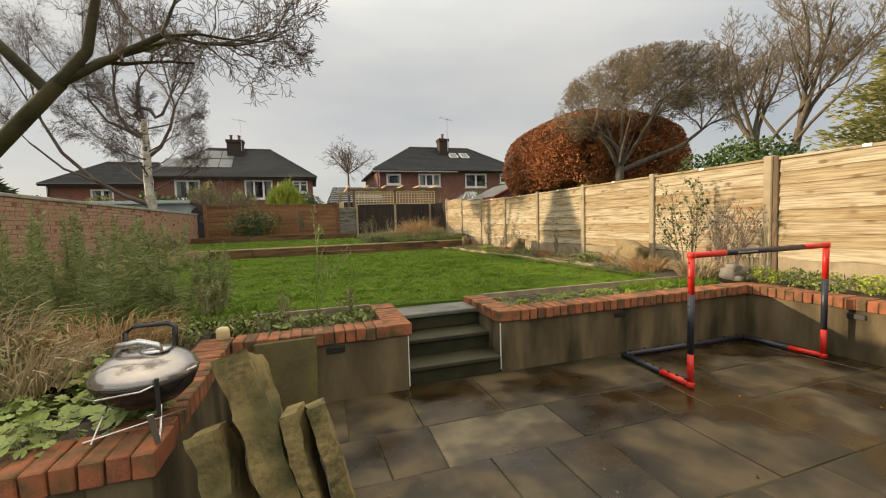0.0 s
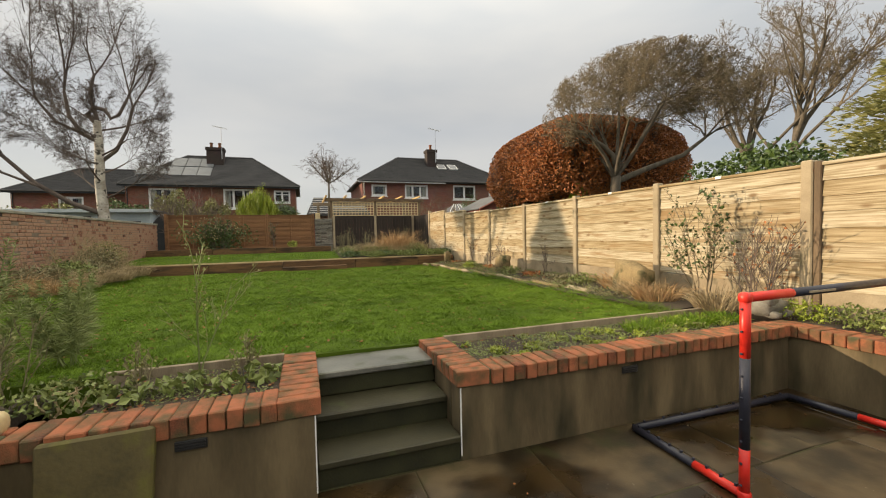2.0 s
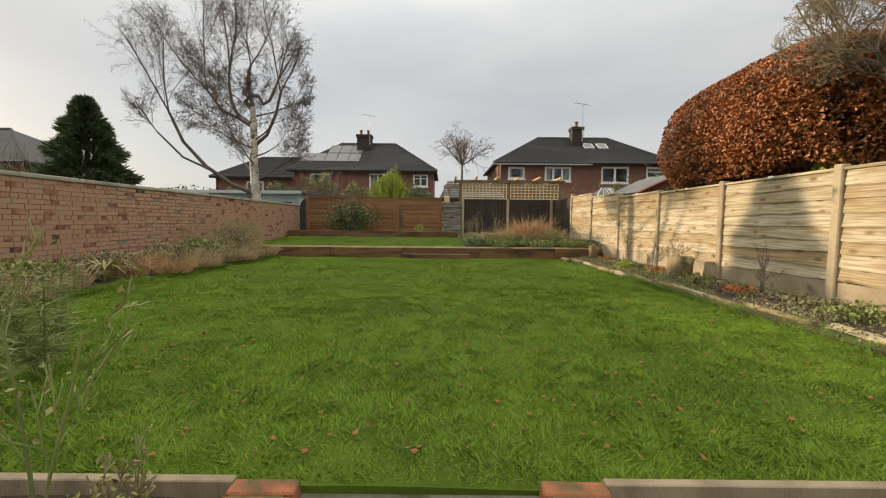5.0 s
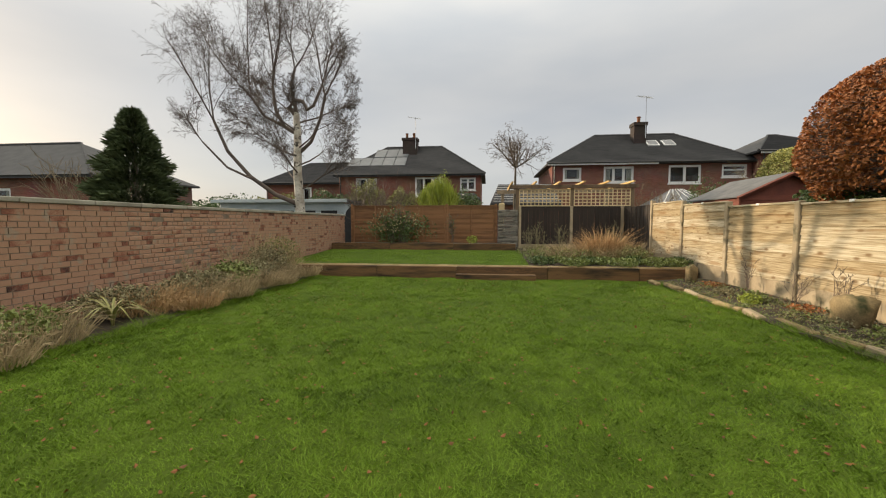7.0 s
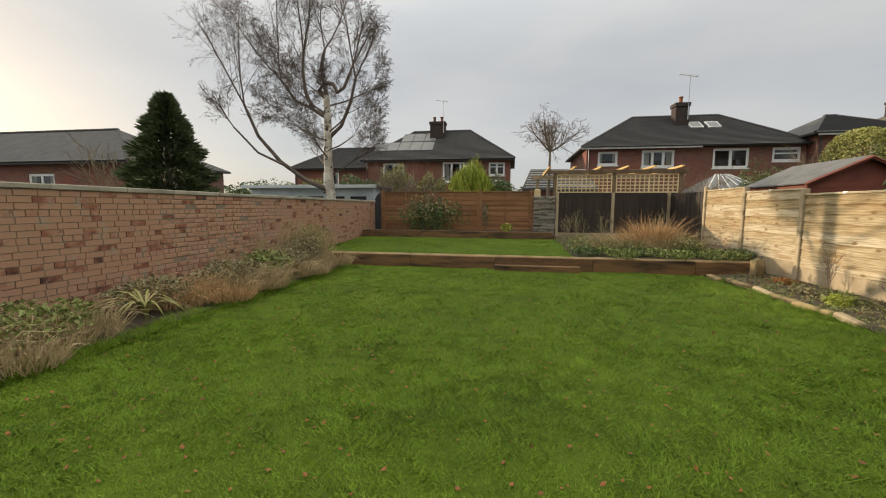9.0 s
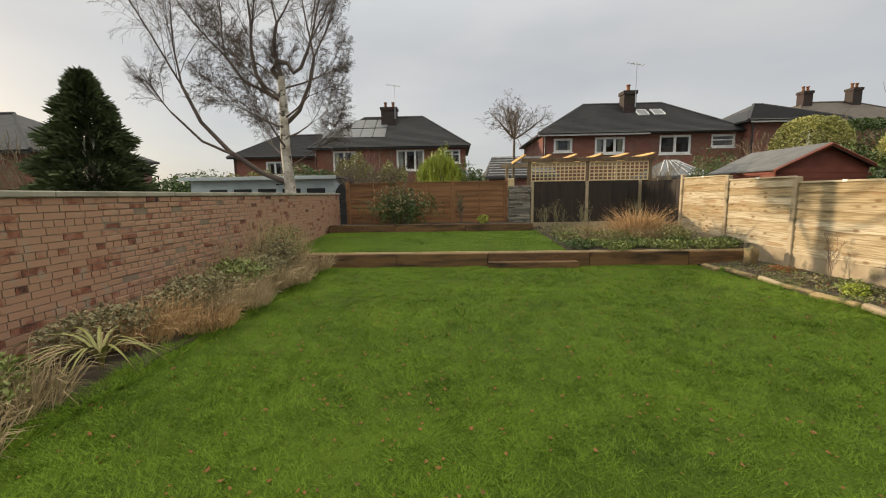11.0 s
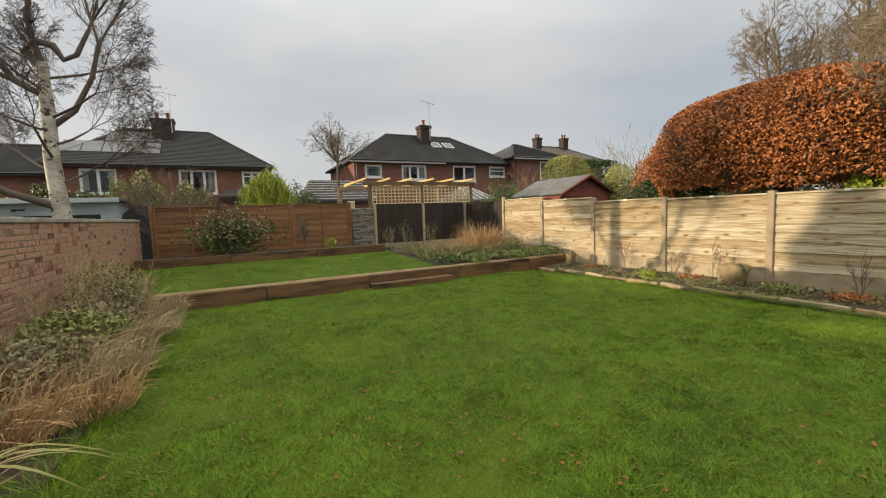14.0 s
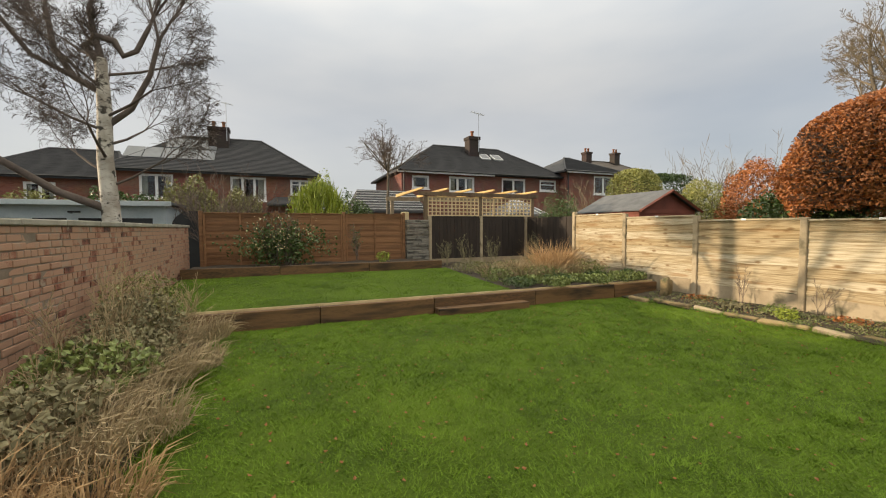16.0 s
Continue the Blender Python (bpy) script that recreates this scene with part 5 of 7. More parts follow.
leaves, stems = Geo(), Geo()
for k in range(76000):
    a, t = rnd.random() * math.tau, rnd.random() ** 0.9
    f = dome(a, t) * (0.84 + 0.17 * rnd.random() ** 0.5)
    q = Vector((cx + 2.2 * f * math.cos(a), cy + 2.17 * f * math.sin(a), cz - 0.3 + 2.18 * t + 0.25 * noise.noise(Vector((a * 3, 0, 1))) * (1 - t)))
    if noise.noise(q * 1.9) > 0.33 and rnd.random() < 0.75:
        continue
    leaves.leaf(q, rnd.uniform(0.042, 0.074))
for k in range(9000):
    a = rnd.random() * math.tau
    u, t = 0.93 * rnd.random() ** 0.35, rnd.random() ** 1.1
    f = 0.93 * dome(a, t) * u
    q = Vector((cx + 2.2 * f * math.cos(a), cy + 2.17 * f * math.sin(a), cz - 0.2 + 1.97 * t))
    leaves.leaf(q, rnd.uniform(0.08, 0.13))
for k in range(5200):
    a, t = rnd.random() * math.tau, rnd.random()
    f = dome(a, t)
    q = Vector((cx + 2.18 * f * math.cos(a), cy + 2.14 * f * math.sin(a), cz - 0.25 + 2.08 * t))
    c0 = Vector((cx, cy, cz + 0.2))
    p0 = c0.lerp(q, rnd.uniform(0.35, 0.75))
    mid = p0.lerp(q, 0.5) + Vector((rnd.gauss(0, 0.08), rnd.gauss(0, 0.08), rnd.gauss(0, 0.06)))
    stems.tube([p0, mid, q + (q - c0) * 0.018], [0.012, 0.007, 0.003], 3, cap=False)
part("branchwork", stems, M_twig, e, kind="stuff")
part("foliage", leaves, M_beech, e, "dry copper-brown leaves", kind="stuff")


# ---- plants ----
def clump(geo, at, radius, height, n, width, rnd, lean=0.6, droop=0.0):
    """Arching blades from one patch of ground."""
    for k in range(n):
        a, r = rnd.random() * math.tau, radius * rnd.random() ** 0.5
        p = Vector((at[0] + r * math.cos(a), at[1] + r * math.sin(a), at[2] - 0.02))
        h = height * rnd.uniform(0.5, 1.1)
        b = a + rnd.gauss(0, 0.7)
        out = h * lean * rnd.random()
        geo.blade(p, p + Vector((out * math.cos(b), out * math.sin(b), h * (1 - droop * rnd.random()))), width * rnd.uniform(0.7, 1.3), bend=h * droop * 0.4)


def bush(name, at, radii, n, size, mat, label, seed, stems=14, category="shrub", stem_mat=None, group="", lump=0.3, shell=0.5):
    """A leafy shrub: forked stems and a lumpy cloud of small leaves."""
    e = thing(name, (at[0], at[1], at[2]), label, category, group)
    rnd = random.Random(seed)
    sg = Geo()
    c = Vector((at[0], at[1], at[2] + radii[2]))
    for k in range(stems):
        a = rnd.random() * math.tau
        q = c + Vector((radii[0] * 0.75 * math.cos(a) * rnd.random(), radii[1] * 0.75 * math.sin(a) * rnd.random(), radii[2] * rnd.uniform(0.1, 0.8)))
        p = Vector((at[0] + radii[0] * 0.2 * math.cos(a), at[1] + radii[1] * 0.2 * math.sin(a), at[2] - 0.05))
        m = p.lerp(q, 0.5) + Vector((rnd.gauss(0, 0.06), rnd.gauss(0, 0.06), 0.05))
        r0 = 0.008 + 0.012 * max(radii)
        sg.tube([p, m, q], [r0, r0 * 0.7, r0 * 0.3], 4, cap=False)
    part("stemwork", sg, stem_mat or M_bark, e, kind="stuff")
    fg = Geo()
    for k in range(n):
        d = Vector((rnd.gauss(0, 1), rnd.gauss(0, 1), rnd.gauss(0, 1))).normalized()
        f = (1 + lump * noise.noise(d * 2.2 + Vector((seed, 0, 0))) + lump * 0.5 * noise.noise(d * 5 + Vector((0, seed, 0)))) * (1 - shell * rnd.random() ** 1.6)
        q = c + Vector((d.x * radii[0] * f, d.y * radii[1] * f, d.z * radii[2] * f))
        if q.z > at[2] - 0.02:
            fg.leaf(q, size * rnd.uniform(0.7, 1.3))
    part("foliage", fg, mat, e, kind="stuff")
    return e


def twiggy(name, at, height, spread, label, seed, mat, n=12, leaves=None, size=0.04, category="shrub", group=""):
    """A bare or sparsely leaved shrub of upright stems."""
    e = thing(name, at, label, category, group)
    rnd = random.Random(seed)
    P = dict(seg=[4, 3, 3], wob=0.10, up=[0.10, 0.10, 0.08], taper=0.4, rmin=0.0025 if height < 2.2 else 0.006, twig=0.05, kids=[6, 4], angle=32, shrink=0.42, rk=0.55, levels=2)
    P["from"] = 0.25
    a, b = Geo(), Geo()
    for k in range(n):
        t = rnd.random() * math.tau
        p = Vector((at[0] + 0.12 * spread * math.cos(t), at[1] + 0.12 * spread * math.sin(t), at[2] - 0.05))
        grow(a, b, p, Vector((spread * 0.5 * math.cos(t) * rnd.random(), spread * 0.5 * math.sin(t) * rnd.random(), 1)), height * rnd.uniform(0.65, 1.0), 0.004 + height * 0.004, 0, P, rnd)
    part("stemwork", b, mat, e, kind="stuff")
    if leaves:
        lm, count = leaves
        lg = Geo()
        verts = b.v
        for k in range(count):
            q = verts[rnd.randrange(len(verts))]
            if q.z > at[2] + height * 0.15:
                lg.leaf(q + Vector((rnd.gauss(0, 0.02), rnd.gauss(0, 0.02), rnd.gauss(0, 0.02))), size * rnd.uniform(0.6, 1.3))
        part("foliage", lg, lm, e, kind="stuff")
    return e


rnd = random.Random(99)
# left border below the brick wall
for k, (x, y, r, h, m, n, lab) in enumerate((
        (-4.3, 10.9, 0.5, 0.40, M_tan, 600, "flopped clump of orange-brown dead grass"), (-4.2, 11.8, 0.45, 0.42, M_straw, 650, "tangled clump of straw-coloured dead grass"),
        (-4.25, 12.5, 0.5, 0.42, M_straw, 650, "tangled clump of straw-coloured dead grass"), (-4.0, 13.2, 0.42, 0.4, M_straw, 600, "tangled clump of straw-coloured dead grass"),
        (-4.3, 14.2, 0.5, 0.5, M_straw, 500, "tangled clump of straw-coloured dead grass"), (-4.2, 9.3, 0.5, 0.4, M_straw, 500, "tangled clump of straw-coloured dead grass"),
        (-4.2, 8.2, 0.5, 0.5, M_straw, 500, "tangled clump of straw-coloured dead grass"), (-4.1, 7.0, 0.5, 0.55, M_straw, 500, "tangled clump of straw-coloured dead grass"),
        (-3.75, 12.1, 0.3, 0.3, M_straw, 330, "tangled clump of straw-coloured dead grass"), (-3.7, 13.6, 0.3, 0.3, M_straw, 330, "tangled clump of straw-coloured dead grass"), (-3.72, 11.2, 0.28, 0.28, M_tan, 300, "flopped clump of orange-brown dead grass"), (-3.75, 14.8, 0.3, 0.35, M_straw, 330, "tangled clump of straw-coloured dead grass"), (-3.75, 8.7, 0.3, 0.3, M_straw, 300, "tangled clump of straw-coloured dead grass"), (-1.95, 4.15, 0.3, 0.3, M_straw, 420, "tangled clump of straw-coloured dead grass"), (-2.9, 3.9, 0.35, 0.35, M_straw, 380, "tangled clump of straw-coloured dead grass"), (-2.6, 4.5, 0.45, 0.5, M_straw, 500, "tangled clump of straw-coloured dead grass"), (-1.75, 4.75, 0.35, 0.3, M_tan, 500, "flopped clump of orange-brown dead grass"))):
    g = Geo()
    clump(g, (x, y, 0.62), r, h, int(n * 1.7), 0.007, rnd, 1.2, 0.8)
    solo("dead_grass", g, m, lab, "grass clump", "dead grass in the border", "stuff")
for k, (x, y, rx, ry, rz, m, n, sz) in enumerate((
        (-4.4, 14.8, 0.45, 0.55, 0.46, M_olive, 2400, 0.04), (-4.3, 14.1, 0.45, 0.5, 0.38, M_greyleaf, 2200, 0.045), (-4.25, 13.4, 0.5, 0.55, 0.26, M_greyleaf, 2000, 0.05), (-4.3, 12.9, 0.5, 0.5, 0.26, M_leaf, 1400, 0.06),
        (-4.35, 12.0, 0.45, 0.6, 0.22, M_greyleaf, 1800, 0.06), (-4.45, 10.6, 0.4, 0.5, 0.2, M_greyleaf, 1500, 0.05), (-4.3, 9.1, 0.5, 0.6, 0.2, M_leaf, 1700, 0.05), (-4.3, 8.0, 0.5, 0.7, 0.26, M_greyleaf, 1500, 0.06), (-4.3, 6.6, 0.5, 0.7, 0.3, M_leaf, 1500, 0.06))):
    bush("border_plant", (x, y, 0.6), (rx, ry, rz), n, sz, m, "withered grey-green border plant" if m is M_greyleaf else "low green leafy border plant", 200 + k, 8, "plant", M_straw, "plants below the brick wall")
for k, (x, y, h) in enumerate(((-4.3, 14.3, 1.0), (-4.0, 14.4, 0.9), (-4.2, 13.0, 0.7), (-4.5, 12.2, 0.7), (-4.5, 14.6, 1.0), (-4.35, 13.9, 1.05), (-4.1, 14.9, 0.95), (-4.6, 13.4, 0.85), (-4.2, 7.6, 0.9), (-4.0, 6.2, 1.0))):
    twiggy("dry_stalks", (x, y, 0.6), h, 0.7, "pale dry stalks of a dead perennial", 300 + k, M_straw, 7, category="plant", group="dry stalks")
e = thing("strap_leaf_plant", (-3.95, 10.05, 0.6), "arching strap leaves of a pale green iris", "plant")
for k in range(26):
    a = rnd.random() * math.tau
    L, w = rnd.uniform(0.55, 0.95), rnd.uniform(0.02, 0.034)
    s = Geo()
    n = 9
    for i in range(n + 1):
        t = i / n
        r, z = L * (0.15 * t + 0.75 * t * t), 0.6 + L * (1.25 * t - 1.05 * t * t)
        p = Vector((-3.95 + r * math.cos(a), 10.05 + r * math.sin(a), max(z, 0.61)))
        sd = Vector((-math.sin(a), math.cos(a), 0)) * w * (1 - t ** 3) * 0.5
        s.v += [p - sd, p + Vector((0, 0, -0.006)), p + sd]
    for i in range(n):
        s.f += [(3 * i, 3 * i + 1, 3 * i + 4, 3 * i + 3), (3 * i + 1, 3 * i + 2, 3 * i + 5, 3 * i + 4)]
    part("strap_leaf", s, M_olive if k % 3 else M_straw, e)

# raised bed beside the patio: scalloped ground cover, tall feathery fronds
def scalloped_plant(at, radius, height, n, size, seed, label):
    """Round lobed leaves on thin stalks from one crown."""
    e = thing("scalloped_plant", at, label, "plant", "scalloped plants in the raised bed")
    r = random.Random(seed)
    stalks, lg = Geo(), Geo()
    for k in range(n):
        a, d = r.random() * math.tau, radius * r.random() ** 0.6
        c = Vector((at[0] + d * math.cos(a), at[1] + d * math.sin(a), at[2] + height * r.uniform(0.25, 1.0) * (1.1 - 0.5 * d / radius)))
        stalks.tube([(at[0] + 0.2 * d * math.cos(a), at[1] + 0.2 * d * math.sin(a), at[2] - 0.03), c], [0.003, 0.002], 3, cap=False)
        up = Vector((0.6 * math.cos(a) * r.random() + r.gauss(0, 0.25), 0.6 * math.sin(a) * r.random() + r.gauss(0, 0.25), 1)).normalized()
        u = up.cross(Vector((math.sin(a), -math.cos(a), 0.1))).normalized()
        w = up.cross(u)
        s0, lobes = size * r.uniform(0.55, 1.2), 7
        pts = [c - up * s0 * 0.12]
        for i in range(lobes * 2 + 1):
            b = math.tau * (0.06 + 0.88 * i / (lobes * 2))
            q = s0 * (0.5 if i % 2 else 0.43)
            pts.append(c + (u * math.cos(b) + w * math.sin(b)) * q + up * s0 * (0.05 if i % 2 else 0.0))
        lg.add(pts, [(0, i, i + 1) for i in range(1, lobes * 2 + 1)])
    part("stalkwork", stalks, M_scallop, e, kind="stuff")
    part("foliage", lg, M_scallop, e, kind="stuff")


for k in range(26):
    x, y = -3.1 + 1.85 * (k % 9) / 8 + rnd.uniform(-0.1, 0.1), 3.45 + 0.42 * (k // 9) + rnd.uniform(-0.1, 0.12)
    scalloped_plant((x, y, 0.52), rnd.uniform(0.16, 0.27), rnd.uniform(0.10, 0.24), 46, rnd.uniform(0.065, 0.10), 1200 + k, "low clump of soft round scalloped green leaves")
for k, (x, y, rx, ry, rz, m, n, sz) in enumerate((
        (-1.6, 4.35, 0.3, 0.25, 0.09, M_greyleaf, 420, 0.05), (-2.2, 4.5, 0.45, 0.35, 0.14, M_olive, 700, 0.05),
        (-3.3, 4.3, 0.6, 0.5, 0.25, M_leaf, 1500, 0.06), (-1.45, 4.95, 0.3, 0.35, 0.12, M_leaf, 520, 0.036), (-0.95, 5.25, 0.3, 0.25, 0.09, M_leaf, 400, 0.036), (-3.0, 5.2, 0.6, 0.5, 0.3, M_greyleaf, 1200, 0.06))):
    bush("ground_cover", (x, y, 0.53), (rx, ry, rz), n, sz, m, "low mossy green ground cover plant", 400 + k, 6, "plant", M_straw, "ground cover in the raised bed")
for k, (x, y, h) in enumerate(((-1.55, 5.6, 1.0), (-1.95, 5.35, 1.1), (-2.4, 5.7, 1.2), (-2.9, 6.0, 1.25), (-2.0, 6.2, 1.1), (-1.3, 6.1, 0.8), (-2.6, 6.6, 1.15), (-3.3, 6.5, 1.1), (-1.5, 6.7, 0.75), (-2.5, 5.1, 1.15), (-3.0, 5.4, 1.2), (-2.2, 5.9, 1.2), (-1.75, 5.9, 1.05))):
    e = thing("feathery_plant", (x, y, 0.56), "tall feathery green plant with thread-like fronds", "plant", "feathery plants")
    st, fr = Geo(), Geo()
    for j in range(7):
        a = rnd.random() * math.tau
        q = Vector((x + 0.25 * math.cos(a), y + 0.25 * math.sin(a), 0.56 + h * rnd.uniform(0.6, 1.0)))
        p = Vector((x + 0.03 * math.cos(a), y + 0.03 * math.sin(a), 0.52))
        st.tube([p, p.lerp(q, 0.5), q], [0.007, 0.005, 0.002], 4, cap=False)
        for i in range(190):
            t = rnd.uniform(0.2, 1.0)
            b = p.lerp(q, t)
            d = Vector((rnd.gauss(0, 1), rnd.gauss(0, 1), rnd.gauss(0.4, 0.6))).normalized() * 0.20 * (1.15 - t)
            fr.blade(b, b + d, 0.006)
    part("stemwork", st, M_frond, e, kind="stuff")
    part("foliage", fr, M_frond, e, kind="stuff")
for k, (x, y, h) in enumerate(((-0.35, 5.5, 0.95), (0.0, 5.45, 0.3), (-0.6, 5.3, 0.35), (-1.25, 5.3, 0.6))):
    twiggy("flower_stalk", (x, y, 0.54), h, 0.3, "thin dry flower stalks in the planter", 330 + k, M_frond if k == 0 else M_greyleaf, 2 if k == 0 else 4, (M_olive, 120), 0.025, "plant", "flower stalks")
# planters behind the patio walls
for k, (x, y) in enumerate(((-0.6, 5.2), (-0.35, 5.3), (-0.1, 5.15), (0.12, 5.3))):
    bush("leafy_plant", (x, y, 0.54), (0.16, 0.18, 0.05), 46, 0.07, M_leaf, "low plant with broad soft green leaves", 500 + k, 4, "plant", M_leaf, "leafy plants in the planters")
for k in range(44):
    x = 1.66 + 3.0 * rnd.random() ** 1.15
    w = rnd.uniform(0.04, 0.11)
    bush("seedling_weed", (x, rnd.uniform(5.0, 5.55), 0.53), (w, w, 0.03), int(900 * w), 0.026, M_lime if k % 3 else M_olive, "small green weed on dark soil", 520 + k, 3, "weed", M_leaf, "weeds in the planter", 0.4, 0.8)
for label, x0, x1, n, mats in (("thin cover of mossy seedlings on dark soil", 1.6, 4.6, 150, M_leaf), ("thin cover of small weeds on dark soil", -0.75, 0.22, 34, M_leaf)):
    g = Geo()
    for k in range(n):
        cxy, w = Vector((rnd.uniform(x0, x1), rnd.uniform(4.97, 5.58), 0)), rnd.uniform(0.03, 0.12)
        for i in range(int(500 * w)):
            q = cxy + Vector((rnd.gauss(0, w), rnd.gauss(0, w * 0.7), 0))
            if x0 < q.x < x1 and 4.95 < q.y < 5.6:
                g.leaf((q.x, q.y, 0.545 + b2(q.x, q.y) * 0.6 + rnd.uniform(0.0, 0.025)), rnd.uniform(0.010, 0.022), 0.5)
    solo("weed_cover", g, mats, label, "weeds", kind="stuff")
g = Geo()
for k in range(260):
    x, y = (rnd.uniform(-0.78, 0.22) if k % 2 else rnd.uniform(1.6, 4.7)), rnd.uniform(4.97, 5.58)
    g.leaf((x, y, 0.552 + b2(x, y) * 0.6), rnd.uniform(0.02, 0.045), 0.75)
solo("leaf_litter", g, M_fallen, "brown leaf litter lying on the planter soil", "leaves", kind="stuff")
for k in range(5):
    g = Geo()
    clump(g, (3.5 + 0.28 * k, 5.3 + 0.06 * (k % 2), 0.54), 0.18, 0.12, 420, 0.006, rnd, 1.0, 0.4)
    solo("grass_tuft", g, M_grass, "bright green grass tuft in the planter", "grass tuft", "grass tufts in the planter", "stuff")
# corner bed by the fence
for k in range(7):
    bush("leafy_weed", (5.12 + 0.1 * (k % 2), 4.85 - 0.34 * k, 0.55), (0.2, 0.22, 0.12), 330, 0.036, M_leaf if k % 3 else M_lime, "bright green leafy weed below the fence", 560 + k, 5, "weed", M_leaf, "weeds in the corner bed")
twiggy("rose_bush", (5.1, 5.95, 0.6), 1.3, 0.5, "sparse leafy rose bush before the fence", 580, M_twiglit, 9, (M_ever, 420), 0.05)
twiggy("bare_shrub", (5.12, 5.3, 0.6), 1.0, 0.7, "reddish bare twiggy shrub before the fence", 581, M_twig, 12, (M_beech, 90), 0.04)
for k, (x, y) in enumerate(((4.9, 5.6), (4.75, 6.3), (4.85, 6.75), (5.1, 7.3))):
    g = Geo()
    clump(g, (x, y, 0.6), 0.24, 0.3, 380, 0.008, rnd, 1.3, 0.5)
    solo("dead_grass", g, M_tan if k % 2 else M_straw, "brown withered tuft in the fence border", "grass clump", "dead grass in the border", "stuff")
for k in range(9):
    y = 8.0 + k * 0.78
    bush("border_weed", (4.95 + 0.15 * math.sin(k * 1.7), y, lawn_z(y) + 0.06), (0.22, 0.26, 0.06 + 0.04 * (k % 3 == 0)), 260, 0.045, (M_leaf, M_greyleaf, M_beech)[k % 3], "low scattered weeds and dead leaves on soil", 600 + k, 4, "weed", M_straw, "weeds in the fence border", 0.4, 0.8)
for label, n, mats, sz in (("straggling weeds covering the border soil", 120, M_leaf, 0.032), ("withered stems and leaves covering the border soil", 110, M_greyleaf, 0.036)):
    g = Geo()
    for k in range(n):
        x0, y0, w = 4.42 + 0.95 * rnd.random(), rnd.uniform(6.2, 15.2), rnd.uniform(0.05, 0.16)
        for i in range(int(420 * w)):
            x, y = min(5.42, x0 + rnd.gauss(0, w * 0.6)), y0 + rnd.gauss(0, w)
            g.leaf((x, y, lawn_z(y) + 0.04 + b2(x, y) * 0.8 + 0.06 * (x - 4.3) + rnd.uniform(0.0, 0.05)), sz * rnd.uniform(0.5, 1.2), 0.4)
    solo("weed_cover", g, mats, label, "weeds", kind="stuff")
bush("lime_plant", (4.72, 12.55, 0.555), (0.16, 0.16, 0.09), 420, 0.035, M_lime, "small bright lime-green cushion plant", 620, 5, "plant", M_leaf)
for k, (x, y) in enumerate(((5.2, 12.3), (5.25, 13.6), (5.2, 11.5), (5.2, 9.6))):
    twiggy("stem_shrub", (x, y, 0.57), 0.75, 0.45, "thin bare stems before the fence", 630 + k, M_twig, 3, group="bare stems at the fence")
# upper terrace bed
for k in range(10):
    bush("ivy_cover", (1.9 + 0.38 * k, 15.95 + 0.25 * math.sin(k * 2.3), 0.80), (0.34, 0.36, 0.11), 480, 0.055, M_leaf if k % 3 else M_ever, "low dark green leafy ground cover", 650 + k, 4, "plant", M_leaf, "ground cover on the terrace")
for k in range(14):
    bush("ivy_cover", (1.85 + 0.42 * (k % 7), 16.8 + 1.5 * (k // 7) + 0.3 * math.sin(k * 1.9), 0.82), (0.4, 0.5, 0.17), 420, 0.05, (M_leaf, M_greyleaf, M_olive)[k % 3], "low straggling ground cover plant", 800 + k, 4, "plant", M_leaf, "ground cover on the terrace")
for k in range(6):
    bush("ivy_cover", (4.3 + 0.15 * (k % 2), 16.6 + 0.5 * k, 0.86), (0.4, 0.4, 0.2), 420, 0.055, M_greyleaf if k % 2 else M_olive, "straggling green border plant", 670 + k, 4, "plant", M_leaf, "ground cover on the terrace")
for k, (x, y, h, n) in enumerate(((3.75, 17.2, 0.95, 460), (3.45, 17.0, 0.72, 380), (4.1, 17.3, 0.66, 380), (2.7, 17.3, 0.5, 300), (3.1, 17.0, 0.55, 300), (2.2, 17.6, 0.4, 240), (3.3, 16.7, 0.45, 300), (2.5, 16.7, 0.38, 260), (4.5, 17.0, 0.5, 300), (3.9, 16.7, 0.5, 300), (2.9, 18.0, 0.5, 260), (4.6, 18.0, 0.55, 260))):
    g = Geo()
    clump(g, (x, y, 0.82), 0.3, h * 1.1, int(n * 1.2), 0.011, rnd, 0.95, 0.35)
    solo("tall_dry_grass", g, M_tan if k < 3 else M_straw, "upright tan clump of dry ornamental grass", "grass clump", "dry grasses on the terrace", "stuff")
for k, (x, y) in enumerate(((2.3, 19.4), (2.0, 20.3), (2.9, 19.0), (4.6, 19.3))):
    twiggy("dry_stalks", (x, y, 0.86), 0.95, 0.5, "dark dry stalks of a dead perennial", 690 + k, M_greyleaf, 6, (M_greyleaf, 110), 0.035, "plant", "dry stalks")
# back bed and beyond the back fence
bush("flowering_shrub", (-2.75, 20.3, 1.02), (1.15, 0.4, 0.6), 2100, 0.085, M_ever, "dark glossy evergreen shrub with pale flower heads", 700, 22, lump=0.75, shell=0.8)
twiggy("upright_stems", (-2.7, 20.35, 1.05), 1.5, 1.1, "upright leafy stems rising from the evergreen shrub", 701, M_twig, 12, (M_ever, 420), 0.07)
g = Geo()
for k in range(150):
    a = rnd.random() * math.tau
    g.leaf((-2.75 + 1.1 * math.cos(a) * rnd.random(), 20.0 - 0.1 * rnd.random(), 1.5 + 0.9 * rnd.random()), 0.05)
solo("pale_blossom", g, M_cream, "pale blossom scattered over the evergreen shrub", "blossom", kind="stuff")
twiggy("small_shrub", (-0.75, 20.4, 1.08), 0.95, 0.5, "thin leafy shrub against the orange fence", 702, M_twig, 7, (M_ever, 160), 0.05)
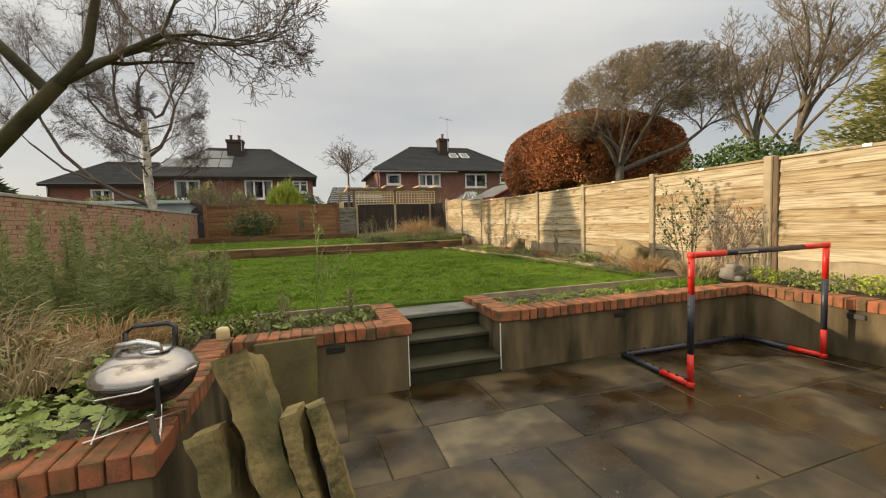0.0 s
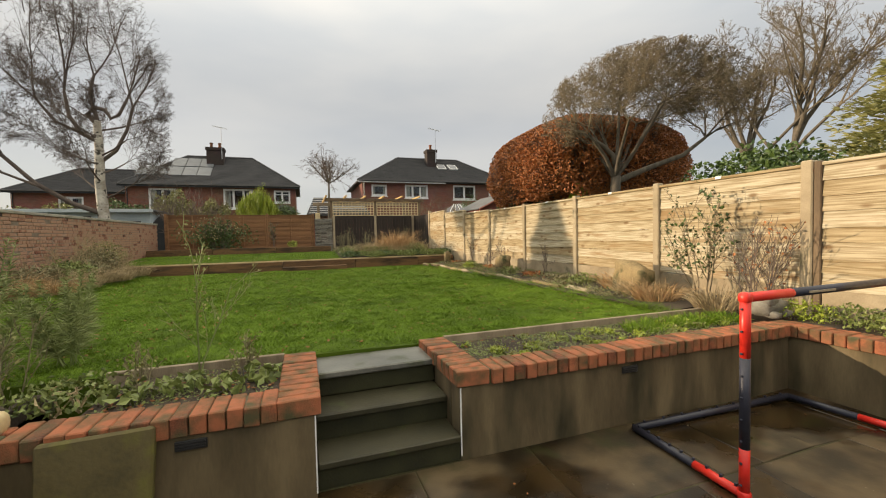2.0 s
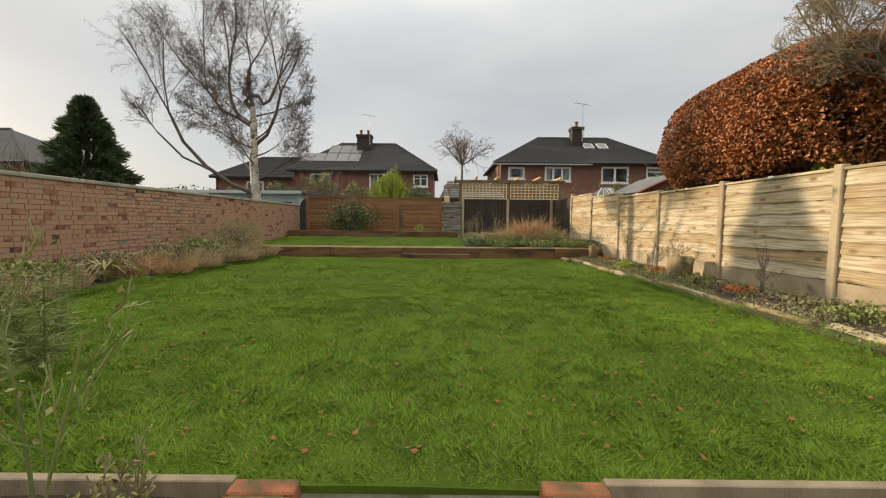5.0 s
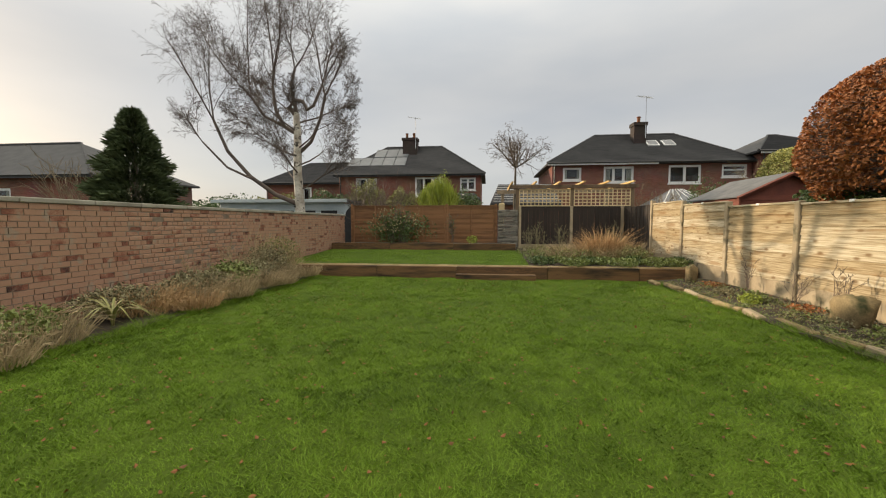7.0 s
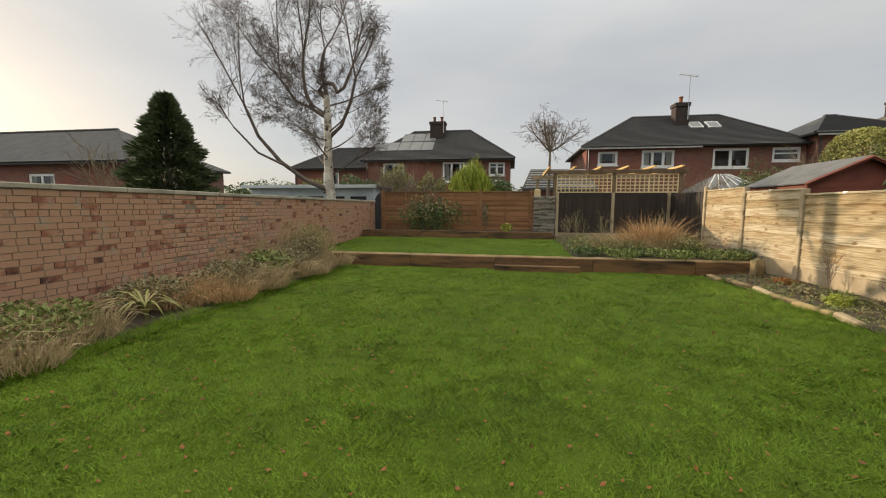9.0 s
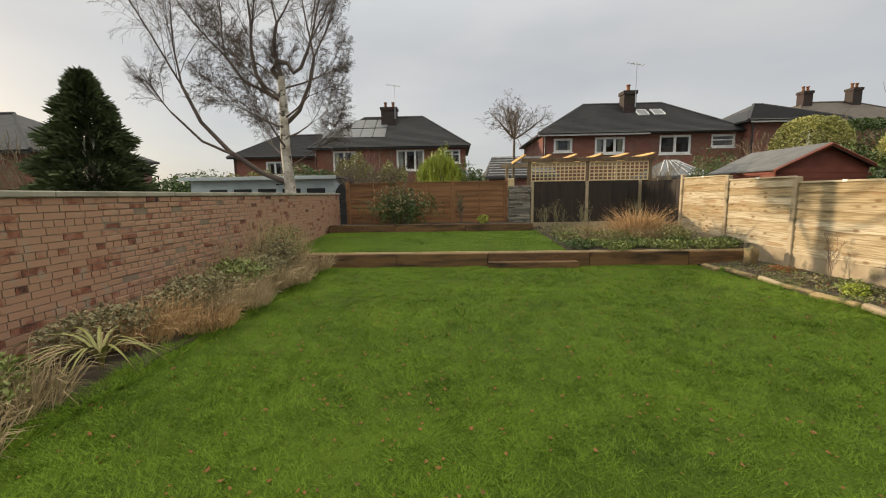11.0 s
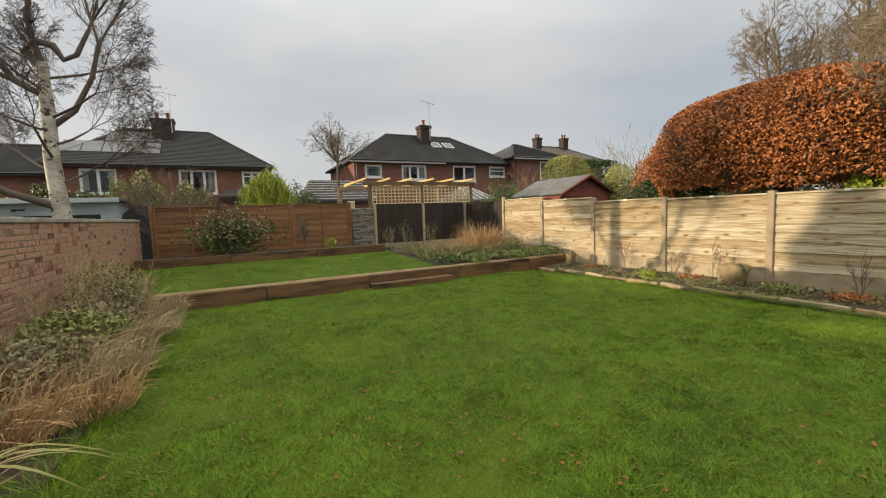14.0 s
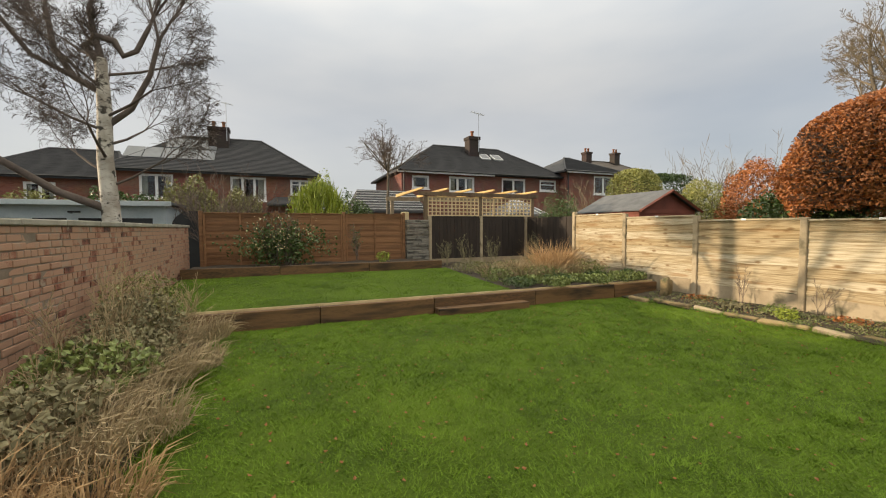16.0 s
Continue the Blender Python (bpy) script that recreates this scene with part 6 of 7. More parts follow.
bush("fern", (0.0, 20.2, 1.08), (0.22, 0.2, 0.15), 220, 0.06, M_lime, "small bright green fern", 703, 5, "plant", M_leaf)
bush("golden_bush", (-1.55, 22.9, 0.5), (0.98, 0.8, 1.60), 15000, 0.055, M_lime, "bright yellow-green bush above the back fence", 710, 14, lump=0.35, shell=0.45)
g = Geo()
for k in range(900):
    a, d = rnd.random() * math.tau, rnd.random() ** 0.5
    p = Vector((-1.55 + 0.85 * d * math.cos(a), 22.9 + 0.7 * d * math.sin(a), 3.3 - 0.75 * d * d + rnd.uniform(-0.3, 0.2)))
    g.blade(p, p + Vector((rnd.gauss(0, 0.08), rnd.gauss(0, 0.08), rnd.uniform(0.2, 0.5))), 0.045)
part("shootwork", g, M_lime, bpy.data.objects["golden_bush"], "upright yellow-green shoots", kind="stuff")
bush("evergreen_bush", (-0.35, 23.2, 0.5), (0.75, 0.7, 1.35), 6000, 0.075, M_ever, "dark evergreen bush above the back fence", 711, 10)
for k, (x, y, h) in enumerate(((-4.4, 23.2, 3.1), (-3.7, 23.6, 2.7), (-5.0, 25.6, 3.4))):
    twiggy("bare_shrub", (x, y, 0.5), h, 1.2, "tall reddish bare shrub behind the fence", 715 + k, M_twig, 18, group="bare shrubs behind the fence")
for k, (x, y, rx, rz) in enumerate(((-6.1, 27.4, 1.2, 1.75), (-8.6, 28.4, 1.9, 1.55), (-12.0, 29.0, 2.4, 1.5), (-16.0, 30.0, 3.0, 1.5), (-4.4, 28.6, 1.0, 1.6))):
    bush("evergreen_hedge", (x, y, 0.5), (rx, 1.2, rz), 8000, 0.13, M_ever if k % 2 else M_olive, "dark green overgrown hedge behind the garden", 720 + k, 10, "hedge", group="hedges behind the garden")
for k, (x, y, rx, ry, rz, m, lab) in enumerate((
        (11.2, 19.9, 0.95, 0.9, 1.45, M_ever, "dark glossy evergreen shrub beyond the shed"), (12.7, 19.7, 1.0, 0.9, 1.72, M_hedge, "olive green shrub with bare lower branches"), (14.0, 18.4, 1.2, 0.9, 1.3, M_ever, "dark glossy evergreen shrub beyond the shed"),
        (11.85, 17.2, 1.0, 1.0, 1.86, M_beech, "small copper-leaved clipped bush"), (10.6, 13.9, 1.0, 0.9, 1.3, M_ever, "dark glossy evergreen shrub under the beech"), (7.0, 13.6, 0.9, 1.0, 1.2, M_ever, "dark glossy evergreen shrub behind the fence"),
        (6.9, 6.45, 0.85, 1.25, 1.12, M_ever, "dark glossy evergreen shrub behind the fence"), (6.35, 9.9, 0.32, 0.4, 1.0, M_lime, "yellow-green leafy shrub below the beech"))):
    bush("evergreen_shrub", (x, y, 0.5), (rx, ry, rz), 11000, 0.075, m, lab, 740 + k, 12, "shrub", lump=0.22, shell=0.25 if m is M_beech else 0.4)


def block_hedge(x0, x1, y0, y1, top, power, mat, label, seed, n):
    """A hedge clipped to a block with rounded edges."""
    e = thing("clipped_hedge", ((x0 + x1) / 2, (y0 + y1) / 2, 0.5), label, "hedge")
    r = random.Random(seed)
    c, half = Vector(((x0 + x1) / 2, (y0 + y1) / 2, (0.5 + top) / 2)), Vector(((x1 - x0) / 2, (y1 - y0) / 2, (top - 0.5) / 2))
    stems, leaves_geo = Geo(), Geo()
    for k in range(14):
        p = c + Vector((half.x * r.uniform(-0.7, 0.7), half.y * r.uniform(-0.7, 0.7), -half.z))
        stems.tube([p, p + Vector((r.gauss(0, 0.1), r.gauss(0, 0.1), half.z * 1.6))], [0.04, 0.01], 5, cap=False)
    for k in range(n):
        d = Vector((r.gauss(0, 1), r.gauss(0, 1), r.gauss(0, 1))).normalized()
        f = (abs(d.x) ** power + abs(d.y) ** power + abs(d.z) ** power) ** (-1 / power) * (1 - 0.14 * r.random() ** 1.5) * (1 + 0.03 * noise.noise(d * 6))
        leaves_geo.leaf(c + Vector((d.x * half.x * f, d.y * half.y * f, d.z * half.z * f)), r.uniform(0.06, 0.11))
    part("stemwork", stems, M_bark, e, kind="stuff")
    part("foliage", leaves_geo, mat, e, kind="stuff")


bush("evergreen_shrub", (10.9, 26.0, 0.5), (1.15, 1.0, 1.62), 5200, 0.09, M_ever, "dark leafy shrub with twiggy top beside the pergola", 770, 16, lump=0.5, shell=0.7)
con = thing("conservatory", (12.4, 32.4, 0.5), "pale glazed conservatory with a hipped roof", "conservatory")
part("base_wall", Geo().box(10.9, 14.0, 31.2, 35.6, 0.45, 1.2), M_housebrick, con)
part("roof", hip_roof(10.9, 14.0, 31.2, 34.6, 2.95, 12.1, 12.8, 32.9, 3.95, 0.1), M_solar, con, "grey glazed roof")
for k in range(6):
    x = 10.95 + k * 0.6
    part("mullion", Geo().box(x - 0.03, x + 0.03, 31.2, 31.26, 1.2, 2.95, 0.005), M_white, con, "white frame bar")
    part("glazing_bar", Geo().tube([(x, 31.08, 2.98), (12.1 + 0.7 * k / 5, 32.9, 3.98)], 0.03, 4), M_white, con, "white frame bar")
    if k < 5:
        part("pane", Geo().box(x + 0.032, x + 0.568, 31.22, 31.24, 1.2, 2.93), M_solar, con)
block_hedge(10.9, 13.05, 21.2, 23.3, 4.62, 3.4, M_hedge, "yellow-green hedge clipped into a rounded block", 751, 17000)
block_hedge(12.9, 15.4, 21.7, 23.4, 4.50, 9.0, M_ever, "dark green hedge clipped into a square block", 752, 17000)
for k, (x, y, h) in enumerate(((16.5, 21.0, 5.0), (18.0, 23.0, 4.6), (14.5, 27.0, 4.4), (20.5, 20.0, 4.8), (9.0, 30.0, 3.4), (10.5, 29.0, 3.2), (-13.0, 18.6, 3.6))):
    twiggy("bare_shrub", (x, y, 0.5), h, 2.0, "tall bare shrub beyond the garden", 760 + k, M_twiglit, 20, group="bare shrubs beyond the garden")
g = Geo()
for k in range(9000):
    a = radians(rnd.uniform(-75, 85))
    d = rnd.uniform(75, 110)
    h = 2.2 + 2.6 * noise.noise(Vector((a * 9, 0, 0))) + 1.2 * noise.noise(Vector((a * 31, 2, 0)))
    g.leaf((d * math.sin(a), d * math.cos(a), 0.5 + max(0.5, h + 2.5) * rnd.random() ** 0.7), 1.0)
solo("distant_trees", g, M_conifer, "low band of distant trees and hedges", "trees", kind="stuff")

# ---- things on the patio ----
goal = thing("football_goal", (3.55, 4.2, 0), "small red and navy tubular football goal frame", "football goal")
A, B = Vector((2.67, 3.80, 0.03)), Vector((4.45, 3.84, 0.03))
C, D = Vector((2.71, 4.62, 0.03)), Vector((4.38, 4.58, 0.03))
H = Vector((0, 0, 1.10))
TR = 0.026


def tube_part(p, q, mat, label=""):
    part("tube", Geo().tube([p, q], TR, 12), mat, goal, label, smooth=True)


for P0, P1 in ((A, C), (B, D)):
    tube_part(P0 + H, P0 + H * 0.70, M_red, "red goal tube")
    tube_part(P0 + H * 0.70, P0 + H * 0.24, M_navy, "dark navy goal tube")
    tube_part(P0 + H * 0.24, P0, M_red, "red goal tube")
    tube_part(P0, P0.lerp(P1, 0.38), M_red, "red goal tube")
    tube_part(P0.lerp(P1, 0.38), P1, M_navy, "dark navy goal tube")
    for q in (P0, P0 + H):
        part("corner_joint", Geo().rock(q, (0.031, 0.031, 0.031), 1, None, 0.0, 6), M_red, goal, smooth=True)
tube_part(A + H, (A + H).lerp(B + H, 0.22), M_red, "red goal tube")
tube_part((A + H).lerp(B + H, 0.22), (A + H).lerp(B + H, 0.80), M_navy, "dark navy goal tube")
tube_part((A + H).lerp(B + H, 0.80), B + H, M_red, "red goal tube")
tube_part(C, D, M_navy, "dark navy goal tube")
for k in range(9):
    for P0, P1 in ((A, C), (C, D)):
        q = P0.lerp(P1, (k + 0.5) / 9) + Vector((0, 0, 0.028))
        part("net_clip", Geo().box(q.x - 0.008, q.x + 0.008, q.y - 0.008, q.y + 0.008, q.z - 0.006, q.z + 0.014, 0.002), M_navy, goal)
    q = A + H * ((k + 0.5) / 9) + Vector((-0.028, 0, 0))
    part("net_clip", Geo().box(q.x - 0.006, q.x + 0.004, q.y - 0.006, q.y + 0.006, q.z - 0.006, q.z + 0.006, 0.002), M_navy, goal)
part("maker_mark", Geo().box(3.18, 3.42, 3.806 - TR - 0.002, 3.806 - TR + 0.004, 1.124, 1.136), M_oak, goal, "faint pale printed mark")

bbq = thing("kettle_barbecue", (-1.03, 3.5, 0.6), "small black kettle barbecue with chrome lid handle", "barbecue")
o = (-1.03, 3.50, 0.0)
part("bowl", Geo().lathe([(0.02, 0.715), (0.08, 0.72), (0.14, 0.745), (0.185, 0.79), (0.208, 0.845), (0.212, 0.86), (0.204, 0.86), (0.18, 0.80), (0.02, 0.73)], 36, o), M_enamel, bbq, smooth=True)
lid = part("lid", Geo().lathe([(0.214, 0.864), (0.214, 0.875), (0.205, 0.895), (0.178, 0.925), (0.135, 0.952), (0.08, 0.968), (0.0, 0.974)], 36, o), M_lid, bbq, "glossy smoke-brown enamel lid", smooth=True)
part("vent_disc", Geo().lathe([(0.062, 0.968), (0.062, 0.980), (0.0, 0.984)], 20, (o[0] + 0.05, o[1] - 0.02, 0)), M_steel, lid, "steel vent disc", smooth=True)
part("heat_shield", Geo().tube([(o[0] - 0.11, o[1] - 0.02, 0.965), (o[0] - 0.09, o[1] - 0.03, 1.005), (o[0] + 0.0, o[1] - 0.05, 1.02), (o[0] + 0.07, o[1] - 0.06, 1.0), (o[0] + 0.085, o[1] - 0.06, 0.968)], [0.012, 0.016, 0.018, 0.016, 0.012], 8), M_steel, lid, "chrome lid handle", smooth=True)
part("rear_handle", Geo().tube([(o[0] - 0.12, o[1] + 0.11, 0.93), (o[0] - 0.12, o[1] + 0.13, 1.03), (o[0] - 0.08, o[1] + 0.135, 1.06), (o[0] + 0.06, o[1] + 0.135, 1.06), (o[0] + 0.09, o[1] + 0.13, 1.04), (o[0] + 0.09, o[1] + 0.11, 0.94)], 0.013, 8), M_enamel, bbq, "black carrying handle", smooth=True)
part("rim_wire", Geo().tube([(o[0] - 0.235, o[1] - 0.05, 0.80), (o[0] - 0.12, o[1] - 0.20, 0.83), (o[0] + 0.05, o[1] - 0.225, 0.85), (o[0] + 0.22, o[1] - 0.06, 0.885)], 0.004, 5), M_steel, bbq, "bright steel wire bail")
part("latch", Geo().box(o[0] + 0.105, o[0] + 0.121, o[1] - 0.232, o[1] - 0.222, 0.735, 0.90, 0.002), M_vent, bbq, "black latch strap")
for q0, q1, q2 in (((0.10, -0.16, 0.76), (0.12, -0.24, 0.70), (0.13, -0.30, 0.652)), ((-0.12, -0.10, 0.76), (-0.13, -0.17, 0.70), (-0.14, -0.21, 0.652)), ((0.05, 0.17, 0.76), (0.05, 0.2, 0.70), (0.04, 0.22, 0.652))):
    L = [Vector(o) + Vector(q) for q in (q0, q1, q2)]
    part("leg", Geo().tube(L, 0.004, 6), M_steel, bbq, "bent steel wire leg")
part("leg_strap", Geo().box(-0.011, 0.011, -0.003, 0.003, 0.0, 0.15, 0.001, pose(-0.90, 3.19, 0.652, 14, -8, 20)), M_steel, bbq, "flat bright steel strap")
part("leg_wire", Geo().tube([(o[0] - 0.17, o[1] - 0.2, 0.66), (o[0] + 0.02, o[1] - 0.2, 0.70), (o[0] + 0.12, o[1] - 0.1, 0.69), (o[0] + 0.14, o[1] + 0.02, 0.655)], 0.0035, 5), M_steel, bbq, "bent steel wire leg")

bbq.matrix_basis = Matrix.Translation((-1.085, 3.455, 0.549))

slab = Geo().box(-0.23, 0.23, -0.03, 0.03, 0, 0.58, 0.012)
for v in slab.v:
    v.x += 0.012 * noise.noise(v * 7)
    v.z += 0.015 * noise.noise(Vector((v.x * 9, 3, v.z)))
slab.v = [pose(-0.56, 4.54, 0.0, -11, 0, 2) @ v for v in slab.v]
solo("paving_slab", slab, M_yorkslab, "green mossy paving slab leaning against the wall", "paving slab")


def lean_stone(at, w, t, h, rx, ry, rz, seed, mat, cut):
    """A rough thin stone standing on edge and leaning."""
    g = Geo()
    n, k = 12, 18
    rn = random.Random(seed)
    m = pose(*at, rx, ry, rz)
    for face in (-1, 1):
        for j in range(k + 1):
            for i in range(n + 1):
                u, v = i / n - 0.5, j / k
                x = u * w * (1 - cut * v)
                z = v * h * (1 - 0.16 * (u + 0.5) * cut * 2)
                q = Vector((x + 0.02 * noise.noise(Vector((z * 6, seed, 0))) + 0.01 * noise.noise(Vector((z * 19, seed, face))), face * t * 0.5 * (1 + 0.45 * noise.noise(Vector((x * 6, z * 6, seed + face))) + 0.2 * noise.noise(Vector((x * 17, z * 17, seed + face)))), z + 0.02 * noise.noise(Vector((x * 7, seed, 2)))))
                g.v.append(m @ q)
    W = n + 1
    N = W * (k + 1)
    for j in range(k):
        for i in range(n):
            a = j * W + i
            g.f += [(a, a + 1, a + W + 1, a + W), (N + a, N + a + W, N + a + W + 1, N + a + 1)]
    ring = [i for i in range(W)] + [j * W + n for j in range(1, k + 1)] + [k * W + i for i in range(n - 1, -1, -1)] + [j * W for j in range(k - 1, 0, -1)]
    for p, q in zip(ring, ring[1:] + ring[:1]):
        g.f.append((p, N + p, N + q, q))
    return g


for k, (at, w, t, h, rx, ry, rz, mat, cut, lab) in enumerate((
        ((-0.44, 3.34, 0.0), 0.52, 0.14, 0.96, -15, 0, 93, M_mossrock, 0.45, "tall rough sandstone slab leaning on the wall"),
        ((-0.32, 3.22, 0.0), 0.30, 0.07, 0.66, -12, 0, 86, M_mossrock, 0.25, "narrow mossy stone slab on edge"),
        ((-0.19, 3.25, 0.0), 0.38, 0.08, 0.68, -14, 0, 94, M_mossrock, 0.35, "grey-green stone slab on edge"),
        ((-0.66, 3.24, 0.0), 0.32, 0.11, 0.64, -13, 0, 88, M_mossrock, 0.3, "rough brown stone slab leaning on the wall"))):
    solo("stone_slab", lean_stone(at, w, t, h, rx, ry, rz, 5 + k, mat, cut), mat, lab, "stone slab", "stones leaning by the wall")
solo("cream_stone", Geo().rock((-1.03, 4.80, 0.64), (0.047, 0.045, 0.054), 4, None, 0.1, 8), M_cream, "smooth cream pebble standing on the brick coping", "pebble", smooth=True)
# toad-like stone ornament: one plain shape
g = Geo()
g.rock((4.95, 5.10, 0.685), (0.17, 0.12, 0.09), 6, None, 0.18, 9).rock((4.87, 5.06, 0.755), (0.08, 0.08, 0.055), 7, None, 0.15, 7).rock((4.86, 4.99, 0.63), (0.045, 0.07, 0.035), 8, None, 0.2, 6).rock((5.05, 5.0, 0.63), (0.05, 0.07, 0.04), 9, None, 0.2, 6)
solo("stone_ornament", g, M_figure, "grey cast stone garden ornament on the wall corner", "ornament", smooth=True)
for k, (x, y, sx, sy, sz, lab) in enumerate(((5.0, 6.95, 0.16, 0.30, 0.24, "pointed brown sandstone boulder in the border"), (5.05, 11.15, 0.15, 0.21, 0.22, "sunlit squared sandstone block in the border"), (4.95, 14.9, 0.10, 0.10, 0.22, "upright pale stone block in the border"))):
    m = Matrix.Rotation(radians(12 if k == 0 else 3), 4, "X")
    solo("border_stone", Geo().rock((x, y, lawn_z(y) + 0.04 + sz * 0.85), (sx, sy, sz), 20 + k, m, 0.22, 10), M_rock, lab, "stone", "stones in the fence border", smooth=True)
y = 7.3
k = 0
while y < 15.0:
    L = rr.uniform(0.45, 0.95)
    x = 4.48 - 0.22 * (y - 7.3) / 7.7 + 0.05 * math.sin(y * 2)
    lg = Geo().box(-0.055, 0.055, -L / 2 + 0.02, L / 2 - 0.02, 0, 0.11, 0.022, pose(x, y + L / 2, lawn_z(y) - 0.035, 0, 0, rr.gauss(0, 5)))
    for v in lg.v:
        v += Vector((noise.noise(v * 5), 0, noise.noise(v * 6 + Vector((3, 0, 0))))) * 0.03
    solo("edging_stone", lg, M_rock if k % 3 else M_conc, "rough pale stone edging the fence border", "edging stone", "stones edging the border")
    y += L
    k += 1
solo("planter_box", Geo().box(0.98, 1.20, 21.5, 21.75, 0.5, 2.60, 0.02), M_cream, "cream painted post box behind the stone pier", "planter box")


# ---- grass and fallen leaves ----
def grass(name, x0, x1, y0, y1, zf, n, height, label, seed):
    """Many single blades, too many to count, as one mesh."""
    r = np.random.default_rng(seed)
    x, y = r.uniform(x0, x1, n), r.uniform(y0, y1, n)
    patch = 0.75 + 0.35 * np.sin(x * 2.3 + 1.7 * np.sin(y * 1.1)) * np.sin(y * 1.9 + np.cos(x * 1.3)) + 0.15 * np.sin(x * 7.1 + y * 5.3)
    gx, gy = int((x1 - x0) / 0.09) + 3, int((y1 - y0) / 0.09) + 3
    tuft, swirl = r.uniform(0, 1, (gx, gy)), r.uniform(0, math.tau, (gx, gy))        # blades of one tuft lean alike
    ci = ((x - x0) / 0.09 + r.normal(0, 0.35, n)).clip(0, gx - 1).astype(int)
    cj = ((y - y0) / 0.09 + r.normal(0, 0.35, n)).clip(0, gy - 1).astype(int)
    h = height * r.uniform(0.55, 1.15, n) * (0.6 + 0.5 * patch) * (0.72 + 0.6 * tuft[ci, cj] ** 1.5)
    z = np.array([zf(a, b) for a, b in zip(x, y)]) - 0.006
    a, w = r.uniform(0, math.tau, n), r.uniform(0.0022, 0.0042, n)
    lean, b = h * r.uniform(0.3, 2.2, n), swirl[ci, cj] + r.normal(0, 1.0, n)
    v = np.empty((n, 3, 3))
    v[:, 0] = np.stack([x - w * np.cos(a), y - w * np.sin(a), z], 1)
    v[:, 1] = np.stack([x + w * np.cos(a), y + w * np.sin(a), z], 1)
    v[:, 2] = np.stack([x + lean * np.cos(b), y + lean * np.sin(b), z + h], 1)
    me = bpy.data.meshes.new(name)
    me.from_pydata(v.reshape(-1, 3).tolist(), [], np.arange(3 * n).reshape(-1, 3).tolist())
    me.materials.append(M_grass)
    return tagged(new(name, me), label, "grass", kind="stuff")


grass("lawn_grass", -3.72, 4.28, 5.68, 10.5, lambda x, y: lawn_z(y) + b1(x, y), 430000, 0.030, "short damp green grass of the lawn", 1)
grass("lawn_grass", -3.72, 4.28, 10.5, 15.48, lambda x, y: lawn_z(y) + b1(x, y), 240000, 0.032, "short damp green grass of the lawn", 2)
grass("upper_lawn_grass", -4.85, 1.6, 15.64, 19.3, lambda x, y: terrace_z(y) + b1(x, y) * 0.6, 90000, 0.030, "short green grass of the upper lawn", 3)
grass("lawn_edge_grass", 4.2, 4.42, 5.68, 15.3, lambda x, y: lawn_z(y), 14000, 0.08, "longer grass along the border stones", 4)
grass("lawn_edge_grass", -3.85, -3.6, 5.68, 15.4, lambda x, y: lawn_z(y) + 0.01, 16000, 0.09, "longer grass along the border", 5)
rnd = random.Random(7)
for label, x0, x1, y0, y1, zf, n, sz in (("brown and orange leaves lying on the lawn", -3.6, 4.2, 5.8, 15.4, lambda x, y: lawn_z(y) + b1(x, y) + 0.020, 1900, 0.028), ("few dead leaves on the wet patio", -0.8, 4.5, 2.0, 4.6, lambda x, y: 0.008, 28, 0.024), ("red-brown leaves on the fence border", 4.5, 5.4, 8.0, 14.5, lambda x, y: lawn_z(y) + 0.045 + b2(x, y) * 0.8 + 0.06 * (x - 4.3), 420, 0.034)):
    g = Geo()
    for k in range(n):
        x, y = rnd.uniform(x0, x1), rnd.uniform(y0, y1)
        g.leaf((x, y, zf(x, y)), sz * rnd.uniform(0.6, 1.6), 0.75)
    solo("fallen_leaves", g, M_fallen, label, "leaves", kind="stuff")

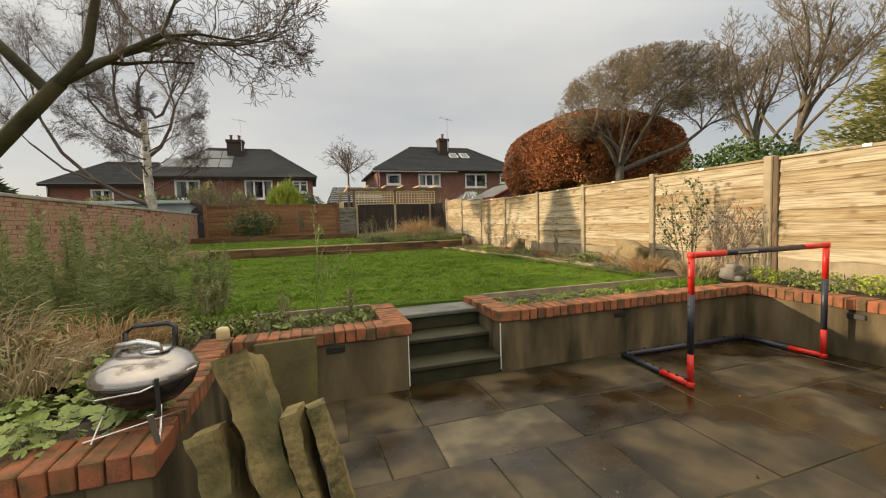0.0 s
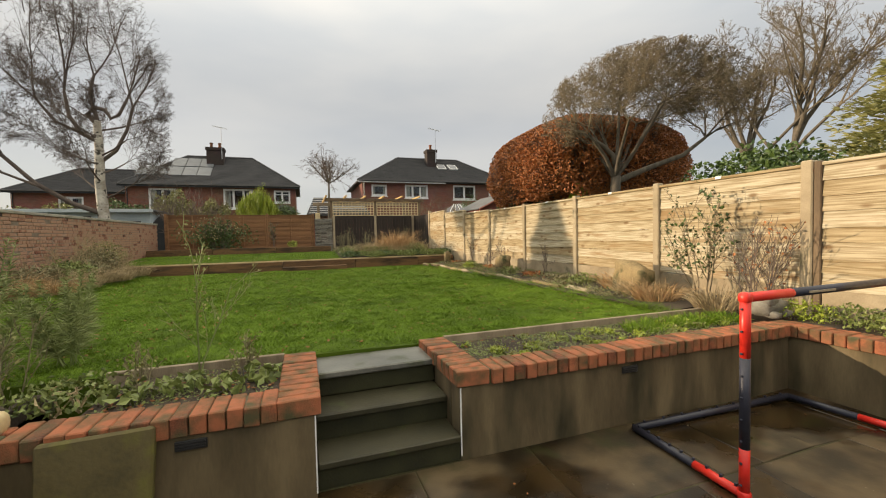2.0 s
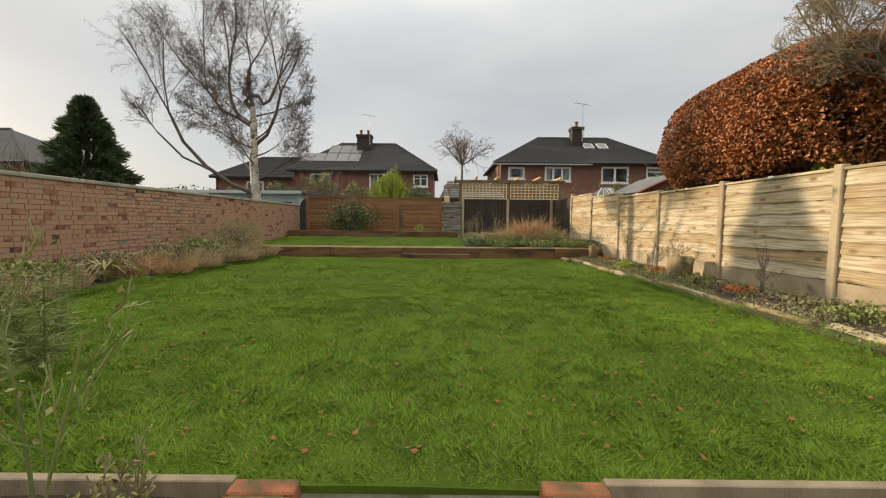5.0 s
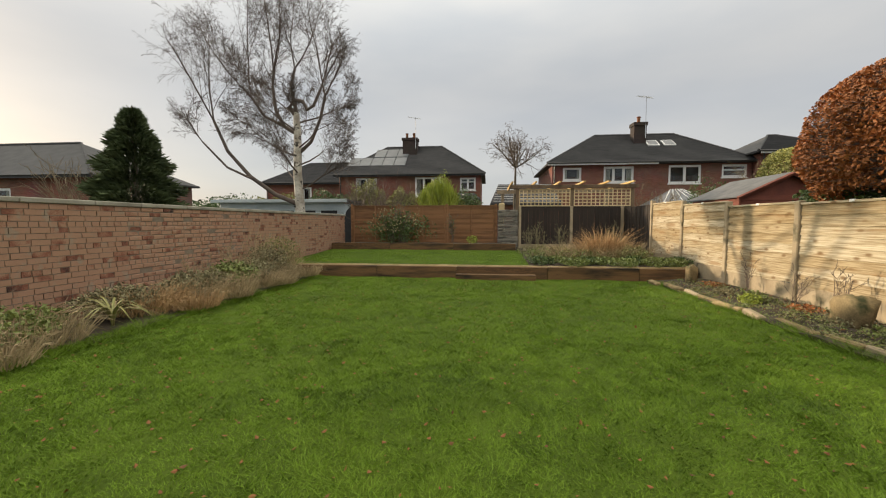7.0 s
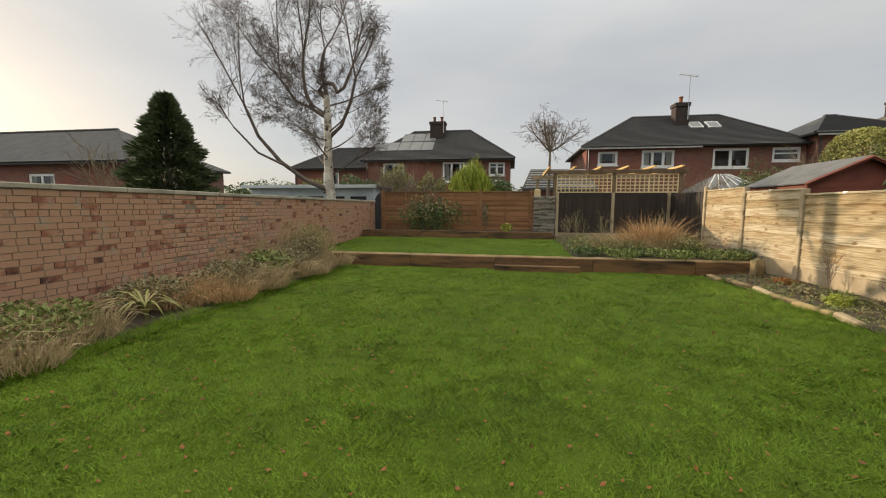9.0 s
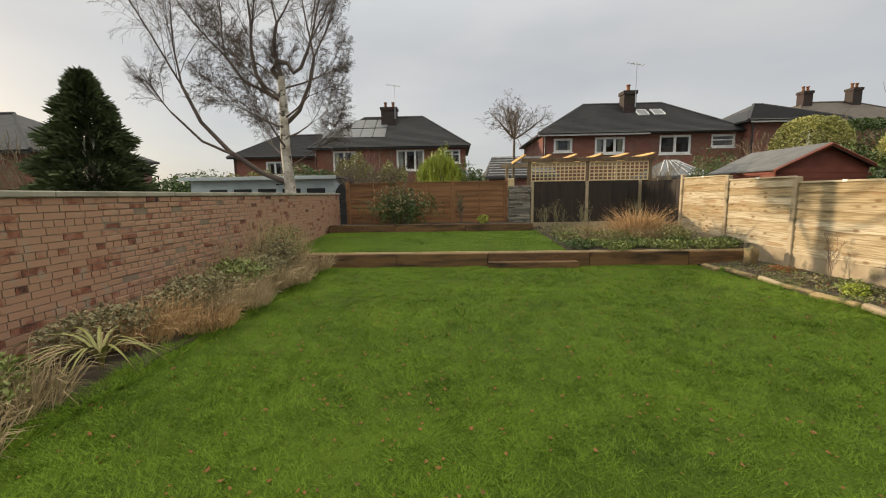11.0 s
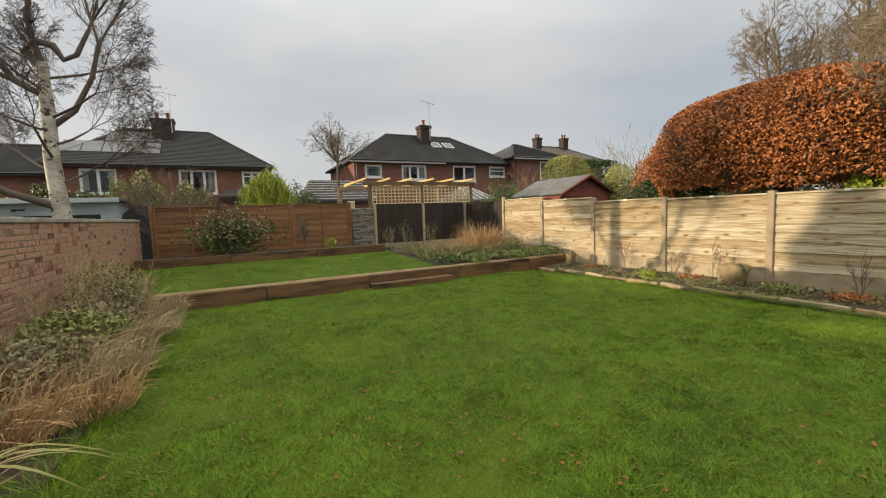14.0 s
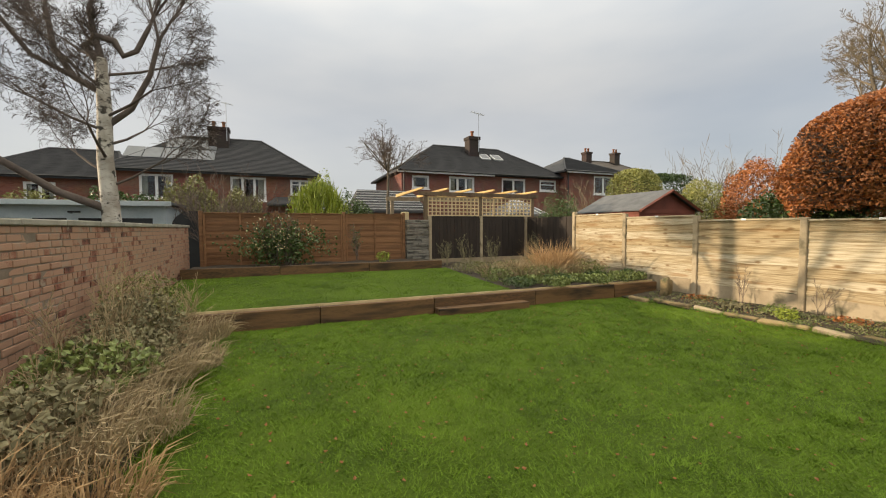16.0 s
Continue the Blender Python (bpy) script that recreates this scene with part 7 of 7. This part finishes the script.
# ---- patio flags ----
patio = thing("patio", (1.8, 2.0, 0), "wet brown sandstone flags with mossy joints", "patio", kind="structure")
part("joint_bed", Geo().box(PX0, PX1, PY0, PY1 + 0.25, -0.07, -0.0055), M_joint, patio)
M_pale = wet_flag("pale_dry_flag", True)
fr = random.Random(12)
y = PY1
while y > -1.2:
    hgt = fr.choice((0.45, 0.52, 0.62, 0.74))
    x = PX0 - fr.uniform(0, 0.4)
    while x < PX1:
        w = fr.choice((0.38, 0.52, 0.66, 0.8, 0.95))
        a, b = max(x, PX0), min(x + w, PX1)
        if b - a > 0.06:
            f = Geo().box(a + 0.003, b - 0.003, y - hgt + 0.003, y - 0.003, -0.05, fr.uniform(-0.003, 0.003), 0.004)
            for v in f.v:
                v.x += 0.035 * noise.noise(Vector((v.x * 3, v.y * 5, 7)))
                v.y += 0.035 * noise.noise(Vector((v.x * 5, v.y * 3, 17)))
                if v.z > -0.02:
                    v.z += 0.005 * noise.noise(Vector((v.x * 2, v.y * 2, 3)))
            pale = a < 0.6 < b and y - hgt < 3.8 < y
            part("flagstone", f, M_pale if pale else M_flag, patio)
        x += w
    y -= hgt

# ---- bricks of the old wall ----
shapes = []
for k in range(6):
    s = Geo().box(-0.11, 0.012 + 0.004 * (k % 3), -0.1075, 0.1075, -0.0325, 0.0325, 0.006)
    for v in s.v:
        v.x += 0.006 * noise.noise(v * 12 + Vector((k, 0, 0)))
        v.z += 0.004 * noise.noise(v * 9 + Vector((0, k, 0)))
    shapes.append(s)
meshes = [s.mesh("brick", M_oldbrick) for s in shapes]
headers = [Geo().box(-0.11, 0.014, -0.05, 0.05, -0.0325, 0.0325, 0.006).mesh("brick", M_oldbrick)]
M_oldbrick_far = pbr("weathered_wall_brick_far", (0.045, 0.026, 0.022), (0.40, 0.235, 0.155), 6, 0.9, 0.8, 100, 0.55, island=True, spots=((0.34, 0.27, 0.20), 0.12, 7), mid=(0.25, 0.095, 0.058))
rest = Geo()
br = random.Random(21)
for row in range(22):
    z = 0.475 + row * 0.0755
    header = row % 4 == 2
    pitch = 0.1125 if header else 0.2265
    y = 7.6 + (0.056 if row % 2 else 0.0)
    while y < 20.8:
        if header and 11.4 < y < 14.4 and row % 8 == 2:
            piece("brick", headers[0], pose(WX, y, z + br.gauss(0, 0.0015), 0, 0, br.gauss(0, 0.8)), brick_wall)
        elif not header and 11.4 < y < 14.4:
            piece("brick", meshes[br.randrange(6)], pose(WX + br.gauss(0, 0.003), y, z + br.gauss(0, 0.0015), br.gauss(0, 0.5), 0, br.gauss(0, 0.8)), brick_wall)
        else:
            hw = 0.05 if header else 0.1075
            rest.box(WX - 0.1, WX + 0.012 + br.uniform(0, 0.006), y - hw, y + hw, z - 0.0325, z + 0.0325, 0.0)
        y += pitch
part("brickwork", rest, M_oldbrick_far, brick_wall, "weathered red and buff bricks", kind="stuff")
